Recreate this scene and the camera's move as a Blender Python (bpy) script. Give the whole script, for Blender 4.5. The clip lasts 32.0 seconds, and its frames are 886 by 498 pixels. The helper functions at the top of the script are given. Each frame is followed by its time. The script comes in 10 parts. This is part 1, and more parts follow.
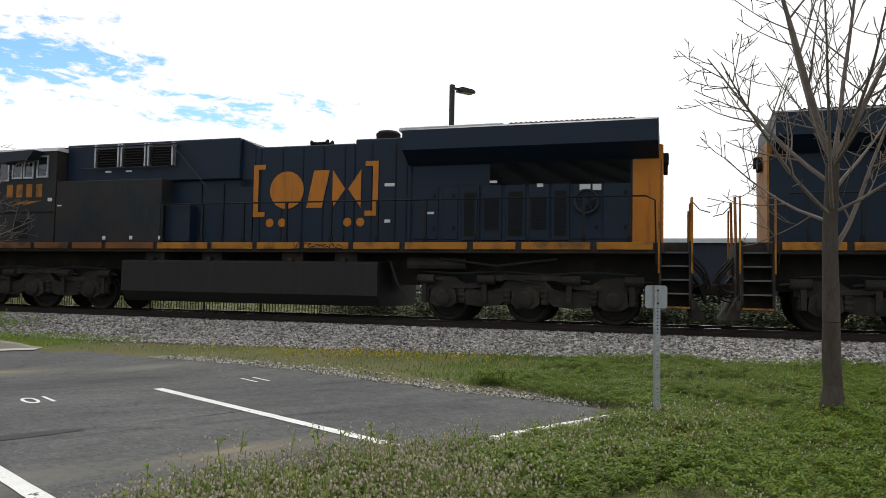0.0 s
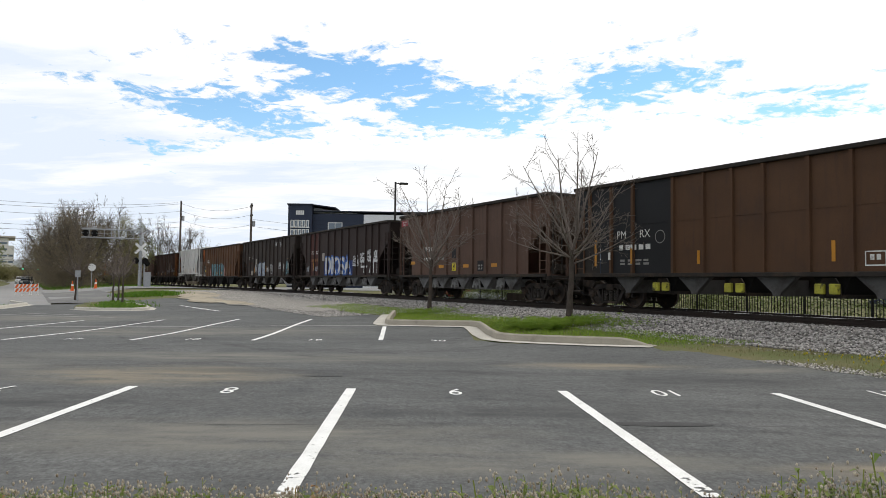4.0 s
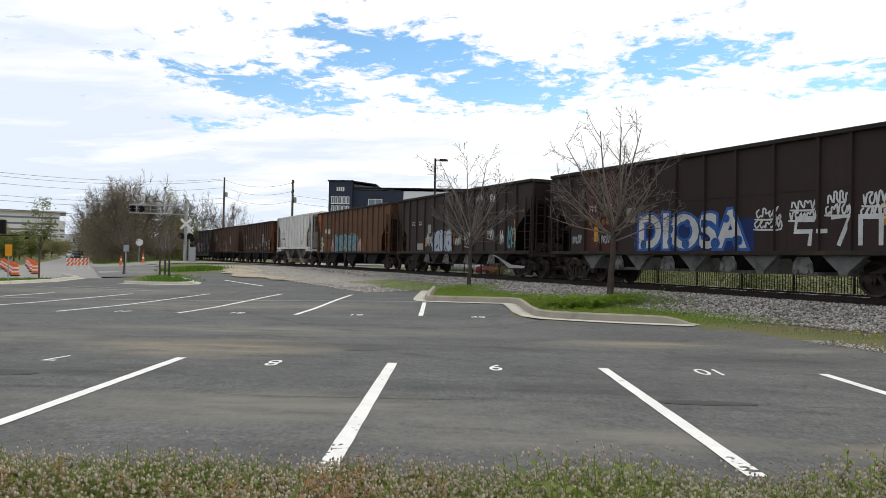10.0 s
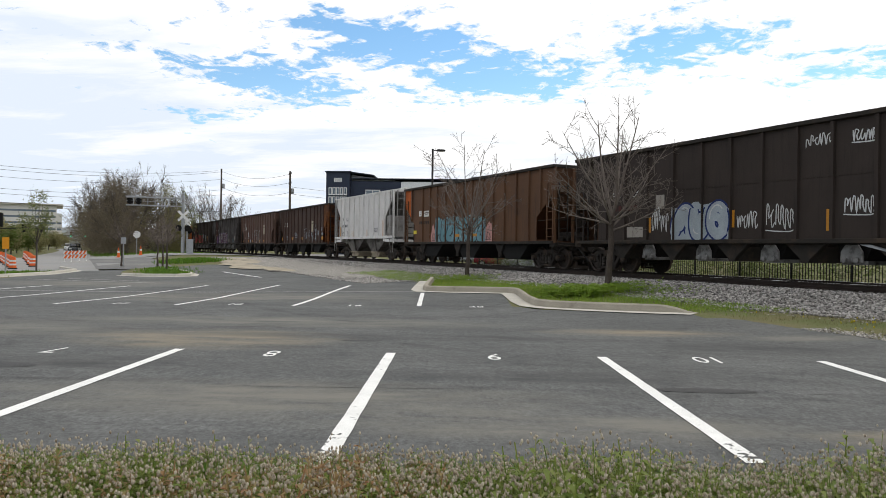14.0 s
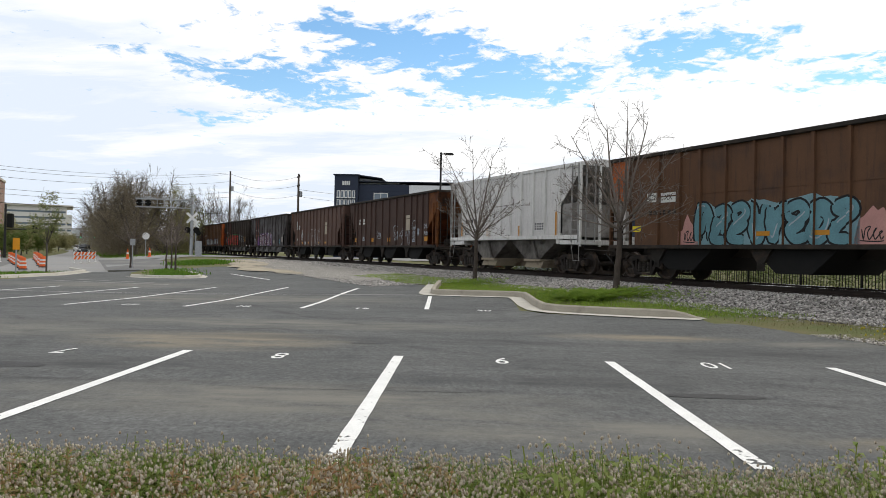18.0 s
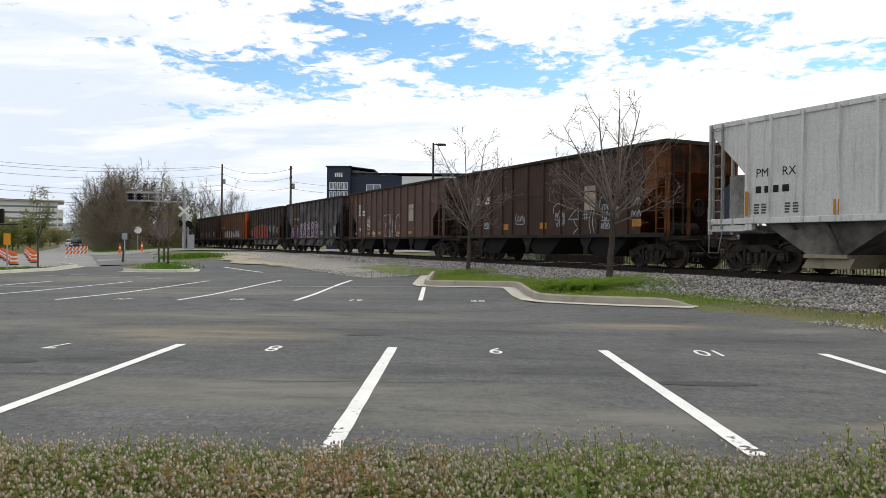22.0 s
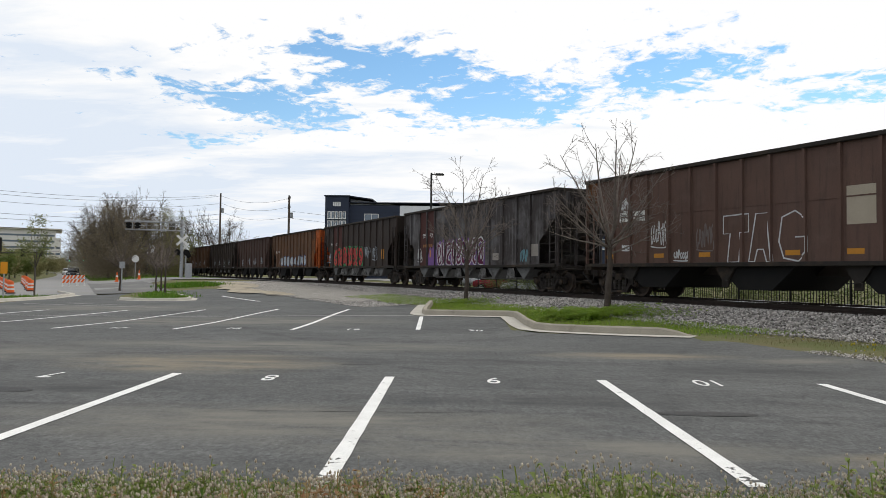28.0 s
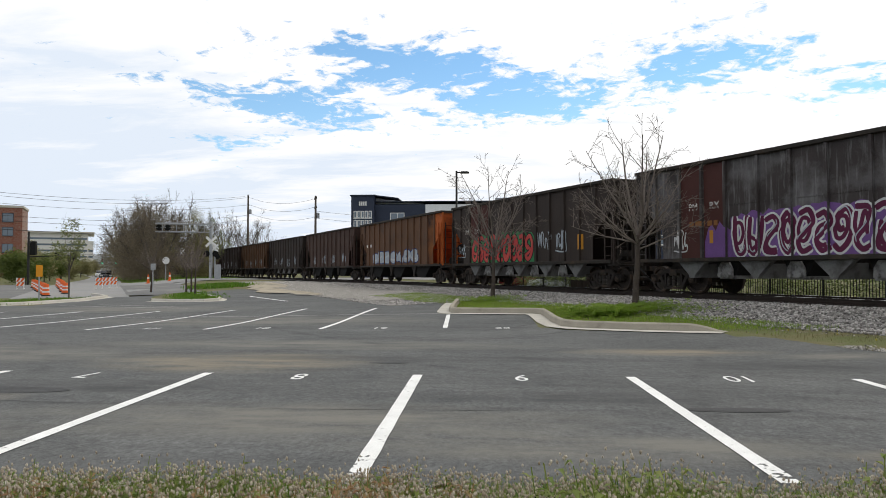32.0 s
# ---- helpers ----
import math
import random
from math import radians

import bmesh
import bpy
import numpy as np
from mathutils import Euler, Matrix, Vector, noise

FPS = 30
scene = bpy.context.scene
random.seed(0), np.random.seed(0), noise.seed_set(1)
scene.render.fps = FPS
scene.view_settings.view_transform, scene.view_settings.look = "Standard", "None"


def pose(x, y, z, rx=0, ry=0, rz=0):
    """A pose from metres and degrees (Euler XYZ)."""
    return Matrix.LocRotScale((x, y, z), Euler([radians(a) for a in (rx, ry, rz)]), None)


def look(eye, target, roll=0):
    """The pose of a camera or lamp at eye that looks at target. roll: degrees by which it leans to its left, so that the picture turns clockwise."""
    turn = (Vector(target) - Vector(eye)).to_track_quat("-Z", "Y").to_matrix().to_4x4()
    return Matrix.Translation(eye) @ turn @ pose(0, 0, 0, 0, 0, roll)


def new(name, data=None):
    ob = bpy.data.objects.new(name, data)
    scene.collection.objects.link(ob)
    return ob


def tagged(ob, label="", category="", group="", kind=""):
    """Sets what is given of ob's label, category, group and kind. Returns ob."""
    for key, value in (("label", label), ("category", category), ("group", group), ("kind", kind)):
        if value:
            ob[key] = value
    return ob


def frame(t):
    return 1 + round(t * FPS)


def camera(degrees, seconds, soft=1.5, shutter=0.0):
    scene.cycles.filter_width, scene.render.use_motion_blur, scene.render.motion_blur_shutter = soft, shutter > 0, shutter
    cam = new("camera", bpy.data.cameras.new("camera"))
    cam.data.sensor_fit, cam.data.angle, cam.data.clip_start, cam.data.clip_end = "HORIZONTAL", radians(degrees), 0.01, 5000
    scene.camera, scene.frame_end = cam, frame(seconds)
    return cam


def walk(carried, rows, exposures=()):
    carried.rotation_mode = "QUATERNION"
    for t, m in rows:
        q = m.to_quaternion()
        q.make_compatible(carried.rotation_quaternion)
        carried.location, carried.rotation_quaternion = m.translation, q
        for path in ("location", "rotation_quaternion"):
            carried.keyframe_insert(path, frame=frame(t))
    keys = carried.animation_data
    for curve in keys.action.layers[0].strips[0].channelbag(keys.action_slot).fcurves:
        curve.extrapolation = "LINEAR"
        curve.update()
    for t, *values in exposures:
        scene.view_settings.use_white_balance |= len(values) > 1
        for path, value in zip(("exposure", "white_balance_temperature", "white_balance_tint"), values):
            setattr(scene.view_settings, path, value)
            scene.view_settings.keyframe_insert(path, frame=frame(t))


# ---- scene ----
cam = camera(62.62, 32.0, soft=0.75)
# seconds, eye x, y, z, yaw to the left of +y, pitch up, lean (right side up), degrees
PATH = [
    (0, 0.296, -0.043, 1.255, -44.56, 3.11, 1.09),
    (0.5, 0.259, -0.039, 1.280, -40.30, 3.63, 1.28),
    (1, 0.224, -0.018, 1.277, -34.23, 3.57, 1.43),
    (1.5, 0.184, 0.010, 1.274, -27.19, 3.24, 1.35),
    (2, 0.093, 0.022, 1.262, -19.90, 2.79, 1.34),
    (2.5, 0.057, 0.024, 1.253, -12.66, 2.37, 1.23),
    (3, 0.027, 0.008, 1.251, -6.76, 2.06, 1.13),
    (3.5, 0.012, -0.014, 1.250, -2.82, 2.11, 1.01),
    (4, 0.001, -0.020, 1.246, -0.65, 2.66, 0.74),
    (4.5, -0.005, -0.027, 1.235, 0.57, 2.81, 0.71),
    (6.5, -0.016, -0.014, 1.236, 2.16, 1.23, 0.76),
    (7, -0.016, -0.020, 1.243, 2.05, 1.22, 0.86),
    (7.5, -0.018, -0.018, 1.239, 1.98, 1.09, 1.04),
    (8, -0.021, -0.025, 1.234, 2.07, 0.74, 1.02),
    (8.5, -0.019, -0.016, 1.234, 2.27, 0.69, 0.88),
    (9, -0.022, -0.020, 1.236, 2.33, 0.75, 0.90),
    (9.5, -0.024, -0.011, 1.233, 2.38, 0.73, 1.07),
    (10, -0.023, -0.020, 1.236, 2.40, 0.79, 1.13),
    (10.5, -0.023, -0.007, 1.233, 2.43, 0.75, 1.22),
    (11, -0.020, -0.009, 1.236, 2.49, 0.80, 1.07),
    (11.5, -0.020, -0.023, 1.240, 2.52, 0.85, 0.99),
    (12, -0.031, -0.014, 1.230, 2.33, 0.77, 0.98),
    (12.5, -0.024, -0.012, 1.229, 2.17, 0.50, 1.03),
    (13, -0.017, -0.018, 1.233, 2.22, 0.59, 0.92),
    (13.5, -0.019, -0.015, 1.233, 2.18, 0.48, 0.82),
    (14, -0.022, -0.004, 1.225, 2.23, 0.05, 0.79),
    (14.5, -0.024, -0.005, 1.227, 2.59, -0.22, 0.62),
    (16.5, -0.032, -0.020, 1.228, 2.72, 0.74, 1.07),
    (17, -0.032, -0.012, 1.225, 2.77, 0.65, 1.14),
    (17.5, -0.029, -0.016, 1.226, 2.81, 0.47, 1.14),
    (18, -0.031, -0.011, 1.223, 2.83, 0.32, 1.17),
    (18.5, -0.031, 0.002, 1.220, 2.79, 0.31, 1.16),
    (19, -0.028, 0.002, 1.223, 2.66, 0.23, 1.04),
    (19.5, -0.020, -0.018, 1.226, 2.56, 0.12, 0.81),
    (20, -0.022, 0.004, 1.221, 2.51, -0.02, 0.73),
    (20.5, -0.015, -0.013, 1.221, 2.51, -0.30, 0.57),
    (21, -0.021, 0.001, 1.220, 2.46, -0.46, 0.53),
    (21.5, -0.023, -0.005, 1.223, 2.32, -0.44, 0.55),
    (22, -0.023, 0.002, 1.222, 2.31, -0.39, 0.55),
    (22.5, -0.029, -0.002, 1.220, 2.40, -0.42, 0.61),
    (23, -0.015, -0.021, 1.223, 2.45, -0.38, 0.61),
    (23.5, -0.018, -0.008, 1.224, 2.44, -0.29, 0.75),
    (24, -0.013, -0.020, 1.228, 2.40, -0.18, 0.75),
    (24.5, -0.028, 0.013, 1.220, 2.16, -0.22, 0.89),
    (25, -0.028, 0.013, 1.217, 2.05, -0.27, 0.77),
    (25.5, -0.027, 0.005, 1.218, 1.91, -0.40, 0.67),
    (27.5, -0.021, -0.011, 1.231, 1.89, 1.96, 0.69),
    (28, -0.022, -0.006, 1.217, 2.16, 1.92, 0.66),
    (28.5, -0.026, -0.006, 1.220, 2.38, 1.94, 0.62),
    (29, -0.028, -0.009, 1.219, 2.60, 2.14, 0.76),
    (29.5, -0.020, -0.026, 1.228, 3.01, 2.14, 0.66),
    (30, -0.023, -0.004, 1.222, 3.44, 2.17, 0.51),
    (30.5, -0.021, -0.013, 1.217, 3.78, 2.27, 0.25),
    (31, -0.022, -0.004, 1.217, 3.94, 2.25, 0.13),
    (31.5, -0.020, 0.002, 1.217, 3.82, 2.16, 0.14),
    (32, -0.022, -0.021, 1.216, 4.21, 1.76, -0.03),
]


def eye_pose(x, y, z, yaw, pitch, lean):
    return pose(x, y, z, 0, 0, yaw) @ pose(0, 0, 0, 90 + pitch) @ pose(0, 0, 0, 0, 0, lean)


walk(cam, [(r[0], eye_pose(*r[1:])) for r in PATH], [(0, -0.05), (1.0, -0.07), (2.0, -0.06), (3.0, 0.0), (25.5, 0.0), (27.5, -0.11), (30, -0.08), (32, -0.05)])

# ---- plan: the track, the train's run and the ground ----
EYE = 1.23
NX, NY = 0.87965, 0.47562          # across the track, away from the lot
DX, DY = 0.47562, -0.87965         # along the track, the way the train runs
TRACK = 18.3                       # from the eye to the track's middle
RAIL = 0.485                       # top of rail


def bend(s):
    """How far the track leans toward the lot at s, and the slope of that."""
    k = min(0.0, s + 35.0)
    return k * k / 3500.0, k / 1750.0


def on_track(s, off=0.0, z=0.0):
    """A place s metres along the track and off metres across it (positive is away from the lot)."""
    c = TRACK - bend(s)[0] + off
    return Vector((NX * c + DX * s, NY * c + DY * s, z))


def track_coords(x, y):
    s = DX * x + DY * y
    return s, NX * x + NY * y - (TRACK - bend(s)[0])


RUN = [(0, 0.0), (3, 13.72), (14, 63.2), (25, 112.9), (28, 126.6), (32, 145.1)]


def run(t):
    return float(np.interp(t, [r[0] for r in RUN], [r[1] for r in RUN]))


def smooth(a, b, v):
    k = max(0.0, min(1.0, (v - a) / (b - a)))
    return k * k * (3 - 2 * k)


def base_z(x, y):
    """The lot and the land round it, without the ballast."""
    s, q = track_coords(x, y)
    z = -0.0117 * max(-10.0, min(y, 20.0))
    z += smooth(15, 24, y) * 0.13 * smooth(-18, -8, q)
    z += smooth(28, 60, y) * 0.16
    # the land comes up to the rails where the street crosses
    z += (0.40 - z) * smooth(40, 64, -s) * smooth(-17, -9, q)
    # the yard behind the fence lies lower
    z -= 0.5 * smooth(8.5, 10.5, q) * (1 - smooth(17, 20, q)) * smooth(-72, -62, s) * (1 - smooth(-30, -22, s))
    # the verge rises a little toward the ballast
    z += 0.20 * smooth(-9.5, -3.5, q) * (1 - smooth(5, 12, q)) * (1 - smooth(40, 64, -s))
    return z


def ground_z(x, y):
    s, q = track_coords(x, y)
    z = base_z(x, y) if abs(x) < 300 and abs(y) < 400 else 0.2
    top = RAIL - 0.20
    k = 1 - smooth(1.7, 4.6, abs(q))
    return z + (top - z) * k if abs(q) < 4.6 else z

# ---- sky and sun ----
world = bpy.data.worlds.new("sky")
scene.world = world
world.use_nodes = True
wt = world.node_tree
wt.nodes.clear()


def wnode(kind, **values):
    n = wt.nodes.new(kind)
    for k, v in values.items():
        n.inputs[k].default_value = v
    return n


SUN_AZ, SUN_EL = radians(52), radians(50)      # clockwise from +y
sky = wt.nodes.new("ShaderNodeTexSky")
sky.sky_type, sky.sun_disc, sky.sun_elevation, sky.sun_rotation = "NISHITA", False, SUN_EL, SUN_AZ
sky.air_density, sky.dust_density, sky.ozone_density = 1.0, 0.0, 1.0
coord = wt.nodes.new("ShaderNodeTexCoord")
split = wt.nodes.new("ShaderNodeSeparateXYZ")
wt.links.new(coord.outputs["Generated"], split.inputs[0])


def wmath(op, a, b=None):
    n = wt.nodes.new("ShaderNodeMath")
    n.operation = op
    for i, v in enumerate((a, b)):
        if v is None:
            continue
        if isinstance(v, (int, float)):
            n.inputs[i].default_value = v
        else:
            wt.links.new(v, n.inputs[i])
    return n.outputs[0]


lift = wmath("ADD", wmath("MAXIMUM", split.outputs[2], 0.0), 0.12)
flat = wt.nodes.new("ShaderNodeCombineXYZ")
wt.links.new(wmath("DIVIDE", split.outputs[0], lift), flat.inputs[0])
wt.links.new(wmath("DIVIDE", split.outputs[1], lift), flat.inputs[1])
flat.inputs[2].default_value = 3.7


def wnoise(scale, detail, rough, dist=0.0, stretch=(1, 1, 1), turn=0.0, shift=(0, 0, 0)):
    m = wt.nodes.new("ShaderNodeMapping")
    m.inputs["Scale"].default_value, m.inputs["Rotation"].default_value = stretch, (0, 0, turn)
    m.inputs["Location"].default_value = shift
    wt.links.new(flat.outputs[0], m.inputs[0])
    n = wt.nodes.new("ShaderNodeTexNoise")
    n.inputs["Scale"].default_value, n.inputs["Detail"].default_value = scale, detail
    n.inputs["Roughness"].default_value, n.inputs["Distortion"].default_value = rough, dist
    wt.links.new(m.outputs[0], n.inputs[0])
    return n.outputs[0]


big = wnoise(0.85, 5, 0.6, 0.4, (0.75, 1.5, 1), 0.35, (1.3, 0.2, 0))
fine = wnoise(4.4, 10, 0.66, 0.7, (1.0, 1.15, 1), 0.3)
ripple = wnoise(15.0, 6, 0.62, 0.5, (1.0, 0.9, 1), 0.4)
cloud = wmath("ADD", wmath("ADD", wmath("MULTIPLY", big, 0.30), wmath("MULTIPLY", fine, 0.80)), wmath("MULTIPLY", ripple, 0.58))
turn = wmath("ARCTAN2", split.outputs[0], split.outputs[1])
rise = wmath("ARCSINE", split.outputs[2])


def opening(az, el, wide, tall, tilt, depth):
    """A thin place in the cloud deck, degrees."""
    x = wmath("DIVIDE", wmath("SUBTRACT", turn, radians(az)), radians(wide))
    y = wmath("DIVIDE", wmath("SUBTRACT", wmath("SUBTRACT", rise, radians(el)), wmath("MULTIPLY", wmath("SUBTRACT", turn, radians(az)), tilt)), radians(tall))
    r = wmath("ADD", wmath("MULTIPLY", x, x), wmath("MULTIPLY", y, y))
    return wmath("MULTIPLY", wmath("EXPONENT", wmath("MULTIPLY", r, -1.0)), depth)


thin = wmath("MULTIPLY", wmath("SUBTRACT", wnoise(0.5, 3, 0.5, 0.0, (1, 1, 1), 0.0, (9, 5, 0)), 0.5), 0.25)
for gap in ((-6.0, 15.6, 8.5, 2.7, -0.05, 0.37), (14.5, 15.4, 9.5, 2.0, 0.06, 0.36), (-16.5, 12.6, 8.0, 1.5, -0.16, 0.36), (3.0, 12.4, 8.0, 1.6, 0.0, 0.22), (30.0, 13.2, 9.0, 1.7, 0.05, 0.22), (-20.0, 9.6, 5.5, 0.8, 0.0, 0.22), (16.0, 18.3, 9.0, 1.2, 0.0, 0.12), (-95.0, 40.0, 30.0, 10.0, 0.0, 0.2), (-160.0, 25.0, 40.0, 6.0, 0.0, 0.22)):
    thin = wmath("ADD", thin, opening(*gap))
dense = wmath("ADD", wmath("SUBTRACT", cloud, thin), -0.145)
ramp = wt.nodes.new("ShaderNodeValToRGB")
ramp.color_ramp.elements[0].position, ramp.color_ramp.elements[1].position = 0.395, 0.50
wt.links.new(dense, ramp.inputs[0])
cover = ramp.outputs[0]
clear = wnode("ShaderNodeBackground", Strength=0.15)
deep = wnode("ShaderNodeHueSaturation", Hue=0.494, Saturation=1.16, Value=1.08)
wt.links.new(sky.outputs[0], deep.inputs["Color"])
wt.links.new(deep.outputs[0], clear.inputs[0])
# cloud bases turn grey-blue away from the sun
toward = wt.nodes.new("ShaderNodeVectorMath")
toward.operation = "DOT_PRODUCT"
toward.inputs[1].default_value = (math.sin(SUN_AZ), math.cos(SUN_AZ), 0.6)
wt.links.new(coord.outputs["Generated"], toward.inputs[0])
shade = wt.nodes.new("ShaderNodeValToRGB")
shade.color_ramp.elements[0].position, shade.color_ramp.elements[1].position = 0.40, 0.62
shade.color_ramp.elements[0].color, shade.color_ramp.elements[1].color = (0.75, 0.825, 0.93, 1), (1.0, 1.0, 1.0, 1)
wt.links.new(wmath("ADD", wnoise(1.3, 8, 0.6, 0.3, (1, 2.2, 1), 0.5, (4, 2, 0)), wmath("ADD", wmath("MULTIPLY", wmath("SUBTRACT", toward.outputs["Value"], 0.52), 0.5), wmath("MULTIPLY", wmath("MAXIMUM", wmath("SUBTRACT", rise, 0.10), 0.0), 1.1))), shade.inputs[0])
white = wnode("ShaderNodeBackground", Strength=1.08)
wt.links.new(shade.outputs[0], white.inputs[0])
mix = wt.nodes.new("ShaderNodeMixShader")
wt.links.new(cover, mix.inputs[0])
wt.links.new(clear.outputs[0], mix.inputs[1])
wt.links.new(white.outputs[0], mix.inputs[2])
wout = wt.nodes.new("ShaderNodeOutputWorld")
wt.links.new(mix.outputs[0], wout.inputs[0])

lamp = bpy.data.lights.new("sun", "SUN")
lamp.energy, lamp.angle, lamp.color = 1.3, radians(12), (1.0, 0.96, 0.9)
sun = new("sun", lamp)
sun.matrix_world = look((math.sin(SUN_AZ) * math.cos(SUN_EL) * 100, math.cos(SUN_AZ) * math.cos(SUN_EL) * 100, math.sin(SUN_EL) * 100), (0, 0, 0))

# ---- materials ----
def material(name, color, color2=None, rough=0.8, metal=0.0, scale=3.0, fine=60.0, bump=0.2, contrast=0.5, spec=0.2,
             streak=None, dirt=None, dirt_scale=0.8, dirt_cut=(0.5, 0.7), random_=0.0, detail=6.0, stretch=(1, 1, 1), depth=0.01):
    """A weathered surface: two tones mixed by coarse noise, fine grain, stains of a third colour, relief."""
    m = bpy.data.materials.new(name)
    m.use_nodes = True
    t = m.node_tree
    b = t.nodes["Principled BSDF"]
    b.inputs["Roughness"].default_value, b.inputs["Metallic"].default_value = rough, metal
    b.inputs["Specular IOR Level"].default_value = spec
    co = t.nodes.new("ShaderNodeTexCoord")
    mp = t.nodes.new("ShaderNodeMapping")
    mp.inputs["Scale"].default_value = stretch
    t.links.new(co.outputs["Object"], mp.inputs[0])

    def noise_(sc, det, src=mp.outputs[0], ro=0.55):
        n = t.nodes.new("ShaderNodeTexNoise")
        n.inputs["Scale"].default_value, n.inputs["Detail"].default_value, n.inputs["Roughness"].default_value = sc, det, ro
        t.links.new(src, n.inputs[0])
        return n.outputs[0]

    def ramp_(src, lo, hi):
        r = t.nodes.new("ShaderNodeMapRange")
        r.inputs[1].default_value, r.inputs[2].default_value = lo, hi
        t.links.new(src, r.inputs[0])
        return r.outputs[0]

    def blend(f, a, c):
        x = t.nodes.new("ShaderNodeMix")
        x.data_type = "RGBA"
        for i, v in ((0, f), (6, a), (7, c)):
            if isinstance(v, tuple):
                x.inputs[i].default_value = (*v, 1)
            elif isinstance(v, float):
                x.inputs[i].default_value = v
            else:
                t.links.new(v, x.inputs[i])
        return x.outputs[2]

    color2 = color2 or tuple(c * 0.75 for c in color)
    col = blend(ramp_(noise_(scale, detail), 0.5 - contrast / 2, 0.5 + contrast / 2), color, color2)
    if dirt:
        col = blend(ramp_(noise_(dirt_scale, 7, ro=0.65), *dirt_cut), col, dirt)
    if streak:
        sm = t.nodes.new("ShaderNodeMapping")
        sm.inputs["Scale"].default_value = (6, 6, 0.5)
        t.links.new(co.outputs["Object"], sm.inputs[0])
        col = blend(ramp_(noise_(1.2, 6, sm.outputs[0], 0.7), 0.52, 0.74), col, streak)
    grain = noise_(fine, 4)
    hs = t.nodes.new("ShaderNodeHueSaturation")
    t.links.new(ramp_(grain, 0.2, 0.8), hs.inputs["Value"])
    vr = t.nodes.new("ShaderNodeMapRange")
    vr.inputs[1].default_value, vr.inputs[2].default_value, vr.inputs[3].default_value, vr.inputs[4].default_value = 0.25, 0.75, 0.82, 1.18
    t.links.new(grain, vr.inputs[0])
    value = vr.outputs[0]
    if random_:
        info = t.nodes.new("ShaderNodeObjectInfo")
        rr = t.nodes.new("ShaderNodeMapRange")
        rr.inputs[3].default_value, rr.inputs[4].default_value = 1 - random_, 1 + random_
        t.links.new(info.outputs["Random"], rr.inputs[0])
        mu = t.nodes.new("ShaderNodeMath")
        mu.operation = "MULTIPLY"
        t.links.new(value, mu.inputs[0])
        t.links.new(rr.outputs[0], mu.inputs[1])
        value = mu.outputs[0]
    t.links.new(value, hs.inputs["Value"])
    if isinstance(col, tuple):
        hs.inputs["Color"].default_value = (*col, 1)
    else:
        t.links.new(col, hs.inputs["Color"])
    t.links.new(hs.outputs[0], b.inputs["Base Color"])
    if bump:
        bp = t.nodes.new("ShaderNodeBump")
        bp.inputs["Strength"].default_value, bp.inputs["Distance"].default_value = bump, depth
        t.links.new(grain, bp.inputs["Height"])
        t.links.new(bp.outputs[0], b.inputs["Normal"])
    return m


def island_material(name, color, color2, rough=0.8, spec=0.3, amount=1.0):
    """For joined heaps of small pieces: the tone changes from piece to piece."""
    m = bpy.data.materials.new(name)
    m.use_nodes = True
    t = m.node_tree
    b = t.nodes["Principled BSDF"]
    b.inputs["Roughness"].default_value, b.inputs["Specular IOR Level"].default_value = rough, spec
    g = t.nodes.new("ShaderNodeNewGeometry")
    x = t.nodes.new("ShaderNodeMix")
    x.data_type = "RGBA"
    x.inputs[6].default_value, x.inputs[7].default_value = (*color, 1), (*color2, 1)
    t.links.new(g.outputs["Random Per Island"], x.inputs[0])
    t.links.new(x.outputs[2], b.inputs["Base Color"])
    return m


M = {}


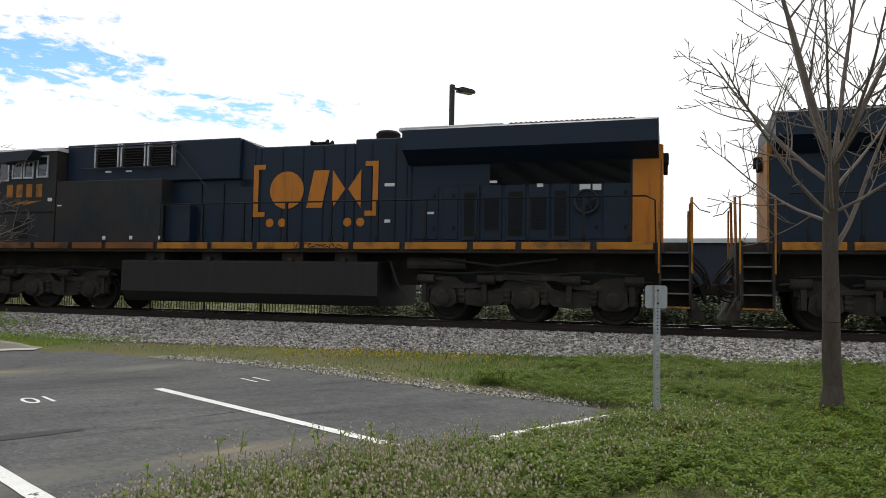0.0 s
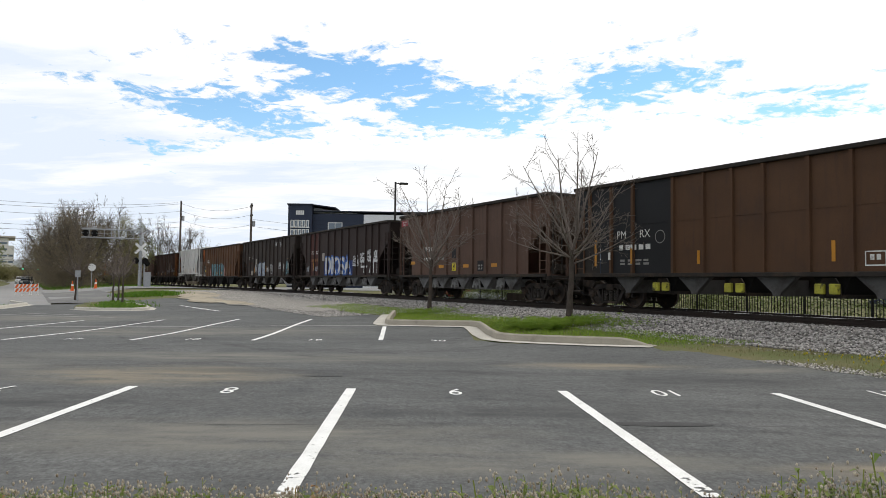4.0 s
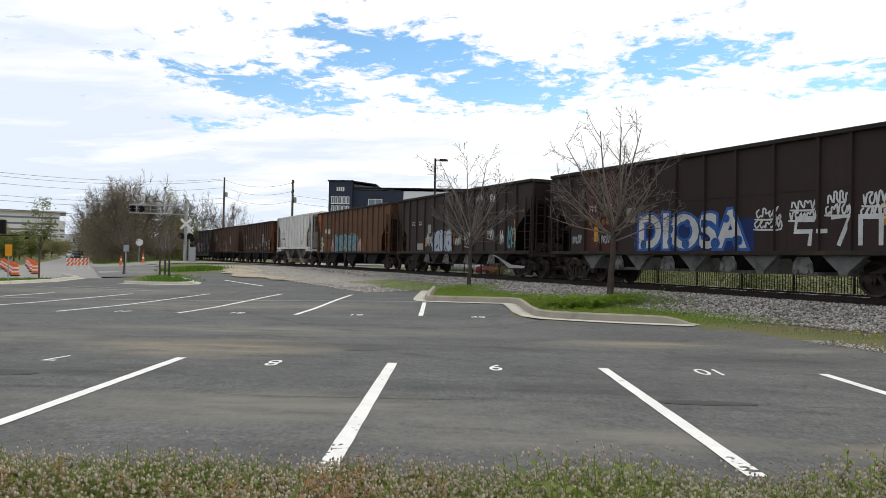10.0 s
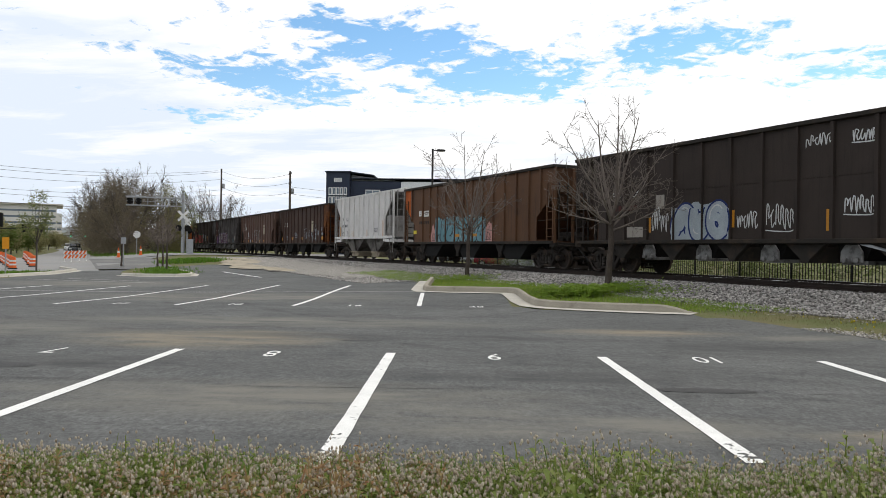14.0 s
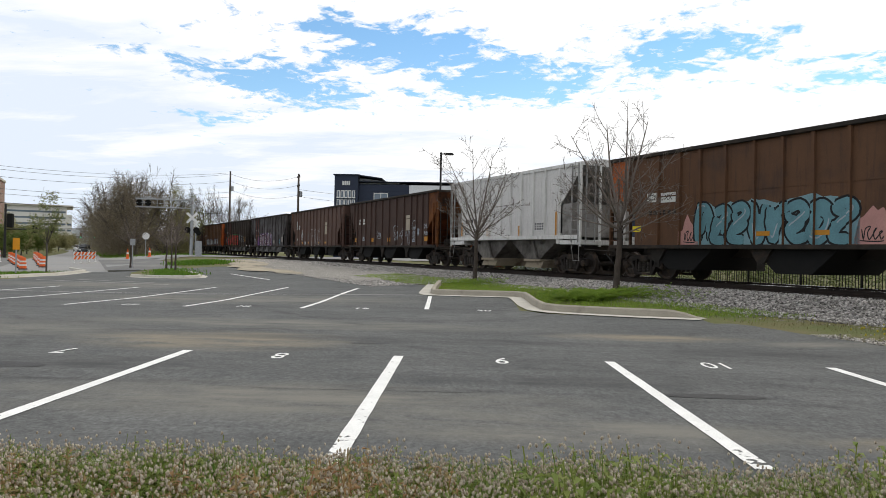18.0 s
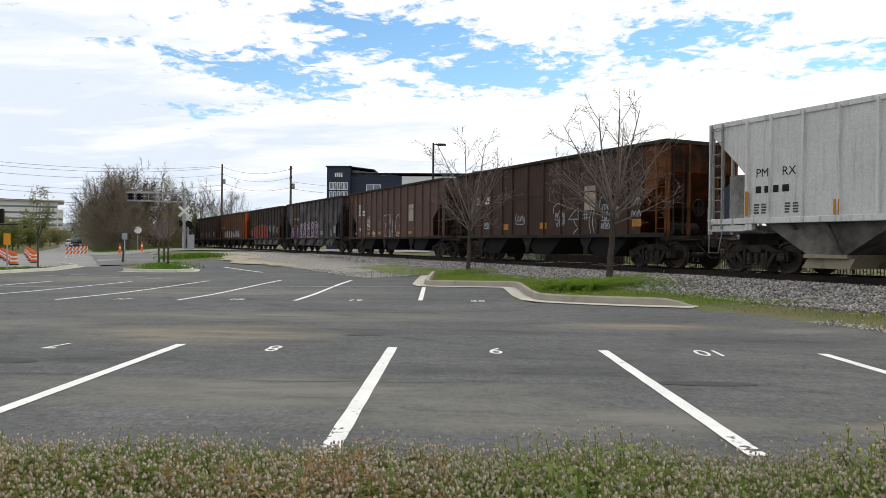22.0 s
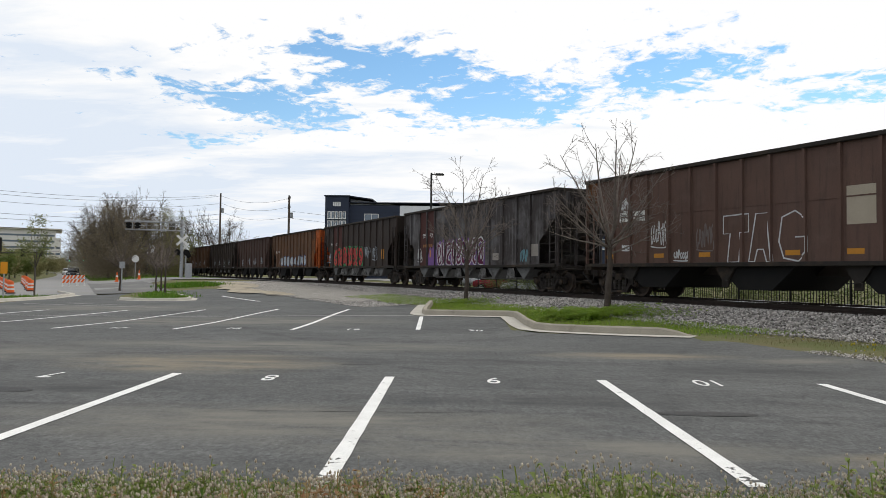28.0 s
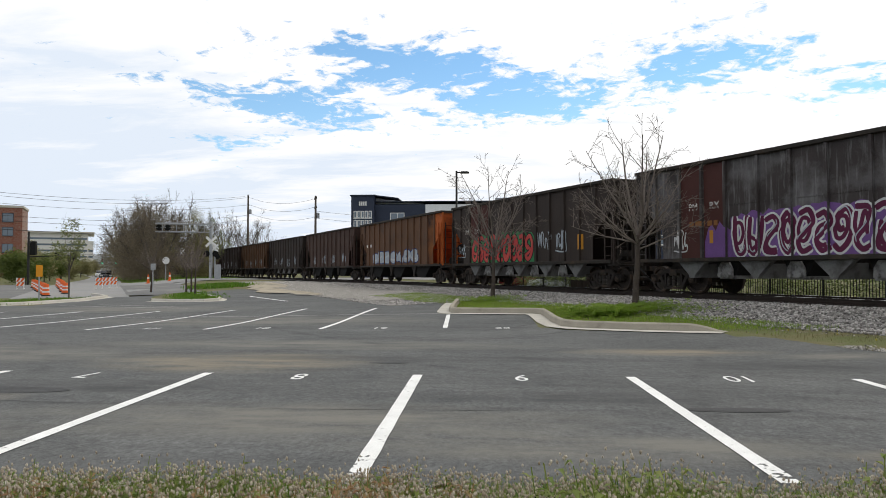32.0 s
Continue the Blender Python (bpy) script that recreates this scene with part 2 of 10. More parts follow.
def asphalt_material():
    """Worn asphalt: grain, drag streaks, darker laps and sandy tan stains."""
    m = material("asphalt", (0.080, 0.0825, 0.0815), (0.110, 0.1115, 0.109), 0.92, scale=0.45, fine=70, bump=0.6, contrast=0.35, detail=9, spec=0.25,
                 dirt=(0.060, 0.063, 0.064), dirt_scale=0.9, dirt_cut=(0.5, 0.72), depth=0.006)
    t = m.node_tree
    b = t.nodes["Principled BSDF"]
    src = b.inputs["Base Color"].links[0].from_socket
    co = t.nodes.new("ShaderNodeTexCoord")

    def noise_(sc, det, ro, stretch, lo, hi, a, c, dist=0.0):
        mp = t.nodes.new("ShaderNodeMapping")
        mp.inputs["Scale"].default_value = stretch
        t.links.new(co.outputs["Object"], mp.inputs[0])
        n = t.nodes.new("ShaderNodeTexNoise")
        n.inputs["Scale"].default_value, n.inputs["Detail"].default_value, n.inputs["Roughness"].default_value, n.inputs["Distortion"].default_value = sc, det, ro, dist
        t.links.new(mp.outputs[0], n.inputs[0])
        r = t.nodes.new("ShaderNodeMapRange")
        r.inputs[1].default_value, r.inputs[2].default_value, r.inputs[3].default_value, r.inputs[4].default_value = lo, hi, a, c
        t.links.new(n.outputs[0], r.inputs[0])
        return r.outputs[0]

    def times(a, c):
        x = t.nodes.new("ShaderNodeMath")
        x.operation = "MULTIPLY"
        t.links.new(a, x.inputs[0])
        t.links.new(c, x.inputs[1])
        return x.outputs[0]

    def tint(f, a, c):
        x = t.nodes.new("ShaderNodeMix")
        x.data_type = "RGBA"
        t.links.new(f, x.inputs[0])
        t.links.new(a, x.inputs[6])
        x.inputs[7].default_value = (*c, 1)
        return x.outputs[2]

    tone = times(noise_(1.0, 8, 0.65, (0.3, 1.3, 1), 0.3, 0.7, 0.86, 1.15), noise_(7.0, 6, 0.7, (0.6, 1, 1), 0.25, 0.75, 0.8, 1.2))
    tone = times(tone, noise_(38.0, 5, 0.8, (0.7, 1, 1), 0.25, 0.75, 0.5, 1.5))
    tone = times(tone, noise_(20.0, 4, 0.85, (1.0, 0.4, 1), 0.3, 0.7, 0.7, 1.3))
    # curved tyre tracks: centre, radius, half width, depth
    for cx, cy, rad, half, depth in TYRES:
        mp = t.nodes.new("ShaderNodeMapping")
        mp.inputs["Location"].default_value, mp.inputs["Scale"].default_value = (-cx, -cy, 0), (1, 1, 0)
        t.links.new(co.outputs["Object"], mp.inputs[0])
        ln = t.nodes.new("ShaderNodeVectorMath")
        ln.operation = "LENGTH"
        t.links.new(mp.outputs[0], ln.inputs[0])
        df = t.nodes.new("ShaderNodeMath")
        df.operation = "SUBTRACT"
        t.links.new(ln.outputs["Value"], df.inputs[0])
        df.inputs[1].default_value = rad
        ab = t.nodes.new("ShaderNodeMath")
        ab.operation = "ABSOLUTE"
        t.links.new(df.outputs[0], ab.inputs[0])
        r = t.nodes.new("ShaderNodeMapRange")
        r.inputs[1].default_value, r.inputs[2].default_value, r.inputs[3].default_value, r.inputs[4].default_value = 0.0, half, depth, 0.0
        t.links.new(ab.outputs[0], r.inputs[0])
        patch = times(r.outputs[0], noise_(0.7, 7, 0.7, (1, 1, 1), 0.42, 0.62, 0.0, 1.0))
        iv = t.nodes.new("ShaderNodeMath")
        iv.operation = "SUBTRACT"
        iv.inputs[0].default_value = 1.0
        t.links.new(patch, iv.inputs[1])
        tone = times(tone, iv.outputs[0])
    hs = t.nodes.new("ShaderNodeHueSaturation")
    t.links.new(src, hs.inputs["Color"])
    t.links.new(tone, hs.inputs["Value"])
    col = hs.outputs[0]
    # sandy stains, each with its own place and ragged outline
    for x, y, rx, ry, c in STAINS:
        mp = t.nodes.new("ShaderNodeMapping")
        mp.vector_type = "TEXTURE"
        mp.inputs["Location"].default_value, mp.inputs["Scale"].default_value = (x, y, 0), (rx, ry, 50)
        t.links.new(co.outputs["Object"], mp.inputs[0])
        g = t.nodes.new("ShaderNodeTexGradient")
        g.gradient_type = "SPHERICAL"
        t.links.new(mp.outputs[0], g.inputs[0])
        r = t.nodes.new("ShaderNodeMapRange")
        r.inputs[1].default_value, r.inputs[2].default_value = 0.0, 0.6
        t.links.new(g.outputs[1], r.inputs[0])
        col = tint(times(r.outputs[0], noise_(1.4, 8, 0.7, (0.5, 1.5, 1), 0.34, 0.62, 0.0, 0.95)), col, c)
    t.links.new(col, b.inputs["Base Color"])
    return m


SAND, PALE, OIL = (0.215, 0.185, 0.135), (0.165, 0.158, 0.138), (0.050, 0.051, 0.051)
TYRES = ((-10.0, 25.0, 12.4, 0.16, 0.38), (-10.0, 25.0, 14.0, 0.16, 0.34), (14.0, 30.0, 23.0, 0.2, 0.36), (14.0, 30.0, 24.7, 0.18, 0.32), (-2.0, -30.0, 37.0, 0.14, 0.4), (-2.0, -30.0, 38.6, 0.2, 0.28), (30.0, 2.0, 28.5, 0.18, 0.3), (-22.0, 2.0, 17.5, 0.2, 0.3))
STAINS = ((-3.9, 10.6, 2.4, 1.5, SAND), (-6.6, 7.2, 1.8, 0.7, SAND), (-1.8, 6.3, 3.2, 1.0, PALE), (-9.5, 11.5, 4.5, 1.8, PALE), (-3.5, 13.5, 5.0, 1.2, PALE), (2.8, 12.5, 2.0, 0.7, SAND),
          (-7.0, 20.5, 6.0, 2.0, PALE), (-4.2, 8.0, 2.2, 0.6, OIL), (1.2, 7.6, 2.6, 0.5, OIL), (-1.0, 11.2, 4.0, 0.5, OIL), (4.0, 10.5, 2.0, 0.8, OIL), (-14.0, 27.0, 6.0, 2.5, PALE), (0.6, 5.4, 2.4, 0.6, PALE), (3.4, 5.2, 1.2, 0.35, SAND), (-5.4, 5.6, 2.0, 0.6, PALE), (-8.2, 8.8, 1.6, 0.6, OIL), (5.6, 11.8, 1.6, 0.5, PALE))
M["asphalt"] = asphalt_material()
M["paint_white"] = material("line_paint", (0.78, 0.78, 0.76), (0.66, 0.66, 0.64), 0.75, scale=4, fine=90, bump=0.2, contrast=0.4,
                            dirt=(0.22, 0.22, 0.21), dirt_scale=9, dirt_cut=(0.68, 0.78))
M["paint_worn"] = M["paint_white"].copy()


def wear_out(m):
    """Paint chipped down to the asphalt where the stalls run into the weeds."""
    t = m.node_tree
    b = t.nodes["Principled BSDF"]
    src = b.inputs["Base Color"].links[0].from_socket
    co = t.nodes.new("ShaderNodeTexCoord")
    sp = t.nodes.new("ShaderNodeSeparateXYZ")
    t.links.new(co.outputs["Object"], sp.inputs[0])
    n = t.nodes.new("ShaderNodeTexNoise")
    n.inputs["Scale"].default_value, n.inputs["Detail"].default_value, n.inputs["Roughness"].default_value = 13.0, 5, 0.6
    t.links.new(co.outputs["Object"], n.inputs[0])
    near = t.nodes.new("ShaderNodeMapRange")
    near.inputs[1].default_value, near.inputs[2].default_value, near.inputs[3].default_value, near.inputs[4].default_value = 4.35, 5.15, 0.20, 0.0
    t.links.new(sp.outputs[1], near.inputs[0])
    ad = t.nodes.new("ShaderNodeMath")
    t.links.new(n.outputs[0], ad.inputs[0])
    t.links.new(near.outputs[0], ad.inputs[1])
    cut = t.nodes.new("ShaderNodeMapRange")
    cut.inputs[1].default_value, cut.inputs[2].default_value = 0.66, 0.70
    t.links.new(ad.outputs[0], cut.inputs[0])
    x = t.nodes.new("ShaderNodeMix")
    x.data_type = "RGBA"
    t.links.new(cut.outputs[0], x.inputs[0])
    t.links.new(src, x.inputs[6])
    x.inputs[7].default_value = (0.075, 0.076, 0.072, 1)
    t.links.new(x.outputs[2], b.inputs["Base Color"])


wear_out(M["paint_worn"])
M["concrete"] = material("concrete", (0.50, 0.475, 0.42), (0.39, 0.37, 0.325), 0.9, scale=1.5, fine=80, bump=0.4, contrast=0.5)
# darker than the pan: the shade on the kerb's face is in the colour
M["kerb_concrete_shaded"] = material("kerb_concrete_shaded", (0.37, 0.335, 0.27), (0.27, 0.245, 0.20), 0.92, scale=1.8, fine=60, bump=0.4, contrast=0.5, dirt=(0.17, 0.15, 0.12), dirt_scale=1.5, dirt_cut=(0.56, 0.74))
M["soil"] = material("turf", (0.075, 0.105, 0.028), (0.15, 0.125, 0.065), 0.95, scale=0.5, fine=30, bump=0.6, contrast=0.4, dirt=(0.165, 0.135, 0.09), dirt_scale=0.3, dirt_cut=(0.55, 0.7), depth=0.03)
M["gravel"] = material("ballast_bed", (0.30, 0.285, 0.265), (0.14, 0.132, 0.122), 0.95, scale=10, fine=28, bump=1.0, contrast=0.5, depth=0.03)
M["steel_rail"] = material("rail_steel", (0.040, 0.028, 0.022), (0.024, 0.019, 0.016), 0.7, 0.2, scale=4, fine=50, bump=0.2)
M["rail_top"] = material("rail_head", (0.55, 0.55, 0.56), (0.4, 0.4, 0.41), 0.25, 1.0, scale=2, fine=50, bump=0.05)
M["tie"] = material("creosote_wood", (0.055, 0.043, 0.034), (0.030, 0.025, 0.021), 0.9, scale=3, fine=30, bump=0.6, random_=0.3, stretch=(1, 6, 6))
M["bark"] = material("bark", (0.085, 0.068, 0.056), (0.048, 0.038, 0.032), 0.95, scale=14, fine=70, bump=0.8, contrast=0.5, stretch=(1, 1, 0.3))

M["paint_faint"] = material("faded_line", (0.42, 0.42, 0.40), (0.26, 0.26, 0.25), 0.85, scale=5, fine=90, bump=0.2, contrast=0.4)
M["stain"] = material("oil_stain", (0.034, 0.034, 0.034), (0.05, 0.05, 0.05), 0.7, scale=3, fine=90, bump=0.3)
M["road"] = material("worn_road", (0.26, 0.258, 0.255), (0.20, 0.20, 0.197), 0.9, scale=0.3, fine=60, bump=0.3, dirt=(0.26, 0.25, 0.23), dirt_scale=0.15)
M["road_dark"] = material("street_asphalt", (0.155, 0.155, 0.152), (0.115, 0.115, 0.113), 0.9, scale=0.4, fine=50, bump=0.3, dirt=(0.2, 0.195, 0.18), dirt_scale=0.3)
M["tan_gravel"] = material("tan_gravel", (0.31, 0.295, 0.265), (0.16, 0.15, 0.135), 0.95, scale=4, fine=30, bump=0.8, contrast=0.5, depth=0.02)
M["stones"] = island_material("crushed_stone", (0.56, 0.53, 0.495), (0.068, 0.062, 0.056), 0.9)


def flat(name, color, rough=0.7, **k):
    return material(name, color, tuple(c * 0.85 for c in color), rough, scale=2.5, fine=60, bump=0.05, contrast=0.6, **k)


SOOT = (0.018, 0.015, 0.013)
M["grime"] = material("sooty_steel", (0.030, 0.025, 0.021), (0.018, 0.016, 0.014), 0.8, scale=2, fine=40, bump=0.15, dirt=(0.055, 0.038, 0.026), dirt_scale=1.5)
# for black parts; on bays, outlets and truck cores it paints in hollow shade
M["black"] = material("black_and_hollow_shade", (0.008, 0.008, 0.008), (0.012, 0.011, 0.01), 0.85, scale=3, bump=0.05)
M["truck"] = material("truck_iron", (0.040, 0.033, 0.028), (0.024, 0.02, 0.018), 0.75, 0.2, scale=4, fine=50, bump=0.2, dirt=(0.08, 0.055, 0.038), dirt_scale=3)
M["truck_loco"] = material("loco_truck_iron", (0.026, 0.022, 0.018), (0.016, 0.014, 0.012), 0.8, 0.0, scale=3, fine=50, bump=0.2, dirt=(0.05, 0.04, 0.028), dirt_scale=2)
M["spring"] = material("spring_steel", (0.07, 0.06, 0.052), (0.045, 0.04, 0.035), 0.6, 0.4, scale=5, bump=0.1)
M["wheel"] = material("wheel_steel", (0.050, 0.040, 0.034), (0.03, 0.025, 0.022), 0.5, 0.5, scale=5, fine=60, bump=0.1, dirt=(0.09, 0.06, 0.04), dirt_scale=3)
M["rubber"] = material("rubber", (0.014, 0.014, 0.014), (0.02, 0.019, 0.018), 0.7, bump=0.05)
M["tank"] = material("tank_paint", (0.020, 0.018, 0.017), (0.015, 0.014, 0.013), 0.6, scale=0.7, fine=40, bump=0.04, streak=(0.030, 0.024, 0.019))
M["brown_1"] = material("car_brown_a", (0.086, 0.043, 0.021), (0.064, 0.033, 0.018), 0.7, scale=0.8, fine=40, bump=0.08, streak=(0.055, 0.03, 0.02), dirt=(0.045, 0.028, 0.02), dirt_scale=0.7, dirt_cut=(0.56, 0.8))
M["brown_2"] = material("car_brown_b", (0.105, 0.062, 0.045), (0.08, 0.048, 0.036), 0.75, scale=0.8, fine=40, bump=0.08, streak=(0.06, 0.04, 0.032), dirt=(0.12, 0.08, 0.06), dirt_scale=0.8, dirt_cut=(0.55, 0.85))
M["dark_3"] = material("car_dark_a", (0.036, 0.022, 0.019), (0.026, 0.018, 0.016), 0.7, scale=0.9, fine=40, bump=0.08, streak=SOOT)
M["dark_4"] = material("car_dark_b", (0.040, 0.029, 0.024), (0.028, 0.021, 0.018), 0.7, scale=0.9, fine=40, bump=0.08, streak=(0.02, 0.016, 0.014))
M["brown_5"] = material("car_brown_c", (0.115, 0.056, 0.028), (0.082, 0.042, 0.024), 0.7, scale=0.7, fine=40, bump=0.08, streak=(0.05, 0.03, 0.022), dirt=(0.05, 0.035, 0.03), dirt_scale=0.7, dirt_cut=(0.55, 0.8))
M["brown_7"] = material("car_brown_d", (0.067, 0.039, 0.030), (0.047, 0.028, 0.023), 0.75, scale=0.9, fine=40, bump=0.08, streak=(0.036, 0.022, 0.018), dirt=(0.09, 0.045, 0.025), dirt_scale=0.9, dirt_cut=(0.6, 0.85))
M["brown_8"] = material("car_brown_e", (0.112, 0.066, 0.051), (0.086, 0.052, 0.042), 0.75, scale=0.8, fine=40, bump=0.08, streak=(0.058, 0.039, 0.032), dirt=(0.135, 0.088, 0.07), dirt_scale=0.8, dirt_cut=(0.55, 0.85))
M["dark_9"] = material("car_dark_c", (0.050, 0.041, 0.039), (0.032, 0.026, 0.025), 0.65, scale=0.9, fine=40, bump=0.08, dirt=(0.15, 0.145, 0.148), dirt_scale=0.7, dirt_cut=(0.48, 0.74), streak=(0.17, 0.165, 0.165))
M["red_oxide"] = flat("red_oxide", (0.062, 0.021, 0.017))
M["rust"] = material("bare_rust", (0.17, 0.062, 0.018), (0.085, 0.032, 0.014), 0.85, scale=1.2, fine=40, bump=0.2, contrast=0.35, dirt=(0.03, 0.018, 0.014), dirt_scale=0.9, dirt_cut=(0.5, 0.65))
M["orange_rust"] = material("orange_rust", (0.42, 0.10, 0.022), (0.30, 0.075, 0.02), 0.8, scale=1.5, fine=40, bump=0.1, dirt=(0.10, 0.04, 0.02), dirt_scale=1.2, dirt_cut=(0.58, 0.75))
M["black_paint"] = flat("black_paint", (0.014, 0.014, 0.015), 0.6)
M["chute_grey"] = material("chute_steel", (0.15, 0.15, 0.145), (0.095, 0.093, 0.09), 0.7, 0.0, scale=2, fine=40, bump=0.1, dirt=(0.045, 0.038, 0.034), dirt_scale=1.6)
M["gate_grey"] = material("gate_steel", (0.24, 0.235, 0.225), (0.12, 0.115, 0.11), 0.65, 0.1, scale=3, bump=0.1, dirt=(0.04, 0.034, 0.03), dirt_scale=3)
M["gate_yellow"] = material("gate_yellow", (0.46, 0.43, 0.05), (0.30, 0.28, 0.04), 0.6, scale=3, bump=0.1, contrast=0.3, dirt=(0.06, 0.055, 0.03), dirt_scale=5, dirt_cut=(0.55, 0.68))
M["gate_tan"] = flat("gate_tan", (0.30, 0.25, 0.18), 0.8, dirt=(0.12, 0.08, 0.05), dirt_scale=2)
M["car_grey"] = material("car_pale_grey", (0.62, 0.60, 0.58), (0.52, 0.505, 0.49), 0.6, scale=0.7, fine=30, bump=0.04, streak=(0.40, 0.38, 0.36), contrast=0.6)
M["car_white"] = material("car_off_white", (0.66, 0.645, 0.62), (0.54, 0.53, 0.51), 0.6, scale=1.2, fine=30, bump=0.04, streak=(0.26, 0.24, 0.22))
# the car's grey darkened for its undercut parts: shade in the colour, plus dirt
M["car_shadow_grey"] = material("car_shaded_dirty_grey", (0.30, 0.285, 0.27), (0.20, 0.19, 0.18), 0.7, scale=0.9, fine=30, bump=0.05, dirt=(0.08, 0.07, 0.06), dirt_scale=1)
M["letter_white"] = flat("letter_white", (0.62, 0.61, 0.58), 0.6, dirt=(0.12, 0.1, 0.09), dirt_scale=7, dirt_cut=(0.56, 0.7))
M["letter_grey"] = flat("letter_grey", (0.22, 0.21, 0.20))
M["letter_grey2"] = flat("letter_dark_grey", (0.08, 0.08, 0.085))
M["label_white"] = flat("label_white", (0.60, 0.60, 0.57), 0.5)
M["patch_grey"] = flat("patch_grey", (0.30, 0.27, 0.24))
M["patch_brown"] = flat("patch_brown", (0.15, 0.095, 0.07))
M["patch_tan"] = flat("patch_tan", (0.36, 0.31, 0.24))
M["reflector"] = flat("reflector_amber", (0.46, 0.20, 0.02), 0.35)
M["reflector_dull"] = flat("reflector_dull", (0.22, 0.09, 0.025), 0.5)
M["sign_blue"] = flat("sign_blue", (0.03, 0.05, 0.36), 0.4)
M["sign_yellow"] = flat("sign_yellow", (0.62, 0.50, 0.02), 0.4)
M["red_plate"] = flat("red_plate", (0.30, 0.03, 0.04), 0.5)
for key, col in dict(blue=(0.035, 0.12, 0.38), white=(0.56, 0.56, 0.56), pale=(0.36, 0.40, 0.44), navy=(0.015, 0.03, 0.13), teal=(0.13, 0.27, 0.31), teal2=(0.20, 0.33, 0.37), pink=(0.52, 0.27, 0.24),
                     maroon=(0.10, 0.012, 0.045), purple=(0.16, 0.075, 0.24), red=(0.46, 0.05, 0.045), orange=(0.5, 0.13, 0.07), green=(0.03, 0.21, 0.07), grey=(0.17, 0.14, 0.13)).items():
    M["spray_" + key] = material("spray_" + key, col, tuple(c * 0.7 for c in col), 0.6, scale=1.6, fine=40, bump=0.03, contrast=0.5, dirt=tuple(c * 0.35 for c in col), dirt_scale=2.5, dirt_cut=(0.6, 0.85))
M["loco_blue"] = material("loco_blue_paint", (0.0085, 0.018, 0.034), (0.007, 0.014, 0.027), 0.5, scale=0.6, fine=40, bump=0.04, spec=0.2, streak=(0.015, 0.015, 0.016))
M["loco_grimy"] = material("loco_grimy_paint", (0.013, 0.017, 0.022), (0.012, 0.014, 0.016), 0.6, scale=0.6, fine=40, bump=0.04, dirt=(0.030, 0.024, 0.018), dirt_scale=0.7, dirt_cut=(0.42, 0.66), streak=(0.026, 0.021, 0.017))
M["loco_seam"] = flat("loco_seam", (0.006, 0.009, 0.016), 0.6)
M["loco_grey"] = flat("loco_grey", (0.020, 0.026, 0.036), 0.5)
M["louvre"] = material("dusty_louvre", (0.045, 0.036, 0.028), (0.026, 0.022, 0.018), 0.8, scale=3, bump=0.1)
M["loco_rail"] = flat("loco_rail", (0.008, 0.009, 0.011), 0.5)
M["loco_yellow"] = material("loco_yellow", (0.44, 0.155, 0.013), (0.36, 0.125, 0.014), 0.5, scale=1.5, bump=0.03, streak=(0.20, 0.08, 0.02))
M["yellow_worn"] = material("worn_yellow", (0.36, 0.145, 0.014), (0.22, 0.09, 0.014), 0.6, scale=2, bump=0.08, dirt=(0.05, 0.035, 0.02), dirt_scale=2, dirt_cut=(0.5, 0.7))
M["orange_grimy"] = material("grimy_orange", (0.20, 0.075, 0.018), (0.10, 0.045, 0.018), 0.7, scale=1.2, bump=0.08, dirt=(0.035, 0.028, 0.022), dirt_scale=1.6, dirt_cut=(0.5, 0.7))
M["roof_white"] = flat("roof_grey_white", (0.50, 0.51, 0.52), 0.6)
M["alu"] = material("dull_aluminium", (0.42, 0.42, 0.43), (0.3, 0.3, 0.31), 0.45, 0.7, scale=4, bump=0.05)
M["tread"] = flat("tread_steel", (0.10, 0.10, 0.10), 0.6)


def glass(name, color, rough=0.05):
    m = bpy.data.materials.new(name)
    m.use_nodes = True
    b = m.node_tree.nodes["Principled BSDF"]
    b.inputs["Base Color"].default_value, b.inputs["Roughness"].default_value = (*color, 1), rough
    b.inputs["Specular IOR Level"].default_value = 0.8
    return m


M["glass_dark"] = glass("dark_glass", (0.012, 0.015, 0.018))


def leaf_material(name, a, b, rough=0.6):
    """Thin leaves: part of the light passes through."""
    m = island_material(name, a, b, rough, 0.25)
    t = m.node_tree
    bs, out = t.nodes["Principled BSDF"], t.nodes["Material Output"]
    tr = t.nodes.new("ShaderNodeBsdfTranslucent")
    t.links.new(bs.inputs["Base Color"].links[0].from_socket, tr.inputs[0])
    mx = t.nodes.new("ShaderNodeMixShader")
    mx.inputs[0].default_value = 0.4
    t.links.new(bs.outputs[0], mx.inputs[1])
    t.links.new(tr.outputs[0], mx.inputs[2])
    t.links.new(mx.outputs[0], out.inputs[0])
    return m


M["weed_green"] = leaf_material("weed_green", (0.115, 0.178, 0.03), (0.22, 0.245, 0.062))
M["weed_rust"] = leaf_material("weed_rust", (0.30, 0.16, 0.08), (0.27, 0.22, 0.09))
M["weed_flower"] = leaf_material("weed_flower", (0.66, 0.60, 0.50), (0.38, 0.31, 0.235), 0.9)
M["flower_yellow"] = leaf_material("flower_yellow", (0.50, 0.40, 0.03), (0.35, 0.33, 0.05), 0.8)
M["grass"] = leaf_material("grass_green", (0.052, 0.135, 0.009), (0.135, 0.235, 0.025))
M["clover"] = leaf_material("clover_green", (0.075, 0.145, 0.010), (0.18, 0.235, 0.022))
M["grass_island"] = leaf_material("grass_island", (0.12, 0.24, 0.018), (0.27, 0.36, 0.05))
M["grass_dry"] = leaf_material("grass_dry", (0.085, 0.098, 0.026), (0.18, 0.142, 0.07))
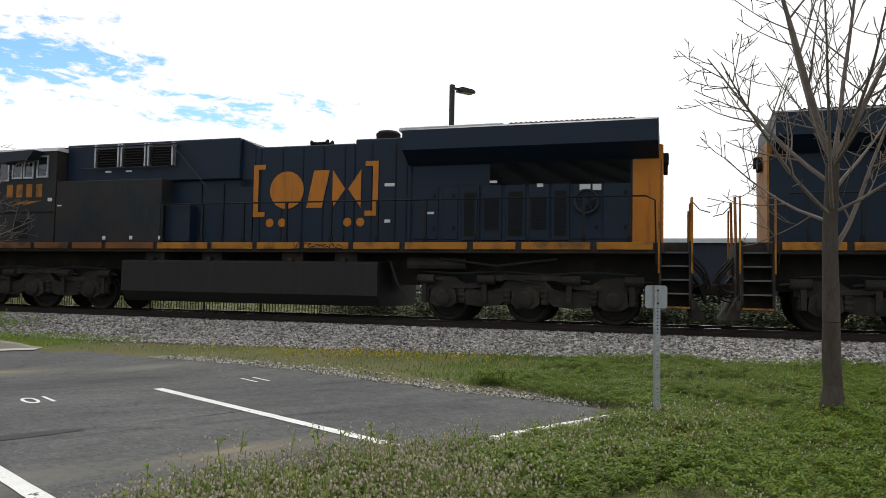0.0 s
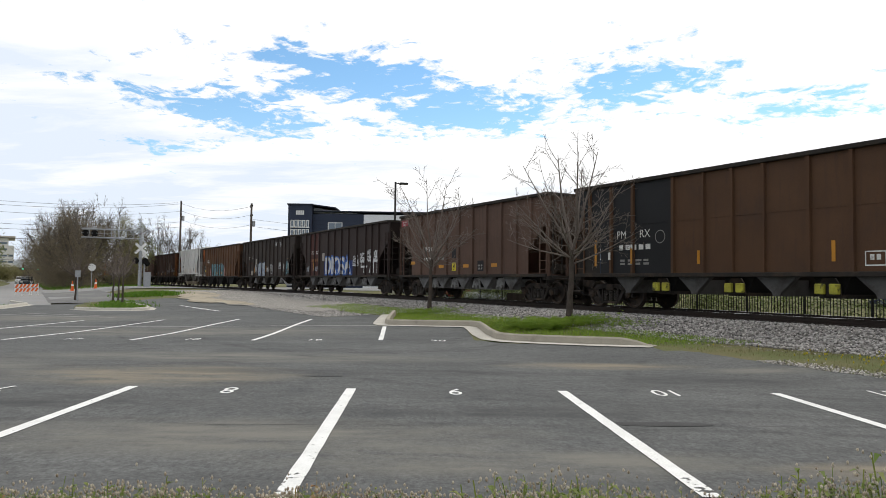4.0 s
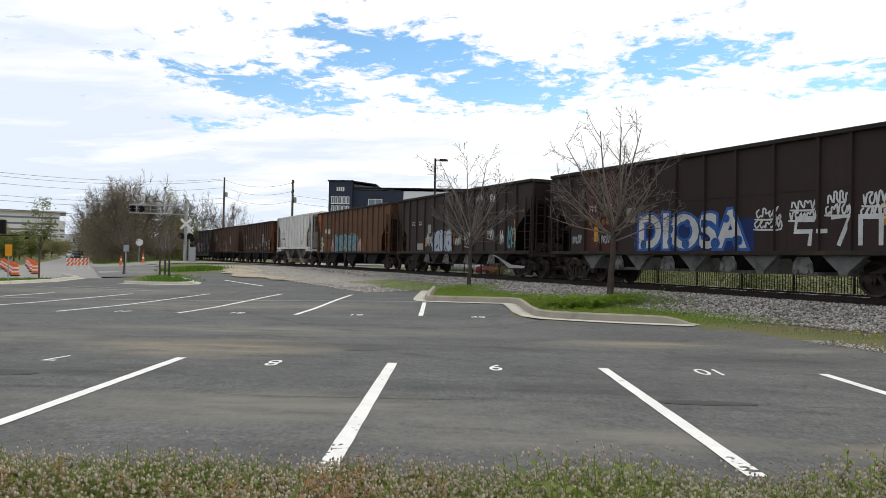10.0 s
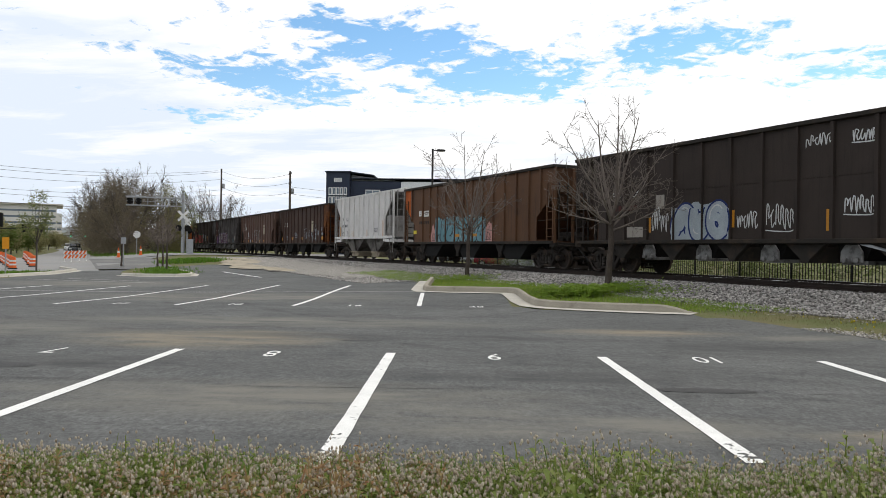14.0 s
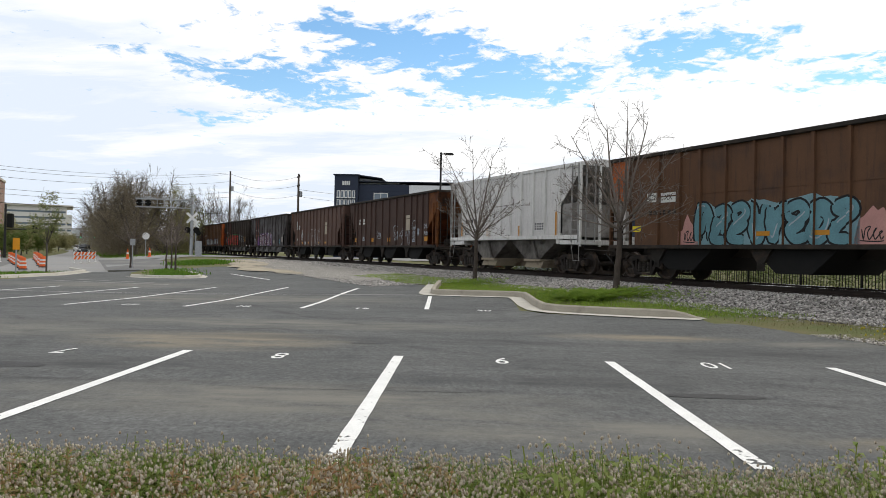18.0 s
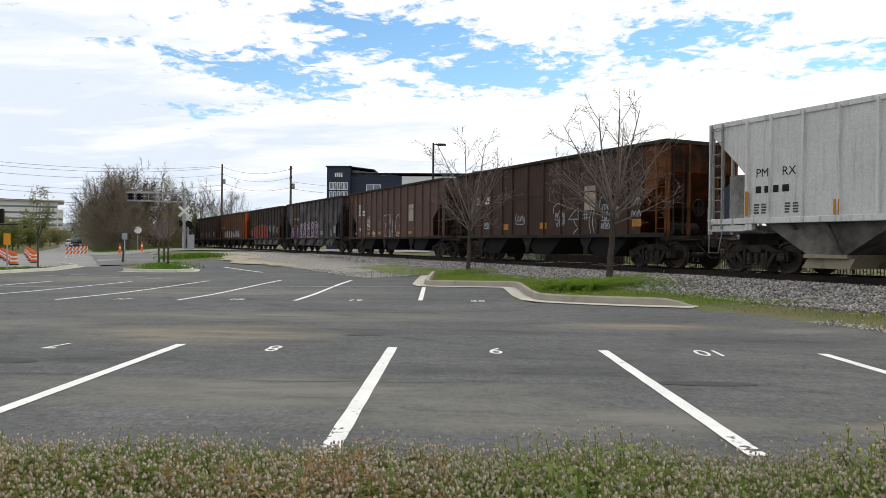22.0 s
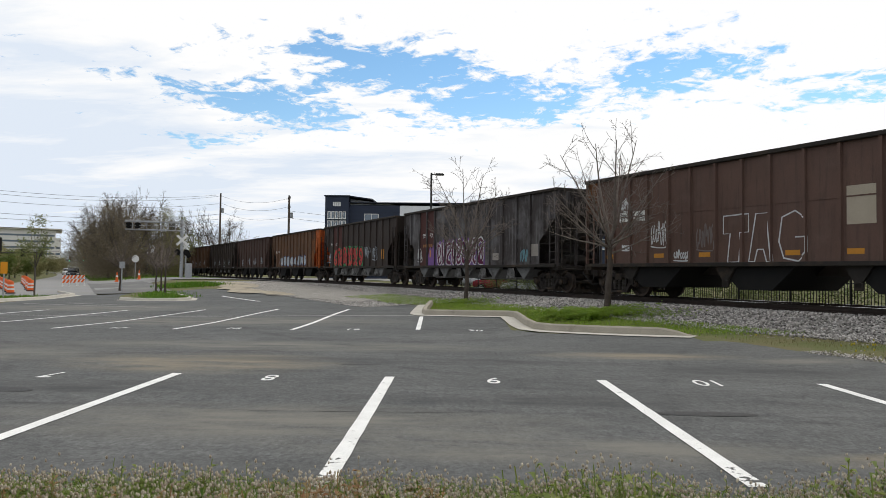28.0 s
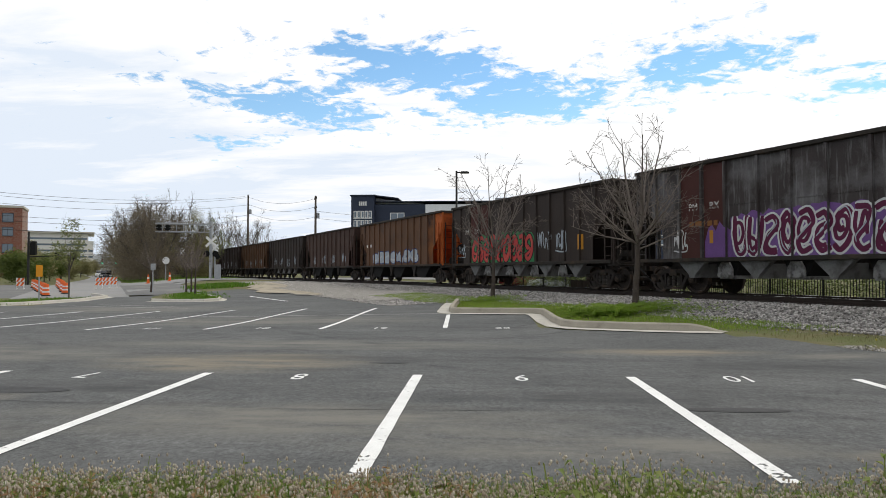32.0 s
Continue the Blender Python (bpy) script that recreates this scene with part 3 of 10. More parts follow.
M["leaf_dull"] = leaf_material("leaf_dull", (0.135, 0.108, 0.074), (0.21, 0.175, 0.12))
M["leaf_olive"] = leaf_material("leaf_olive", (0.18, 0.17, 0.07), (0.27, 0.25, 0.115))
# green darkened to carry the locomotive's shade on the growth behind it
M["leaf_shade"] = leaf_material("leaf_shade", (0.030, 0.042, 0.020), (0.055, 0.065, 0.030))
M["leaf_spring"] = leaf_material("leaf_spring", (0.13, 0.15, 0.05), (0.19, 0.20, 0.08))
M["leaf_pine"] = leaf_material("leaf_pine", (0.025, 0.035, 0.022), (0.04, 0.05, 0.03))
M["leaf_hedge"] = leaf_material("leaf_hedge", (0.075, 0.11, 0.022), (0.13, 0.155, 0.04))
# distance haze is mixed into this leaf colour
M["leaf_far_haze"] = leaf_material("leaf_far_haze", (0.11, 0.125, 0.11), (0.16, 0.17, 0.16), 0.9)
M["dead_leaf"] = leaf_material("dead_leaf", (0.07, 0.045, 0.03), (0.04, 0.03, 0.025))
M["twig"] = material("twig_bark", (0.175, 0.147, 0.127), (0.118, 0.095, 0.081), 0.9, scale=8, fine=50, bump=0.1)
M["bark_far"] = material("grey_bark", (0.11, 0.098, 0.085), (0.075, 0.066, 0.058), 0.95, scale=3, fine=20, bump=0.4)
M["galvanised"] = material("galvanised_steel", (0.36, 0.37, 0.38), (0.28, 0.29, 0.30), 0.5, 0.5, scale=8, fine=60, bump=0.05)
M["dark_metal"] = flat("dark_metal", (0.025, 0.024, 0.023), 0.5)
M["fence_black"] = flat("fence_black", (0.012, 0.012, 0.012), 0.5)
M["pole_wood"] = material("pole_wood", (0.13, 0.105, 0.085), (0.085, 0.07, 0.058), 0.9, scale=3, fine=30, bump=0.3, stretch=(4, 4, 0.4))
M["red_lens"] = flat("red_lens", (0.25, 0.02, 0.015), 0.2)
M["amber_lens"] = flat("amber_lens", (0.25, 0.12, 0.01), 0.2)
M["sign_white"] = flat("sign_white", (0.66, 0.66, 0.64), 0.5)
M["orange_sign"] = flat("orange_sign", (0.72, 0.30, 0.02), 0.5)
M["safety_orange"] = flat("safety_orange", (0.70, 0.13, 0.03), 0.5)
M["navy_clad"] = material("navy_cladding", (0.030, 0.038, 0.062), (0.025, 0.032, 0.052), 0.6, scale=0.4, fine=20, bump=0.05)
M["navy_dark"] = flat("navy_dark", (0.020, 0.025, 0.038), 0.6)
M["pale_clad"] = material("pale_cladding", (0.66, 0.67, 0.68), (0.58, 0.59, 0.60), 0.7, scale=0.2, fine=10, bump=0.05)
# wall paled toward blue-grey: the air's haze is part of the colour
M["haze_clad"] = flat("hazy_wall", (0.52, 0.55, 0.58), 0.9)
M["glass_sky"] = glass("window_glass", (0.10, 0.13, 0.16), 0.06)
M["car_paint_white"] = flat("car_paint_white", (0.70, 0.70, 0.70), 0.25)
M["car_paint_red"] = flat("car_paint_red", (0.25, 0.03, 0.04), 0.25)
M["car_paint_silver"] = flat("car_paint_silver", (0.38, 0.40, 0.42), 0.3)
M["car_paint_dark"] = flat("car_paint_dark", (0.04, 0.045, 0.05), 0.25)
M["green_glow"] = bpy.data.materials.new("green_signal")
M["green_glow"].use_nodes = True
_b = M["green_glow"].node_tree.nodes["Principled BSDF"]
_b.inputs["Base Color"].default_value = (0.02, 0.4, 0.2, 1)
_b.inputs["Emission Color"].default_value, _b.inputs["Emission Strength"].default_value = (0.1, 1.0, 0.55, 1), 2.0


def brick_material():
    m = material("brick_wall", (0.22, 0.075, 0.045), (0.17, 0.06, 0.04), 0.9, scale=1, fine=20, bump=0.2)
    t = m.node_tree
    b = t.nodes["Principled BSDF"]
    br = t.nodes.new("ShaderNodeTexBrick")
    co = t.nodes.new("ShaderNodeTexCoord")
    mp = t.nodes.new("ShaderNodeMapping")
    mp.inputs["Rotation"].default_value = (math.pi / 2, 0, 0)
    t.links.new(co.outputs["Object"], mp.inputs[0])
    t.links.new(mp.outputs[0], br.inputs[0])
    br.inputs["Color1"].default_value, br.inputs["Color2"].default_value, br.inputs["Mortar"].default_value = (0.23, 0.075, 0.045, 1), (0.17, 0.06, 0.04, 1), (0.3, 0.26, 0.22, 1)
    br.inputs["Scale"].default_value, br.inputs["Mortar Size"].default_value = 4.0, 0.02
    t.links.new(br.outputs[0], b.inputs["Base Color"])
    return m


M["brick"] = brick_material()
M["fence_brown"] = material("stained_board", (0.030, 0.022, 0.018), (0.020, 0.016, 0.014), 0.85, scale=3, fine=30, bump=0.2, random_=0.25, stretch=(5, 5, 0.5))
M["gate_plate"] = material("plate_steel", (0.085, 0.082, 0.078), (0.05, 0.047, 0.044), 0.7, 0.0, scale=2, fine=40, bump=0.1, dirt=(0.03, 0.025, 0.022), dirt_scale=1.6)
M["bay_dirt"] = material("dirty_bay", (0.20, 0.185, 0.165), (0.11, 0.10, 0.09), 0.75, scale=1.2, fine=40, bump=0.1, dirt=(0.035, 0.028, 0.024), dirt_scale=1.0, dirt_cut=(0.42, 0.66))
M["car_ladder"] = material("ladder_grey", (0.30, 0.29, 0.28), (0.2, 0.195, 0.19), 0.6, scale=3, fine=30, bump=0.04)
M["pale_concrete"] = material("pale_concrete_wall", (0.64, 0.63, 0.60), (0.54, 0.53, 0.50), 0.8, scale=0.1, fine=5, bump=0.0)


# ---- mesh helpers ----
def link_mesh(name, bm, mat, parent=None, label="", smooth_=False):
    me = bpy.data.meshes.new(name)
    bm.normal_update()
    bm.to_mesh(me)
    bm.free()
    if smooth_:
        me.polygons.foreach_set("use_smooth", [True] * len(me.polygons))
    for m in (mat if isinstance(mat, (list, tuple)) else (mat,)):
        me.materials.append(m)
    ob = new(name, me)
    if parent:
        ob.parent = parent
    if label:
        ob["label"] = label
    return ob


def part(name, bm, mat, parent, label="", smooth_=False):
    return link_mesh(name, bm, mat, parent, label, smooth_)


def share(name, ob, parent, m):
    """Another object on the same mesh as ob, at the pose m."""
    o = new(name, ob.data)
    o.parent = parent
    o.matrix_basis = m
    return o


def thing(name, m=None):
    ob = new(name)
    ob.empty_display_size = 0.2
    if m is not None:
        ob.matrix_basis = m
    return ob


def box(bm, x0, x1, y0, y1, z0, z1, bevel=0.0, m=None):
    v = [bm.verts.new(p) for p in ((x0, y0, z0), (x1, y0, z0), (x1, y1, z0), (x0, y1, z0), (x0, y0, z1), (x1, y0, z1), (x1, y1, z1), (x0, y1, z1))]
    fs = [bm.faces.new([v[i] for i in f]) for f in ((3, 2, 1, 0), (4, 5, 6, 7), (0, 1, 5, 4), (1, 2, 6, 5), (2, 3, 7, 6), (3, 0, 4, 7))]
    if bevel:
        es = list({e for f in fs for e in f.edges})
        r = bmesh.ops.bevel(bm, geom=es, offset=bevel, segments=1, affect="EDGES", profile=0.5)
        v = list({x for f in r["faces"] for x in f.verts} | {x for x in v if x.is_valid})
    if m is not None:
        for x in v:
            x.co = m @ x.co
    return bm


def prism(bm, pts, y0, y1, m=None, axis="y"):
    """A closed outline in x, z (axis y), swept from y0 to y1; axis x: outline in y, z; axis z: outline in x, y."""
    put = {"y": lambda a, b, k: (a, k, b), "x": lambda a, b, k: (k, a, b), "z": lambda a, b, k: (a, b, k)}[axis]
    lo = [bm.verts.new(put(a, b, y0)) for a, b in pts]
    hi = [bm.verts.new(put(a, b, y1)) for a, b in pts]
    fs = [bm.faces.new(lo), bm.faces.new(hi[::-1])]
    n = len(pts)
    for i in range(n):
        fs.append(bm.faces.new((lo[i], hi[i], hi[(i + 1) % n], lo[(i + 1) % n])))
    if m is not None:
        for v in lo + hi:
            v.co = m @ v.co
    bmesh.ops.recalc_face_normals(bm, faces=fs)
    return bm


def tube(bm, a, b, r0, r1=None, seg=8, caps=True):
    """A round bar from a to b."""
    a, b = Vector(a), Vector(b)
    r1 = r0 if r1 is None else r1
    d = (b - a).normalized()
    u = d.orthogonal().normalized()
    w = d.cross(u)
    rings = []
    for p, r in ((a, r0), (b, r1)):
        rings.append([bm.verts.new(p + (u * math.cos(k * math.tau / seg) + w * math.sin(k * math.tau / seg)) * r) for k in range(seg)])
    for k in range(seg):
        bm.faces.new((rings[0][k], rings[0][(k + 1) % seg], rings[1][(k + 1) % seg], rings[1][k]))
    if caps:
        bm.faces.new(rings[0][::-1])
        bm.faces.new(rings[1])
    return bm


def pipe(bm, pts, r, seg=6):
    """A bent round bar through pts, in one piece."""
    pts = [Vector(p) for p in pts]
    rings, up = [], None
    for k, p in enumerate(pts):
        d = (pts[min(k + 1, len(pts) - 1)] - pts[max(k - 1, 0)]).normalized()
        u = d.orthogonal().normalized() if up is None else (up - d * up.dot(d)).normalized()
        up, w = u, d.cross(u)
        rings.append([bm.verts.new(p + (u * math.cos(a * math.tau / seg) + w * math.sin(a * math.tau / seg)) * r) for a in range(seg)])
    for a, b in zip(rings, rings[1:]):
        for k in range(seg):
            bm.faces.new((a[k], a[(k + 1) % seg], b[(k + 1) % seg], b[k]))
    bm.faces.new(rings[0][::-1])
    bm.faces.new(rings[-1])
    return bm


def lathe(bm, profile, seg=20, axis="y", centre=(0, 0, 0)):
    """Radius and height pairs turned round an axis."""
    c = Vector(centre)
    rings = []
    for r, h in profile:
        ring = []
        for k in range(seg):
            x, y = r * math.cos(k * math.tau / seg), r * math.sin(k * math.tau / seg)
            ring.append(bm.verts.new(c + Vector({"y": (x, h, y), "z": (x, y, h), "x": (h, x, y)}[axis])))
        rings.append(ring)
    fs = []
    for p, q in zip(rings, rings[1:]):
        for k in range(seg):
            fs.append(bm.faces.new((p[k], p[(k + 1) % seg], q[(k + 1) % seg], q[k])))
    fs.append(bm.faces.new(rings[0]))
    fs.append(bm.faces.new(rings[-1]))
    bmesh.ops.recalc_face_normals(bm, faces=fs)
    return bm


def B():
    return bmesh.new()


def scatter(name, places, shapes, mat, label, category, seed):
    """Many small copies of a few shapes, joined into one mesh. places: rows of x, y, z, size, turn."""
    rng = np.random.default_rng(seed)
    P = np.asarray(places, float)
    V, F, base = [], [], 0
    pick = rng.integers(0, len(shapes), len(P))
    for k, (sv, sf) in enumerate(shapes):
        Q = P[pick == k]
        if not len(Q):
            continue
        c, s_ = np.cos(Q[:, 4]), np.sin(Q[:, 4])
        x = (sv[None, :, 0] * c[:, None] - sv[None, :, 1] * s_[:, None]) * Q[:, 3:4] + Q[:, 0:1]
        y = (sv[None, :, 0] * s_[:, None] + sv[None, :, 1] * c[:, None]) * Q[:, 3:4] + Q[:, 1:2]
        z = sv[None, :, 2] * Q[:, 3:4] + Q[:, 2:3]
        V.append(np.stack([x, y, z], -1).reshape(-1, 3))
        F.append((sf[None] + base + (np.arange(len(Q)) * len(sv))[:, None, None]).reshape(-1, sf.shape[1]))
        base += len(Q) * len(sv)
    V = np.concatenate(V)
    me = bpy.data.meshes.new(name)
    if len({f.shape[1] for f in F}) == 1:
        F = np.concatenate(F)
        me.vertices.add(len(V))
        me.vertices.foreach_set("co", V.ravel())
        w = F.shape[1]
        me.loops.add(F.size)
        me.loops.foreach_set("vertex_index", F.ravel().astype(np.int32))
        me.polygons.add(len(F))
        me.polygons.foreach_set("loop_start", np.arange(0, F.size, w, dtype=np.int32))
        me.update(calc_edges=True)
    me.materials.append(mat)
    return tagged(new(name, me), label, category, kind="stuff")


# ---- lettering and painted shapes ----
def lettering(name, text, size, mat, parent, m, label="", stretch=1.0):
    """Painted characters as a thin flat mesh. m: pose whose x runs along the text and z out of the surface."""
    cu = bpy.data.curves.new(name, "FONT")
    cu.body, cu.size, cu.align_x, cu.align_y, cu.extrude, cu.resolution_u = text, size, "CENTER", "CENTER", 0.001, 3
    tmp = bpy.data.objects.new(name, cu)
    scene.collection.objects.link(tmp)
    me = bpy.data.meshes.new_from_object(tmp)
    bpy.data.objects.remove(tmp)
    bpy.data.curves.remove(cu)
    me.transform(Matrix.Diagonal((stretch, 1, 1, 1)))
    me.materials.clear()
    me.materials.append(mat)
    ob = new(name, me)
    if parent:
        ob.parent = parent
    ob.matrix_basis = m
    if label:
        ob["label"] = label
    return ob


def clip_x(poly, lo, hi):
    for side, lim in ((1, lo), (-1, hi)):
        out = []
        for (ax, az), (bx, bz) in zip(poly, poly[1:] + poly[:1]):
            ia, ib = (ax - lim) * side >= 0, (bx - lim) * side >= 0
            if ia:
                out.append((ax, az))
            if ia != ib:
                k = (lim - ax) / (bx - ax)
                out.append((lim, az + k * (bz - az)))
        poly = out
        if len(poly) < 3:
            return []
    return poly


def paint(bm, poly, levels, lift, index):
    """A flat painted outline in x, z on a ribbed side. levels: (x from, x to, y of the surface)."""
    for lo, hi, y in levels:
        p = clip_x(poly, lo, hi)
        if len(p) > 2:
            try:
                f = bm.faces.new([bm.verts.new((x, y - lift, z)) for x, z in p])
            except ValueError:
                continue
            f.material_index = index


def rect(x0, x1, z0, z1, lean=0.0):
    return [(x0, z0), (x1, z0), (x1 + lean, z1), (x0 + lean, z1)]


def stroke(a, b, w):
    (ax, az), (bx, bz) = a, b
    d = math.hypot(bx - ax, bz - az) or 1
    nx, nz = -(bz - az) / d * w / 2, (bx - ax) / d * w / 2
    return [(ax + nx, az + nz), (ax - nx, az - nz), (bx - nx, bz - nz), (bx + nx, bz + nz)]


def flow(pts, n=4):
    """A smooth line through pts."""
    out = []
    for k in range(len(pts) - 1):
        a, b, c, d = pts[max(k - 1, 0)], pts[k], pts[k + 1], pts[min(k + 2, len(pts) - 1)]
        for j in range(n):
            t = j / n
            out.append(tuple(0.5 * (2 * b[i] + (c[i] - a[i]) * t + (2 * a[i] - 5 * b[i] + 4 * c[i] - d[i]) * t * t + (3 * b[i] - a[i] - 3 * c[i] + d[i]) * t ** 3) for i in (0, 1)))
    out.append(pts[-1])
    return out


def band(bm, line, width, levels, lift, index, climb=3e-5):
    """A painted stroke of even width along a line, laid over the ribbed side in one piece where it stays on one level."""
    n = len(line)
    edge = []
    for k, (x, z) in enumerate(line):
        ax, az = line[max(k - 1, 0)]
        bx, bz = line[min(k + 1, n - 1)]
        d = math.hypot(bx - ax, bz - az) or 1
        w = width / 2 * (0.75 if k in (0, n - 1) else 1)
        edge.append(((x - (bz - az) / d * w, z + (bx - ax) / d * w), (x + (bz - az) / d * w, z - (bx - ax) / d * w)))
    made = {}

    def vert(k, side, y):
        if (k, side, y) not in made:
            made[k, side, y] = bm.verts.new((edge[k][side][0], y - lift - k * climb, edge[k][side][1]))
        return made[k, side, y]

    for k in range(n - 1):
        quad = [edge[k][0], edge[k][1], edge[k + 1][1], edge[k + 1][0]]
        lo, hi = min(q[0] for q in quad), max(q[0] for q in quad)
        home = [y for a, b, y in levels if a <= lo and hi <= b]
        if home:
            f = bm.faces.new((vert(k, 0, home[0]), vert(k, 1, home[0]), vert(k + 1, 1, home[0]), vert(k + 1, 0, home[0])))
            f.material_index = index
        else:
            paint(bm, quad, levels, lift + k * climb, index)


# fat hooks, arches, loops and bolts in a unit square; they spell nothing
FORMS = ([(0.1, 0.0), (0.08, 0.55), (0.25, 0.95), (0.6, 0.98), (0.85, 0.65), (0.92, 0.0)],
         [(0.9, 0.85), (0.5, 1.0), (0.1, 0.72), (0.12, 0.28), (0.5, 0.0), (0.92, 0.2), (0.7, 0.5), (0.45, 0.45)],
         [(0.92, 0.9), (0.4, 1.0), (0.12, 0.75), (0.5, 0.52), (0.9, 0.3), (0.6, 0.02), (0.08, 0.1)],
         [(0.05, 1.0), (0.22, 0.35), (0.45, 0.02), (0.6, 0.45), (0.72, 0.9), (0.95, 1.0)],
         [(0.5, 1.0), (0.12, 0.75), (0.1, 0.3), (0.45, 0.0), (0.85, 0.2), (0.9, 0.7), (0.55, 0.98), (0.3, 0.9)],
         [(0.05, 0.9), (0.55, 1.0), (0.85, 0.75), (0.3, 0.4), (0.2, 0.05), (0.95, 0.0)])


def spray_cloud(parent, x0, x1, z0, z1, levels, mat, seed, ragged=0.2, label=""):
    """A flat patch of sprayed colour with an uneven upper edge."""
    rng = random.Random(seed)
    bm = B()
    n = max(8, int((x1 - x0) * 5))
    up = [z1 - ragged * rng.random() - ragged * 0.8 * (abs(2 * k / n - 1) ** 4) for k in range(n + 1)]
    for k in range(n):
        a, b = x0 + (x1 - x0) * k / n, x0 + (x1 - x0) * (k + 1) / n
        paint(bm, [(a, z0), (b, z0), (b, up[k + 1]), (a, up[k])], levels, 0.003, 0)
    bmesh.ops.remove_doubles(bm, verts=bm.verts[:], dist=1e-5)
    return part("spray_cloud", bm, mat, parent, label)


def mural(parent, x0, x1, z0, z1, glyphs, levels, mats, seed, glow=True, label="spray-painted mural", thick=0.27):
    """Fat interlocking painted shapes: fill, outline, highlight and a cloud of background colour (mats in that order)."""
    rng = random.Random(seed)
    if glow:
        spray_cloud(parent, x0 - 0.1, x1 + 0.1, z0, z1 + 0.08, levels, mats[3], seed)
    w = (x1 - x0) / glyphs
    for g in range(glyphs):
        bm = B()
        form = FORMS[(g * 5 + seed * 3 + rng.randint(0, 1)) % len(FORMS)]
        lean, h0, h1 = rng.uniform(-0.05, 0.2), z0 + 0.14 * w + rng.uniform(0, 0.05), z1 - 0.16 * w - rng.uniform(0, 0.14)
        xa, xb = x0 + (g - 0.02) * w + 0.16 * w, x0 + (g + 1.02) * w - 0.16 * w
        mx, mz = rng.random() < 0.5, rng.random() < 0.5
        form = [((1 - u if mx else u) * 1.35 - 0.18, 1 - v if mz else v) for u, v in form]
        other = FORMS[rng.randrange(len(FORMS))]
        kx, kz = rng.uniform(0.2, 0.6), rng.uniform(0.0, 0.35)
        other = [(kx + (0.5 - v) * 0.9, kz + u * 0.65) for u, v in other]
        lines = [flow([(xa + (xb - xa) * u + lean * (v - 0.5), h0 + (h1 - h0) * v) for u, v in f], 5) for f in (form, other)]
        lift = 0.0045 + 0.0055 * (g % 3)
        for k, line in enumerate(lines):
            band(bm, line, thick * w * (1 - 0.25 * k) + 0.12, levels, lift + 0.0004 * k, 1)
        for k, line in enumerate(lines):
            band(bm, line, thick * w * (1 - 0.25 * k), levels, lift + 0.002 + 0.0004 * k, 0)
        line = lines[0]
        cut = len(line) // 3
        band(bm, [(x - 0.05 * w, z + 0.05) for x, z in line[cut:2 * cut]], 0.06 * w, levels, lift + 0.004, 2)
        part("mural_shape", bm, mats, parent, label)


def painted_word(parent, text, x0, x1, z0, z1, levels, mats, label, fat=0.03, rim=0.075):
    """Fat sprayed capitals with an outline, laid over the ribbed side. mats: fill, outline."""
    box_ = None
    for off, index, lift in ((fat, 0, 0.0075), (fat + rim, 1, 0.0055)):
        cu = bpy.data.curves.new("word", "FONT")
        cu.body, cu.size, cu.offset, cu.resolution_u, cu.fill_mode = text, 1.0, off * (1.0 if z1 - z0 > 1 else 1.6), 4, "FRONT"
        tmp = bpy.data.objects.new("word", cu)
        scene.collection.objects.link(tmp)
        me = bpy.data.meshes.new_from_object(tmp)
        bpy.data.objects.remove(tmp)
        bpy.data.curves.remove(cu)
        co = [v.co.copy() for v in me.vertices]
        if box_ is None:
            box_ = min(c.x for c in co), max(c.x for c in co), min(c.y for c in co), max(c.y for c in co)
        ux, uz = (x1 - x0) / (box_[1] - box_[0]), (z1 - z0) / (box_[3] - box_[2])
        put = lambda c: (x0 + (c.x - box_[0]) * ux, z0 + (c.y - box_[2]) * uz * (1 + 0.05 * math.sin((c.x - box_[0]) * 2.6)))
        bm = B()
        for f in me.polygons:
            paint(bm, [put(co[v]) for v in f.vertices], levels, lift, 0)
        bpy.data.meshes.remove(me)
        bmesh.ops.remove_doubles(bm, verts=bm.verts[:], dist=1e-5)
        part("painted_word" if index == 0 else "word_outline", bm, mats[index], parent, label if index == 0 else "")


def rosette(parent, x, z, r, levels, mats):
    """A sprayed rose: a round blot with two curled petals lines."""
    bm = B()
    paint(bm, [(x + r * math.cos(k * math.tau / 12), z + r * 0.95 * math.sin(k * math.tau / 12)) for k in range(12)], levels, 0.009, 0)
    band(bm, [(x + r * (0.15 + 0.05 * k) * math.cos(k * 0.75), z + r * (0.15 + 0.05 * k) * math.sin(k * 0.75)) for k in range(15)], r * 0.12, levels, 0.0105, 1)
    part("rosette", bm, mats, parent)


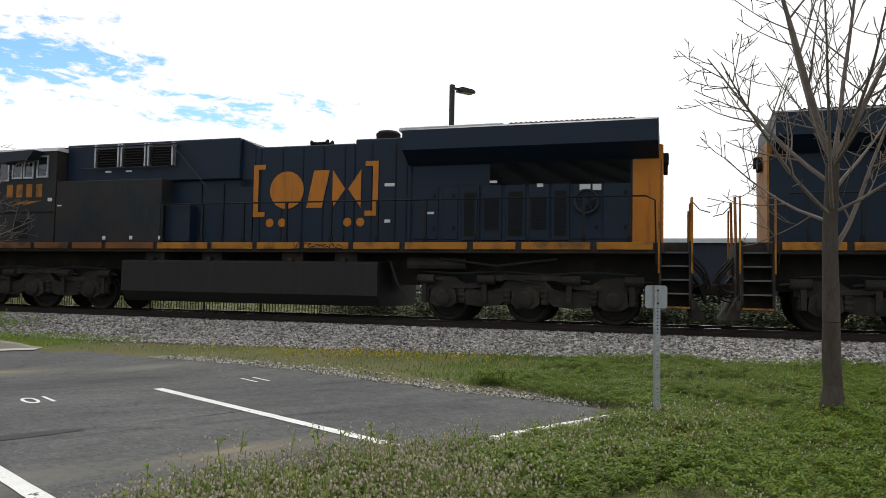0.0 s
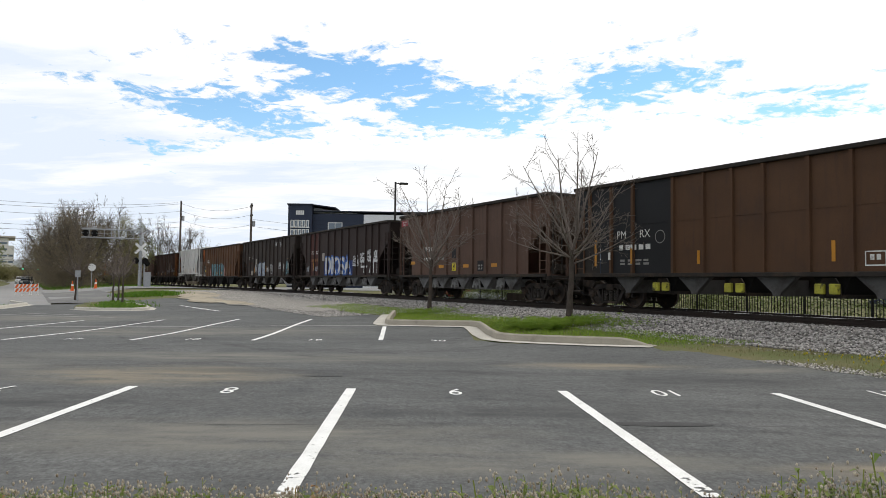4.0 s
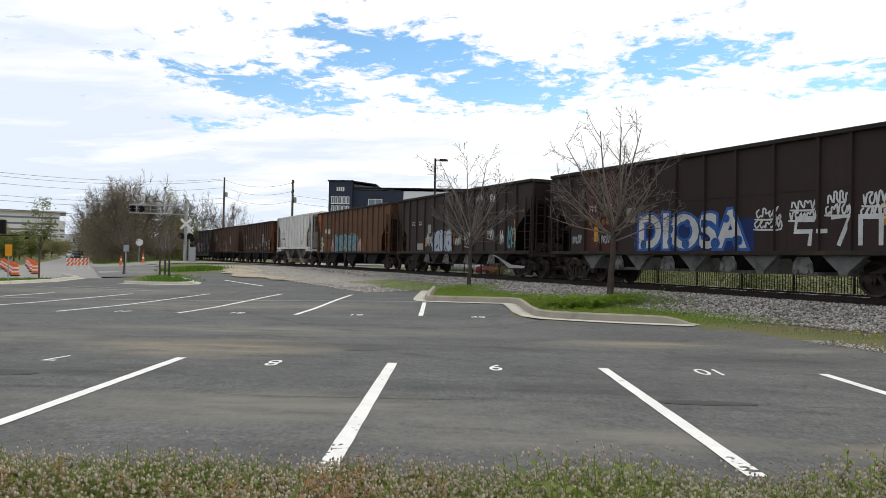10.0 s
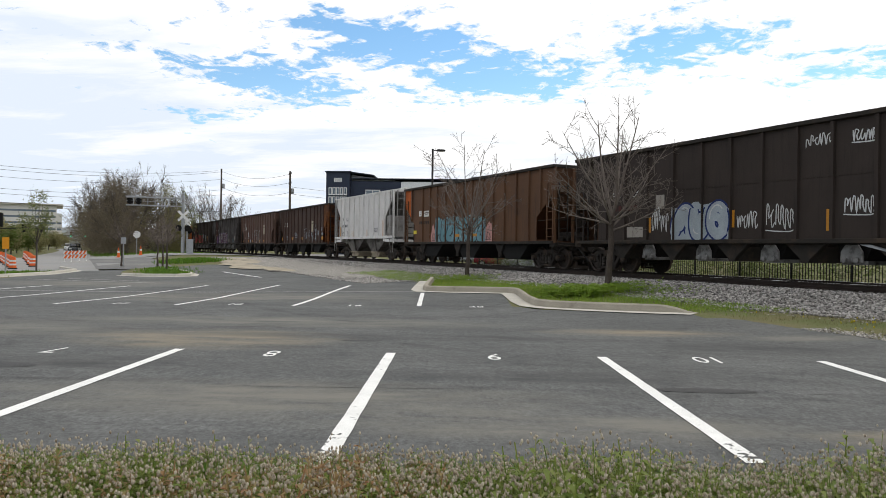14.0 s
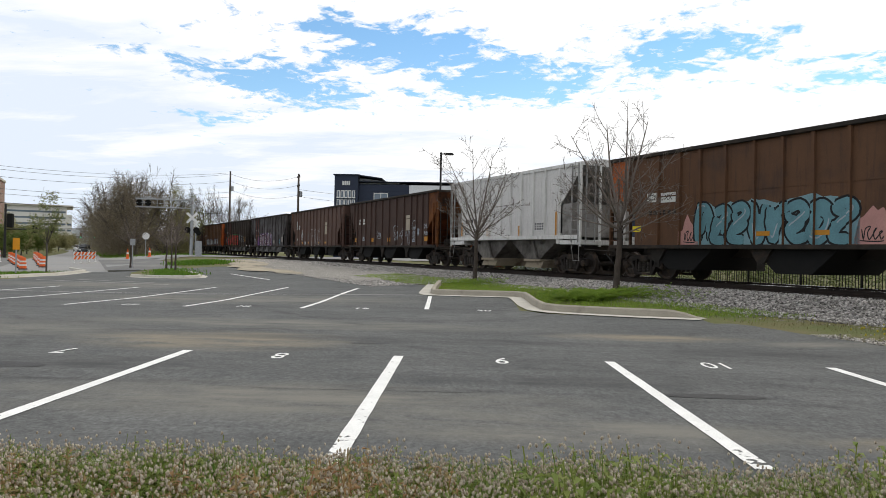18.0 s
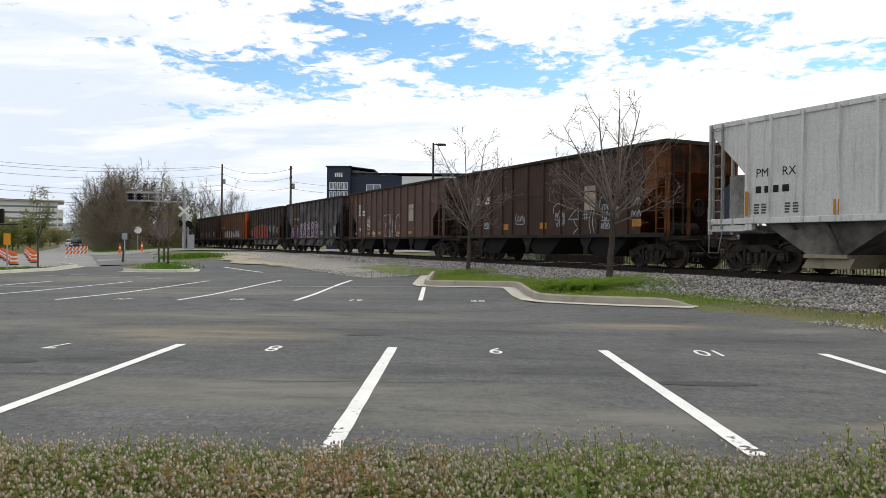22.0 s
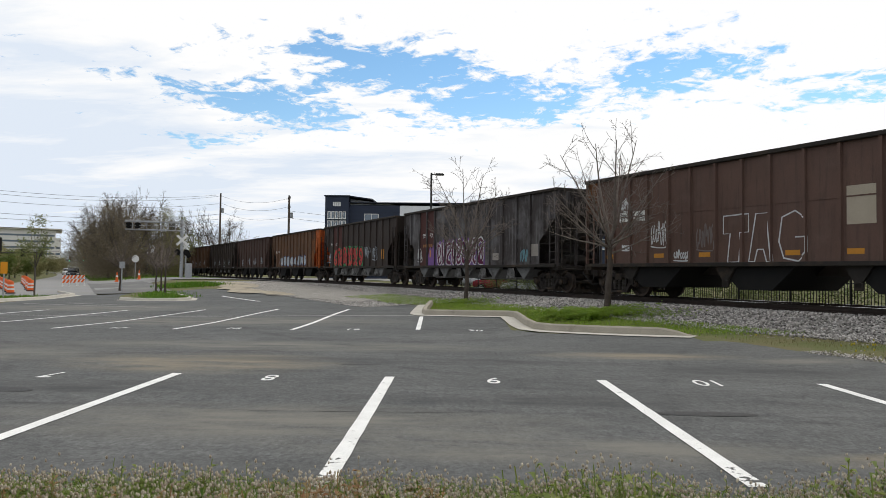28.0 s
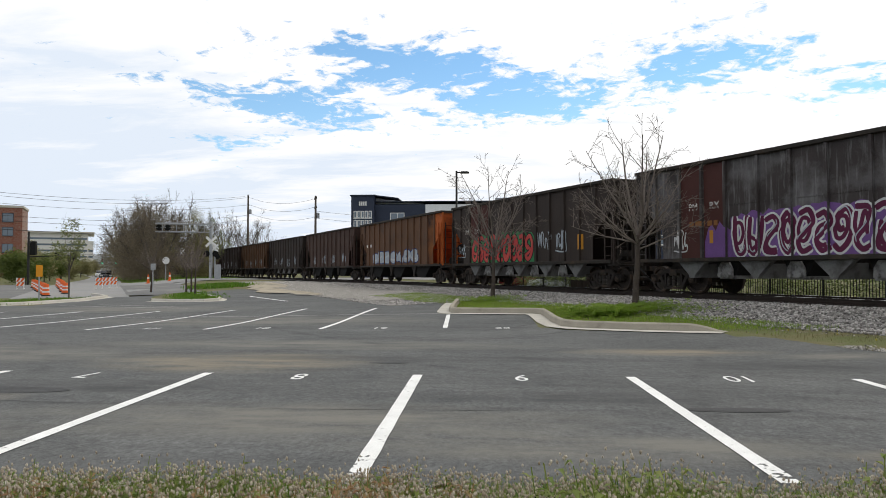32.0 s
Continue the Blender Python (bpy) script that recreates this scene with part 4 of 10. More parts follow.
def scrawl(parent, x0, x1, z0, z1, levels, mat, seed, width=0.035, loops=9, label="sprayed scrawl"):
    """A thin sprayed flourish: one running line of loops, hooks and tall strokes."""
    rng = random.Random(seed)
    bm = B()
    pts = []
    n = max(4, loops)
    h = z1 - z0
    for k in range(n):
        x = x0 + (x1 - x0) * (k + 0.3) / n
        s_ = (x1 - x0) / n
        tall = rng.uniform(0.6, 1.0)
        kind = rng.randint(0, 2)
        low = rng.uniform(0, 0.22)
        if kind == 0:
            pts += [(x, z0 + low * h), (x + 0.1 * s_, z0 + tall * h), (x + 0.55 * s_, z0 + (tall - 0.1) * h), (x + 0.5 * s_, z0 + 0.45 * h)]
        elif kind == 1:
            pts += [(x + 0.5 * s_, z0 + tall * h), (x, z0 + 0.55 * h), (x + 0.25 * s_, z0 + low * h), (x + 0.75 * s_, z0 + 0.3 * h)]
        else:
            pts += [(x, z0 + tall * h), (x + 0.3 * s_, z0 + low * h), (x + 0.6 * s_, z0 + tall * h)]
    if rng.random() < 0.6:
        pts += [(x1, z0 - 0.02 * h), ((x0 + x1) / 2, z0 - 0.06 * h), (x0, z0)]
    band(bm, flow(pts, 3), width, levels, 0.004, 0, 2e-5)
    return part("scrawl", bm, mat, parent, label)


# ---- freight trucks, shared by all cars ----
WHEEL = 0.455


def wheel_pair(parent, x, mat_wheel, mat_axle, r=WHEEL, gauge=0.755, bearing=1.0):
    """An axle with two flanged wheels, its axis across the track."""
    ob = thing("wheelset", pose(x, 0, r))
    ob.parent = parent
    for sgn in (-1, 1):
        bm = B()
        a = sgn
        lathe(bm, [(0.09, a * (gauge + 0.07)), (0.13, a * (gauge + 0.075)), (0.15, a * (gauge + 0.03)), (r * 0.78, a * (gauge + 0.012)), (r * 0.83, a * (gauge + 0.065)), (r - 0.02, a * (gauge + 0.068)),
                   (r, a * (gauge + 0.05)), (r + 0.004, a * (gauge - 0.04)), (r + 0.03, a * (gauge - 0.055)), (r + 0.03, a * (gauge - 0.07)), (r * 0.8, a * (gauge - 0.075)), (0.1, a * (gauge - 0.08))], 28)
        w = part("wheel", bm, mat_wheel, ob, smooth_=False)
        bm = B()
        lathe(bm, [(0.085, a * (gauge + 0.06)), (0.12, a * bearing), (0.12, a * (bearing + 0.11)), (0.085, a * (bearing + 0.13)), (0.02, a * (bearing + 0.14))], 14)
        for k in range(3):
            ang = k * math.tau / 3
            lathe(bm, [(0.02, a * (bearing + 0.125)), (0.018, a * (bearing + 0.155))], 6, centre=(0.07 * math.cos(ang), 0, 0.07 * math.sin(ang)))
        part("bearing_cap", bm, mat_axle, ob)
    bm = B()
    tube(bm, (0, -gauge, 0), (0, gauge, 0), 0.085, seg=12)
    part("axle", bm, mat_axle, ob)
    return ob


def freight_truck(parent, x, wheels, base=1.78):
    """A three-piece truck: two side frames with springs, a bolster, two wheelsets."""
    tr = thing("truck", pose(x, 0, 0))
    tr.parent = parent
    h = base / 2
    for a in (-1, 1):
        bm = B()
        y0, y1 = a * 0.93, a * 1.08
        top = [(-h - 0.22, 0.62), (-h + 0.18, 0.66), (-0.42, 0.80), (0.42, 0.80), (h - 0.18, 0.66), (h + 0.22, 0.62), (h + 0.22, 0.52), (h - 0.2, 0.53), (0.36, 0.67), (-0.36, 0.67), (-h + 0.2, 0.53), (-h - 0.22, 0.52)]
        prism(bm, top, y0, y1)
        for d in (-1, 1):
            prism(bm, [(d * (h - 0.14), 0.60), (d * (h - 0.30), 0.60), (d * 0.36, 0.22), (d * 0.30, 0.14), (d * 0.44, 0.16)], y0, y1)
            box(bm, min(d * 0.34, d * 0.42), max(d * 0.34, d * 0.42), min(y0, y1), max(y0, y1), 0.2, 0.7)
            prism(bm, [(d * (h - 0.17), 0.36), (d * (h - 0.17), 0.62), (d * (h + 0.2), 0.62), (d * (h + 0.2), 0.36), (d * (h + 0.14), 0.36), (d * (h + 0.14), 0.56), (d * (h - 0.11), 0.56), (d * (h - 0.11), 0.36)], y0, y1)
        box(bm, -0.46, 0.46, min(y0, y1), max(y0, y1), 0.13, 0.21, 0.01)
        part("side_frame", bm, M["truck"], tr)
        for k in (-0.24, 0.0, 0.24):
            bm = B()
            prof = []
            for i in range(7):
                prof += [(0.075, i * 0.055), (0.095, i * 0.055 + 0.0275)]
            lathe(bm, prof, 10, "z", (k, a * 1.005, 0.22))
            part("spring", bm, M["spring"], tr)
    bm = B()
    box(bm, -0.2, 0.2, -1.1, 1.1, 0.58, 0.80, 0.02)
    box(bm, -0.25, 0.25, -0.4, 0.4, 0.78, 0.92)
    part("bolster", bm, M["truck"], tr)
    for d in (-1, 1):
        bm = B()
        tube(bm, (d * (h - 0.52), -0.85, 0.4), (d * (h - 0.52), 0.85, 0.4), 0.05)
        box(bm, d * (h - 0.5) - 0.03, d * (h - 0.5) + 0.03, -0.82, -0.64, 0.25, 0.6)
        part("brake_beam", bm, M["truck"], tr)
        wheels.append((wheel_pair(tr, d * h, M["wheel"], M["truck"]), WHEEL))
    return tr


def coupler(parent, x, d):
    bm = B()
    box(bm, min(x, x + d * 0.55), max(x, x + d * 0.55), -0.1, 0.1, 0.74, 0.98, 0.02)
    box(bm, min(x + d * 0.45, x + d * 0.74), max(x + d * 0.45, x + d * 0.74), -0.2, 0.16, 0.68, 1.02, 0.04)
    c = part("coupler", bm, M["truck"], parent)
    bm = B()
    pipe(bm, [(x + d * 0.1, -0.45, 0.85), (x + d * 0.35, -0.42, 0.62), (x + d * 0.55, -0.3, 0.36), (x + d * 0.72, -0.18, 0.4)], 0.028)
    part("air_hose", bm, M["rubber"], parent)
    bm = B()
    pipe(bm, [(x, -1.45, 1.15), (x + d * 0.05, -1.40, 1.0), (x + d * 0.05, -0.3, 0.95), (x + d * 0.4, -0.05, 1.08)], 0.016)
    part("uncoupling_lever", bm, M["spring"], parent)


def ladder(parent, x, y, z0, z1, rungs, mat, along="x", width=0.42):
    bm = B()
    e = Vector((1, 0, 0)) if along == "x" else Vector((0, 1, 0))
    o = Vector((x, y, 0))
    for k in (-0.5, 0.5):
        p = o + e * width * k
        box(bm, p.x - 0.025, p.x + 0.025, p.y - 0.02, p.y + 0.02, z0, z1)
    for k in range(rungs):
        z = z0 + (k + 0.5) * (z1 - z0) / rungs
        tube(bm, o - e * width * 0.5 + Vector((0, 0, z)), o + e * width * 0.5 + Vector((0, 0, z)), 0.013, seg=6)
    return part("ladder", bm, mat, parent)


SIDE, RIB = 1.52, 1.60


def rib_levels(x_lo, x_hi, ribs, half=0.045):
    """The stretches of a ribbed side and how far out each lies."""
    out, at = [], x_lo
    for r in sorted(ribs):
        if r - half > at:
            out.append((at, r - half, -SIDE))
        out.append((r - half, r + half, -RIB))
        at = r + half
    if at < x_hi:
        out.append((at, x_hi, -SIDE))
    return out


def hopper_car(name_label, a, b, ribs, skin, wheels, top=4.08, panels=None, bays="v", rust_end=None, low_plate=False, gate_mat=None, chute=None, seam=True, rim=None):
    """An open-top hopper car between the top corners a and b (metres along the train at 0 s). Returns it and its side's levels."""
    c, L = (a + b) / 2, (a - b) / 2
    car = tagged(thing("hopper_car"), name_label, "hopper car", "coal train cars")
    ribs = sorted(r - c for r in ribs)
    cut = 1.30
    edges = [-L + 0.04] + ribs + [L - 0.04]
    panels = panels or {}
    z0, z1 = 1.14, top
    for k, (p, q) in enumerate(zip(edges, edges[1:])):
        bm = B()
        if k == 0:
            o = [(p, z1), (p, z1 - 0.95), (min(q, p + cut), z1 - 2.0), (min(q, p + cut), z0), (q, z0), (q, z1)]
            if q <= p + cut + 0.01:
                o = [(p, z1), (p, z1 - 0.95), (q, z1 - 0.95 - 1.05 * (q - p) / cut), (q, z1)]
        elif k == len(edges) - 2:
            o = [(q, z1), (q, z1 - 0.95), (max(p, q - cut), z1 - 2.0), (max(p, q - cut), z0), (p, z0), (p, z1)]
            if p >= q - cut - 0.01:
                o = [(q, z1), (q, z1 - 0.95), (p, z1 - 0.95 - 1.05 * (q - p) / cut), (p, z1)]
        elif k == 1 and q - edges[0] > cut and p < edges[0] + cut:
            o = [(p, z1), (p, z1 - 0.95 - 1.05 * (p - edges[0]) / cut), (edges[0] + cut, z1 - 2.0), (edges[0] + cut, z0), (q, z0), (q, z1)]
        elif k == len(edges) - 3 and q > edges[-1] - cut and p < edges[-1] - cut:
            o = [(q, z1), (q, z1 - 0.95 - 1.05 * (edges[-1] - q) / cut), (edges[-1] - cut, z1 - 2.0), (edges[-1] - cut, z0), (p, z0), (p, z1)]
        else:
            o = [(p, z0), (q, z0), (q, z1), (p, z1)]
        prism(bm, o, -SIDE, -SIDE + 0.02)
        part("side_panel", bm, panels.get(k, skin), car)
        if seam and 1 < k < len(edges) - 3:
            bm = B()
            box(bm, p + 0.05, q - 0.05, -SIDE - 0.012, -SIDE, 2.72, 2.76)
            part("seam_strip", bm, panels.get(k, skin), car)
    for r in ribs:
        bm = B()
        e = L - abs(r)
        low = z0 if e > cut else z1 - 0.95 - 1.05 * e / cut
        prism(bm, [(r - 0.045, -RIB), (r + 0.045, -RIB), (r + 0.06, -SIDE), (r - 0.06, -SIDE)], low, z1, axis="z")
        part("side_rib", bm, panels.get("rib", skin), car)
    bm = B()
    prism(bm, [(-L + 0.04, z1), (-L + 0.04, z1 - 0.95), (-L + cut, z1 - 2.0), (-L + cut, z0), (L - cut, z0), (L - cut, z1 - 2.0), (L - 0.04, z1 - 0.95), (L - 0.04, z1)], SIDE - 0.02, SIDE)
    part("far_side", bm, skin, car)
    for r in ribs[1:-1]:
        bm = B()
        box(bm, r - 0.045, r + 0.045, SIDE, RIB, z0, z1)
        part("side_rib", bm, skin, car)
    bm = B()
    for y in (-1.0, 1.0):
        box(bm, -L, L, min(y * 1.46, y * 1.63), max(y * 1.46, y * 1.63), z1 - 0.02, z1 + 0.1, 0.015)
    for d in (-1, 1):
        box(bm, min(d * (L - 0.12), d * L), max(d * (L - 0.12), d * L), -1.46, 1.46, z1 - 0.02, z1 + 0.1)
    part("top_chord", bm, rim or M["grime"], car)
    bm = B()
    for y in (-1, 1):
        box(bm, -L + 0.1, L - 0.1, min(y * 1.40, y * 1.62), max(y * 1.40, y * 1.62), 1.03, 1.15, 0.01)
    box(bm, -L - 0.25, L + 0.25, -0.25, 0.25, 0.78, 1.1)
    part("sill", bm, M["grime"], car)
    for d in (-1, 1):
        skin_e = (rust_end if (rust_end and d > 0) else skin)
        bm = B()
        v = [bm.verts.new(p) for p in ((d * (L - 0.05), -1.5, z1), (d * (L - 0.05), 1.5, z1), (d * (L - 0.05), 1.5, z1 - 0.95), (d * (L - 0.05), -1.5, z1 - 0.95), (d * (L - 3.2), 1.5, 1.25), (d * (L - 3.2), -1.5, 1.25))]
        bm.faces.new((v[0], v[1], v[2], v[3]))
        bm.faces.new((v[3], v[2], v[4], v[5]))
        bmesh.ops.solidify(bm, geom=bm.faces[:], thickness=0.02)
        part("slope_sheet", bm, skin_e, car)
        for y in (-1.50, -0.62, 0.62, 1.50):
            bm = B()
            box(bm, min(d * (L - 0.09), d * L), max(d * (L - 0.09), d * L), y - 0.05, y + 0.05, 1.05, z1, 0.01)
            part("end_post", bm, skin_e, car)
        bm = B()
        box(bm, min(d * (L - 0.35), d * (L + 0.02)), max(d * (L - 0.35), d * (L + 0.02)), -1.55, 1.55, 0.92, 1.08, 0.01)
        part("end_sill", bm, M["grime"], car)
        ladder(car, d * (L - 0.30), -1.57, 1.15, 3.5, 7, skin_e)
        ladder(car, d * (L + 0.03), -1.15, 1.15, 3.5, 7, M["grime"], "y")
        bm = B()
        pipe(bm, [(d * (L - 0.5), -1.55, 1.05), (d * (L - 0.48), -1.55, 0.55), (d * (L - 0.12), -1.55, 0.55), (d * (L - 0.1), -1.55, 1.05)], 0.014)
        part("stirrup_step", bm, M["grime"], car)
        bm = B()
        pipe(bm, [(d * (L + 0.04), -1.5, 2.0), (d * (L + 0.04), 1.5, 2.0)], 0.013)
        pipe(bm, [(d * (L - 1.2), -1.5, 2.0), (d * (L + 0.02), -1.5, 2.0)], 0.013)
        part("grab_rail", bm, M["grime"], car)
        if low_plate:
            bm = B()
            box(bm, min(d * (L - cut), d * (L - 0.08)), max(d * (L - cut), d * (L - 0.08)), -1.53, -1.51, 1.1, 2.45)
            part("end_plate", bm, M["grime"], car)
            bm = B()
            box(bm, min(d * (L - 0.5), d * (L - 0.28)), max(d * (L - 0.5), d * (L - 0.28)), -1.545, -1.53, 1.35, 1.95)
            part("vent_slot", bm, M["black"], car)
        coupler(car, d * (L + 0.05), d)
        freight_truck(car, d * (L - 1.3), wheels)
    # brake gear on the leading end
    bm = B()
    lathe(bm, [(0.27, 0), (0.29, 0.02), (0.27, 0.04), (0.25, 0.02), (0.26, 0.0)], 16, "x", (L + 0.14, -0.4, 2.0))
    for k in range(4):
        ang = k * math.tau / 4
        tube(bm, (L + 0.16, -0.4, 2.0), (L + 0.16, -0.4 + 0.27 * math.cos(ang), 2.0 + 0.27 * math.sin(ang)), 0.012, seg=5)
    part("brake_wheel", bm, M["truck"], car)
    bm = B()
    tube(bm, (L - 0.9, -0.6, 1.35), (L - 0.9, 0.5, 1.35), 0.2, seg=14)
    part("air_reservoir", bm, M["grime"], car)
    chute = chute or M["grime"]
    n = 4 if bays == "v" else 3
    span = 2 * (L - 2.6)
    for k in range(n + (1 if bays == "v" else 0)):
        if bays == "v":
            x = -L + 2.6 + span * k / n
            bm = B()
            for y in (-1, 1):
                prism(bm, [(x - 0.62, 1.05), (x + 0.62, 1.05), (x + 0.14, 0.62), (x + 0.10, 0.52), (x - 0.10, 0.52), (x - 0.14, 0.62)], y * 1.30, y * 1.46)
            box(bm, x - 0.1, x + 0.1, -1.3, 1.3, 0.52, 0.95)
            part("hopper_bay", bm, chute, car)
        else:
            x = -L + 3.4 + (span - 1.6) * k / (n - 1)
            bm = B()
            prism(bm, [(x - 1.35, 1.05), (x + 1.35, 1.05), (x + 0.55, 0.36), (x - 0.55, 0.36)], -1.38, 1.38)
            # near-black stands in for the shade inside the bay
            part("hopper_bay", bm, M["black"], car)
            bm = B()
            prism(bm, [(x - 1.4, 1.05), (x - 0.6, 1.05), (x - 0.98, 0.5), (x - 1.02, 0.5)], -1.47, -1.39)
            lathe(bm, [(0.09, -1.5), (0.09, -1.42)], 10, centre=(x - 0.98, 0, 0.55))
            box(bm, x - 1.1, x - 0.86, -1.5, -1.42, 0.42, 0.62, 0.015)
            part("gate_lever", bm, chute, car)
    if bays == "v":
        for k in range(n):
            x = -L + 2.6 + span * (k + 0.5) / n
            bm = B()
            for y in (-1, 1):
                prism(bm, [(x - 0.28, 0.82), (x - 0.16, 1.0), (x + 0.16, 1.0), (x + 0.28, 0.82), (x + 0.30, 0.56), (x - 0.30, 0.56)], y * 1.28, y * 1.34)
                for d in (-1, 1):
                    lathe(bm, [(0.07, y * 1.32), (0.07, y * 1.42)], 10, centre=(x + d * 0.16, 0, 0.62))
            box(bm, x - 0.34, x + 0.34, -1.2, 1.2, 0.50, 0.60)
            gate = part("gate", bm, M["grime"] if gate_mat else M["gate_grey"], car)
            if gate_mat:
                for d in (-1, 1):
                    bm = B()
                    box(bm, x + d * 0.19 - 0.12, x + d * 0.19 + 0.12, -1.46, -1.34, 0.60, 0.86, 0.02)
                    part("gate_lock", bm, gate_mat, gate, "yellow gate lock")
            bm = B()
            prism(bm, [(x - 0.5, 1.05), (x + 0.5, 1.05), (x + 0.28, 0.6), (x - 0.28, 0.6)], -1.2, 1.2)
            # outlet coloured near-black for the shade under the car
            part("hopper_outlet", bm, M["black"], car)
    lv = rib_levels(-L, L, ribs)
    return car, c, lv


def plate(car, c, lv, x0, x1, z0, z1, mat, name="sign_plate", label="", lift=0.004):
    bm = B()
    paint(bm, rect(x0 - c, x1 - c, z0, z1), lv, lift, 0)
    return part(name, bm, mat, car, label)


def bars(car, c, lv, x0, x1, z0, z1, mat, rows=1, cols=4, name="marking", label="", lift=0.006, seed=1):
    """Rows of small plain bars for writing too small or not to be read."""
    rng = random.Random(seed)
    for r in range(rows):
        za = z0 + (z1 - z0) * (r + 0.18) / rows
        zb = z0 + (z1 - z0) * (r + 0.82) / rows
        for k in range(cols):
            xa = x0 + (x1 - x0) * (k + 0.12) / cols
            xb = x0 + (x1 - x0) * (k + 0.12 + 0.76 * rng.uniform(0.75, 1)) / cols
            bm = B()
            paint(bm, rect(xa - c, xb - c, za, zb), lv, lift, 0)
            part(name, bm, mat, car, label)


def mark(car, c, x, z, text, size, mat, y=-SIDE, stretch=1.0):
    return lettering("lettering", text, size, mat, car, Matrix.Translation((x - c, y - 0.006, z)) @ pose(0, 0, 0, 90, 0, 0), stretch=stretch)


# ---- ground, lot, track ----
RIGHT_EDGE = [(4.15, 7.3), (4.6, 7.35), (5.3, 7.35), (6.8, 7.1), (7.9, 7.0), (9.6, 6.83), (11, 6.5), (12.1, 6.1), (13.3, 5.7), (14.8, 5.25), (15.75, 4.82),
              (17.45, 1.53), (18.3, 1.07), (21.8, 0.9), (22.8, -1.84), (24, -1.95), (28, -2.05), (29, -3.3), (32.7, -4.75), (37.7, -8.1), (42.7, -11.9), (46, -15.5)]
LEFT_EDGE = [(4.15, -40), (20, -40), (29.6, -19.7), (38.3, -21.1), (46, -17)]


def lot_span(y):
    xr = float(np.interp(y, [p[0] for p in RIGHT_EDGE], [p[1] for p in RIGHT_EDGE]))
    xl = float(np.interp(y, [p[0] for p in LEFT_EDGE], [p[1] for p in LEFT_EDGE]))
    if 4.4 < y < 15.5 or y > 23.5:
        xr += 0.10 * noise.noise((y * 1.7, 0, 3)) + 0.05 * noise.noise((y * 6, 0, 3))
    return xl, xr


def in_lot(x, y, margin=0.0):
    if not 4.15 + margin < y < 46 - margin:
        return False
    xl, xr = lot_span(y)
    return xl + margin < x < xr - margin


def lot_z(x, y):
    return ground_z(x, y)


def under_z(x, y):
    """The turf, kept just under whatever is paved over it."""
    z = ground_z(x, y)
    s, q = track_coords(x, y)
    if in_lot(x, y, -0.4 if y < 15 else 0.4):
        z -= 0.06
    elif abs(q) < 4.2:
        z -= 0.05
    elif abs(x) < 60 and -24 < y < 80 and not in_lot(x, y, -0.4):
        z += 0.02 * noise.noise((x * 0.7, y * 0.7, 0))
    if q < -13 and y > 38:
        z -= 0.06
    return z


def sheet(name, xs, ys, zf, mat):
    n = len(xs)
    verts = [(x, y, zf(x, y)) for y in ys for x in xs]
    faces = [(j * n + i, j * n + i + 1, (j + 1) * n + i + 1, (j + 1) * n + i) for j in range(len(ys) - 1) for i in range(n - 1)]
    me = bpy.data.meshes.new(name)
    me.from_pydata(verts, [], faces)
    me.materials.append(mat)
    me.polygons.foreach_set("use_smooth", [True] * len(faces))
    return new(name, me)


def rows_mesh(name, rows, mat, smooth_=True):
    """A sheet from rows of points, each row with the same number of points."""
    n = len(rows[0])
    faces = [(j * n + i, j * n + i + 1, (j + 1) * n + i + 1, (j + 1) * n + i) for j in range(len(rows) - 1) for i in range(n - 1)]
    me = bpy.data.meshes.new(name)
    me.from_pydata([tuple(p) for r in rows for p in r], [], faces)
    me.materials.append(mat)
    if smooth_:
        me.polygons.foreach_set("use_smooth", [True] * len(faces))
    return new(name, me)


def spaced(*runs):
    out = []
    for a, b, st in runs:
        v = a
        while v < b - 1e-6:
            out.append(v)
            v += st
    out.append(runs[-1][1])
    return out


GX = spaced((-2600, -400, 220), (-400, -120, 20), (-120, -50, 3), (-50, 45, 0.75), (45, 120, 5), (120, 400, 28), (400, 2600, 220))
GY = spaced((-2600, -400, 220), (-400, -60, 20), (-60, -24, 4), (-24, 80, 0.75), (80, 180, 3), (180, 400, 20), (400, 2600, 220))
tagged(sheet("ground", GX, GY, under_z, M["soil"]), "rough grassy ground with bare earth patches", "ground", kind="structure")

rows = []
for y in spaced((4.15, 46, 0.2)):
    xl, xr = lot_span(y)
    xs = [xl + (xr - xl) * k / 60 for k in range(61)]
    rows.append([(x, y, lot_z(x, y)) for x in xs])
tagged(rows_mesh("parking_lot", rows, M["asphalt"]), "worn dark grey asphalt lot with tan stains", "parking lot", kind="structure")


def strip(name, ss, q0, q1, mat, up=0.02, n=8, zf=None):
    """A paved band along the track, between q0 and q1 (numbers, or functions of s)."""
    rows = []
    for s in ss:
        a = q0(s) if callable(q0) else q0
        b = q1(s) if callable(q1) else q1
        row = []
        for k in range(n + 1):
            p = on_track(s, a + (b - a) * k / n)
            row.append((p.x, p.y, (zf or ground_z)(p.x, p.y) + up))
        rows.append(row)
    return rows_mesh(name, rows, mat)


tagged(strip("ballast_bed", spaced((-230, 70, 2.0)), lambda s: -4.5 + 0.3 * noise.noise((s * 0.6, 0, 0)), 4.6, M["gravel"], 0.0, 24), "grey crushed stone ballast bed under the rails", "ballast", kind="structure")
ramp_z = lambda x, y: ground_z(x, y) + 0.045 * (1 - smooth(-64, -55, track_coords(x, y)[0]))
far_t = lambda s: min(1.3, max(0.0, (-s - 70) / 100))
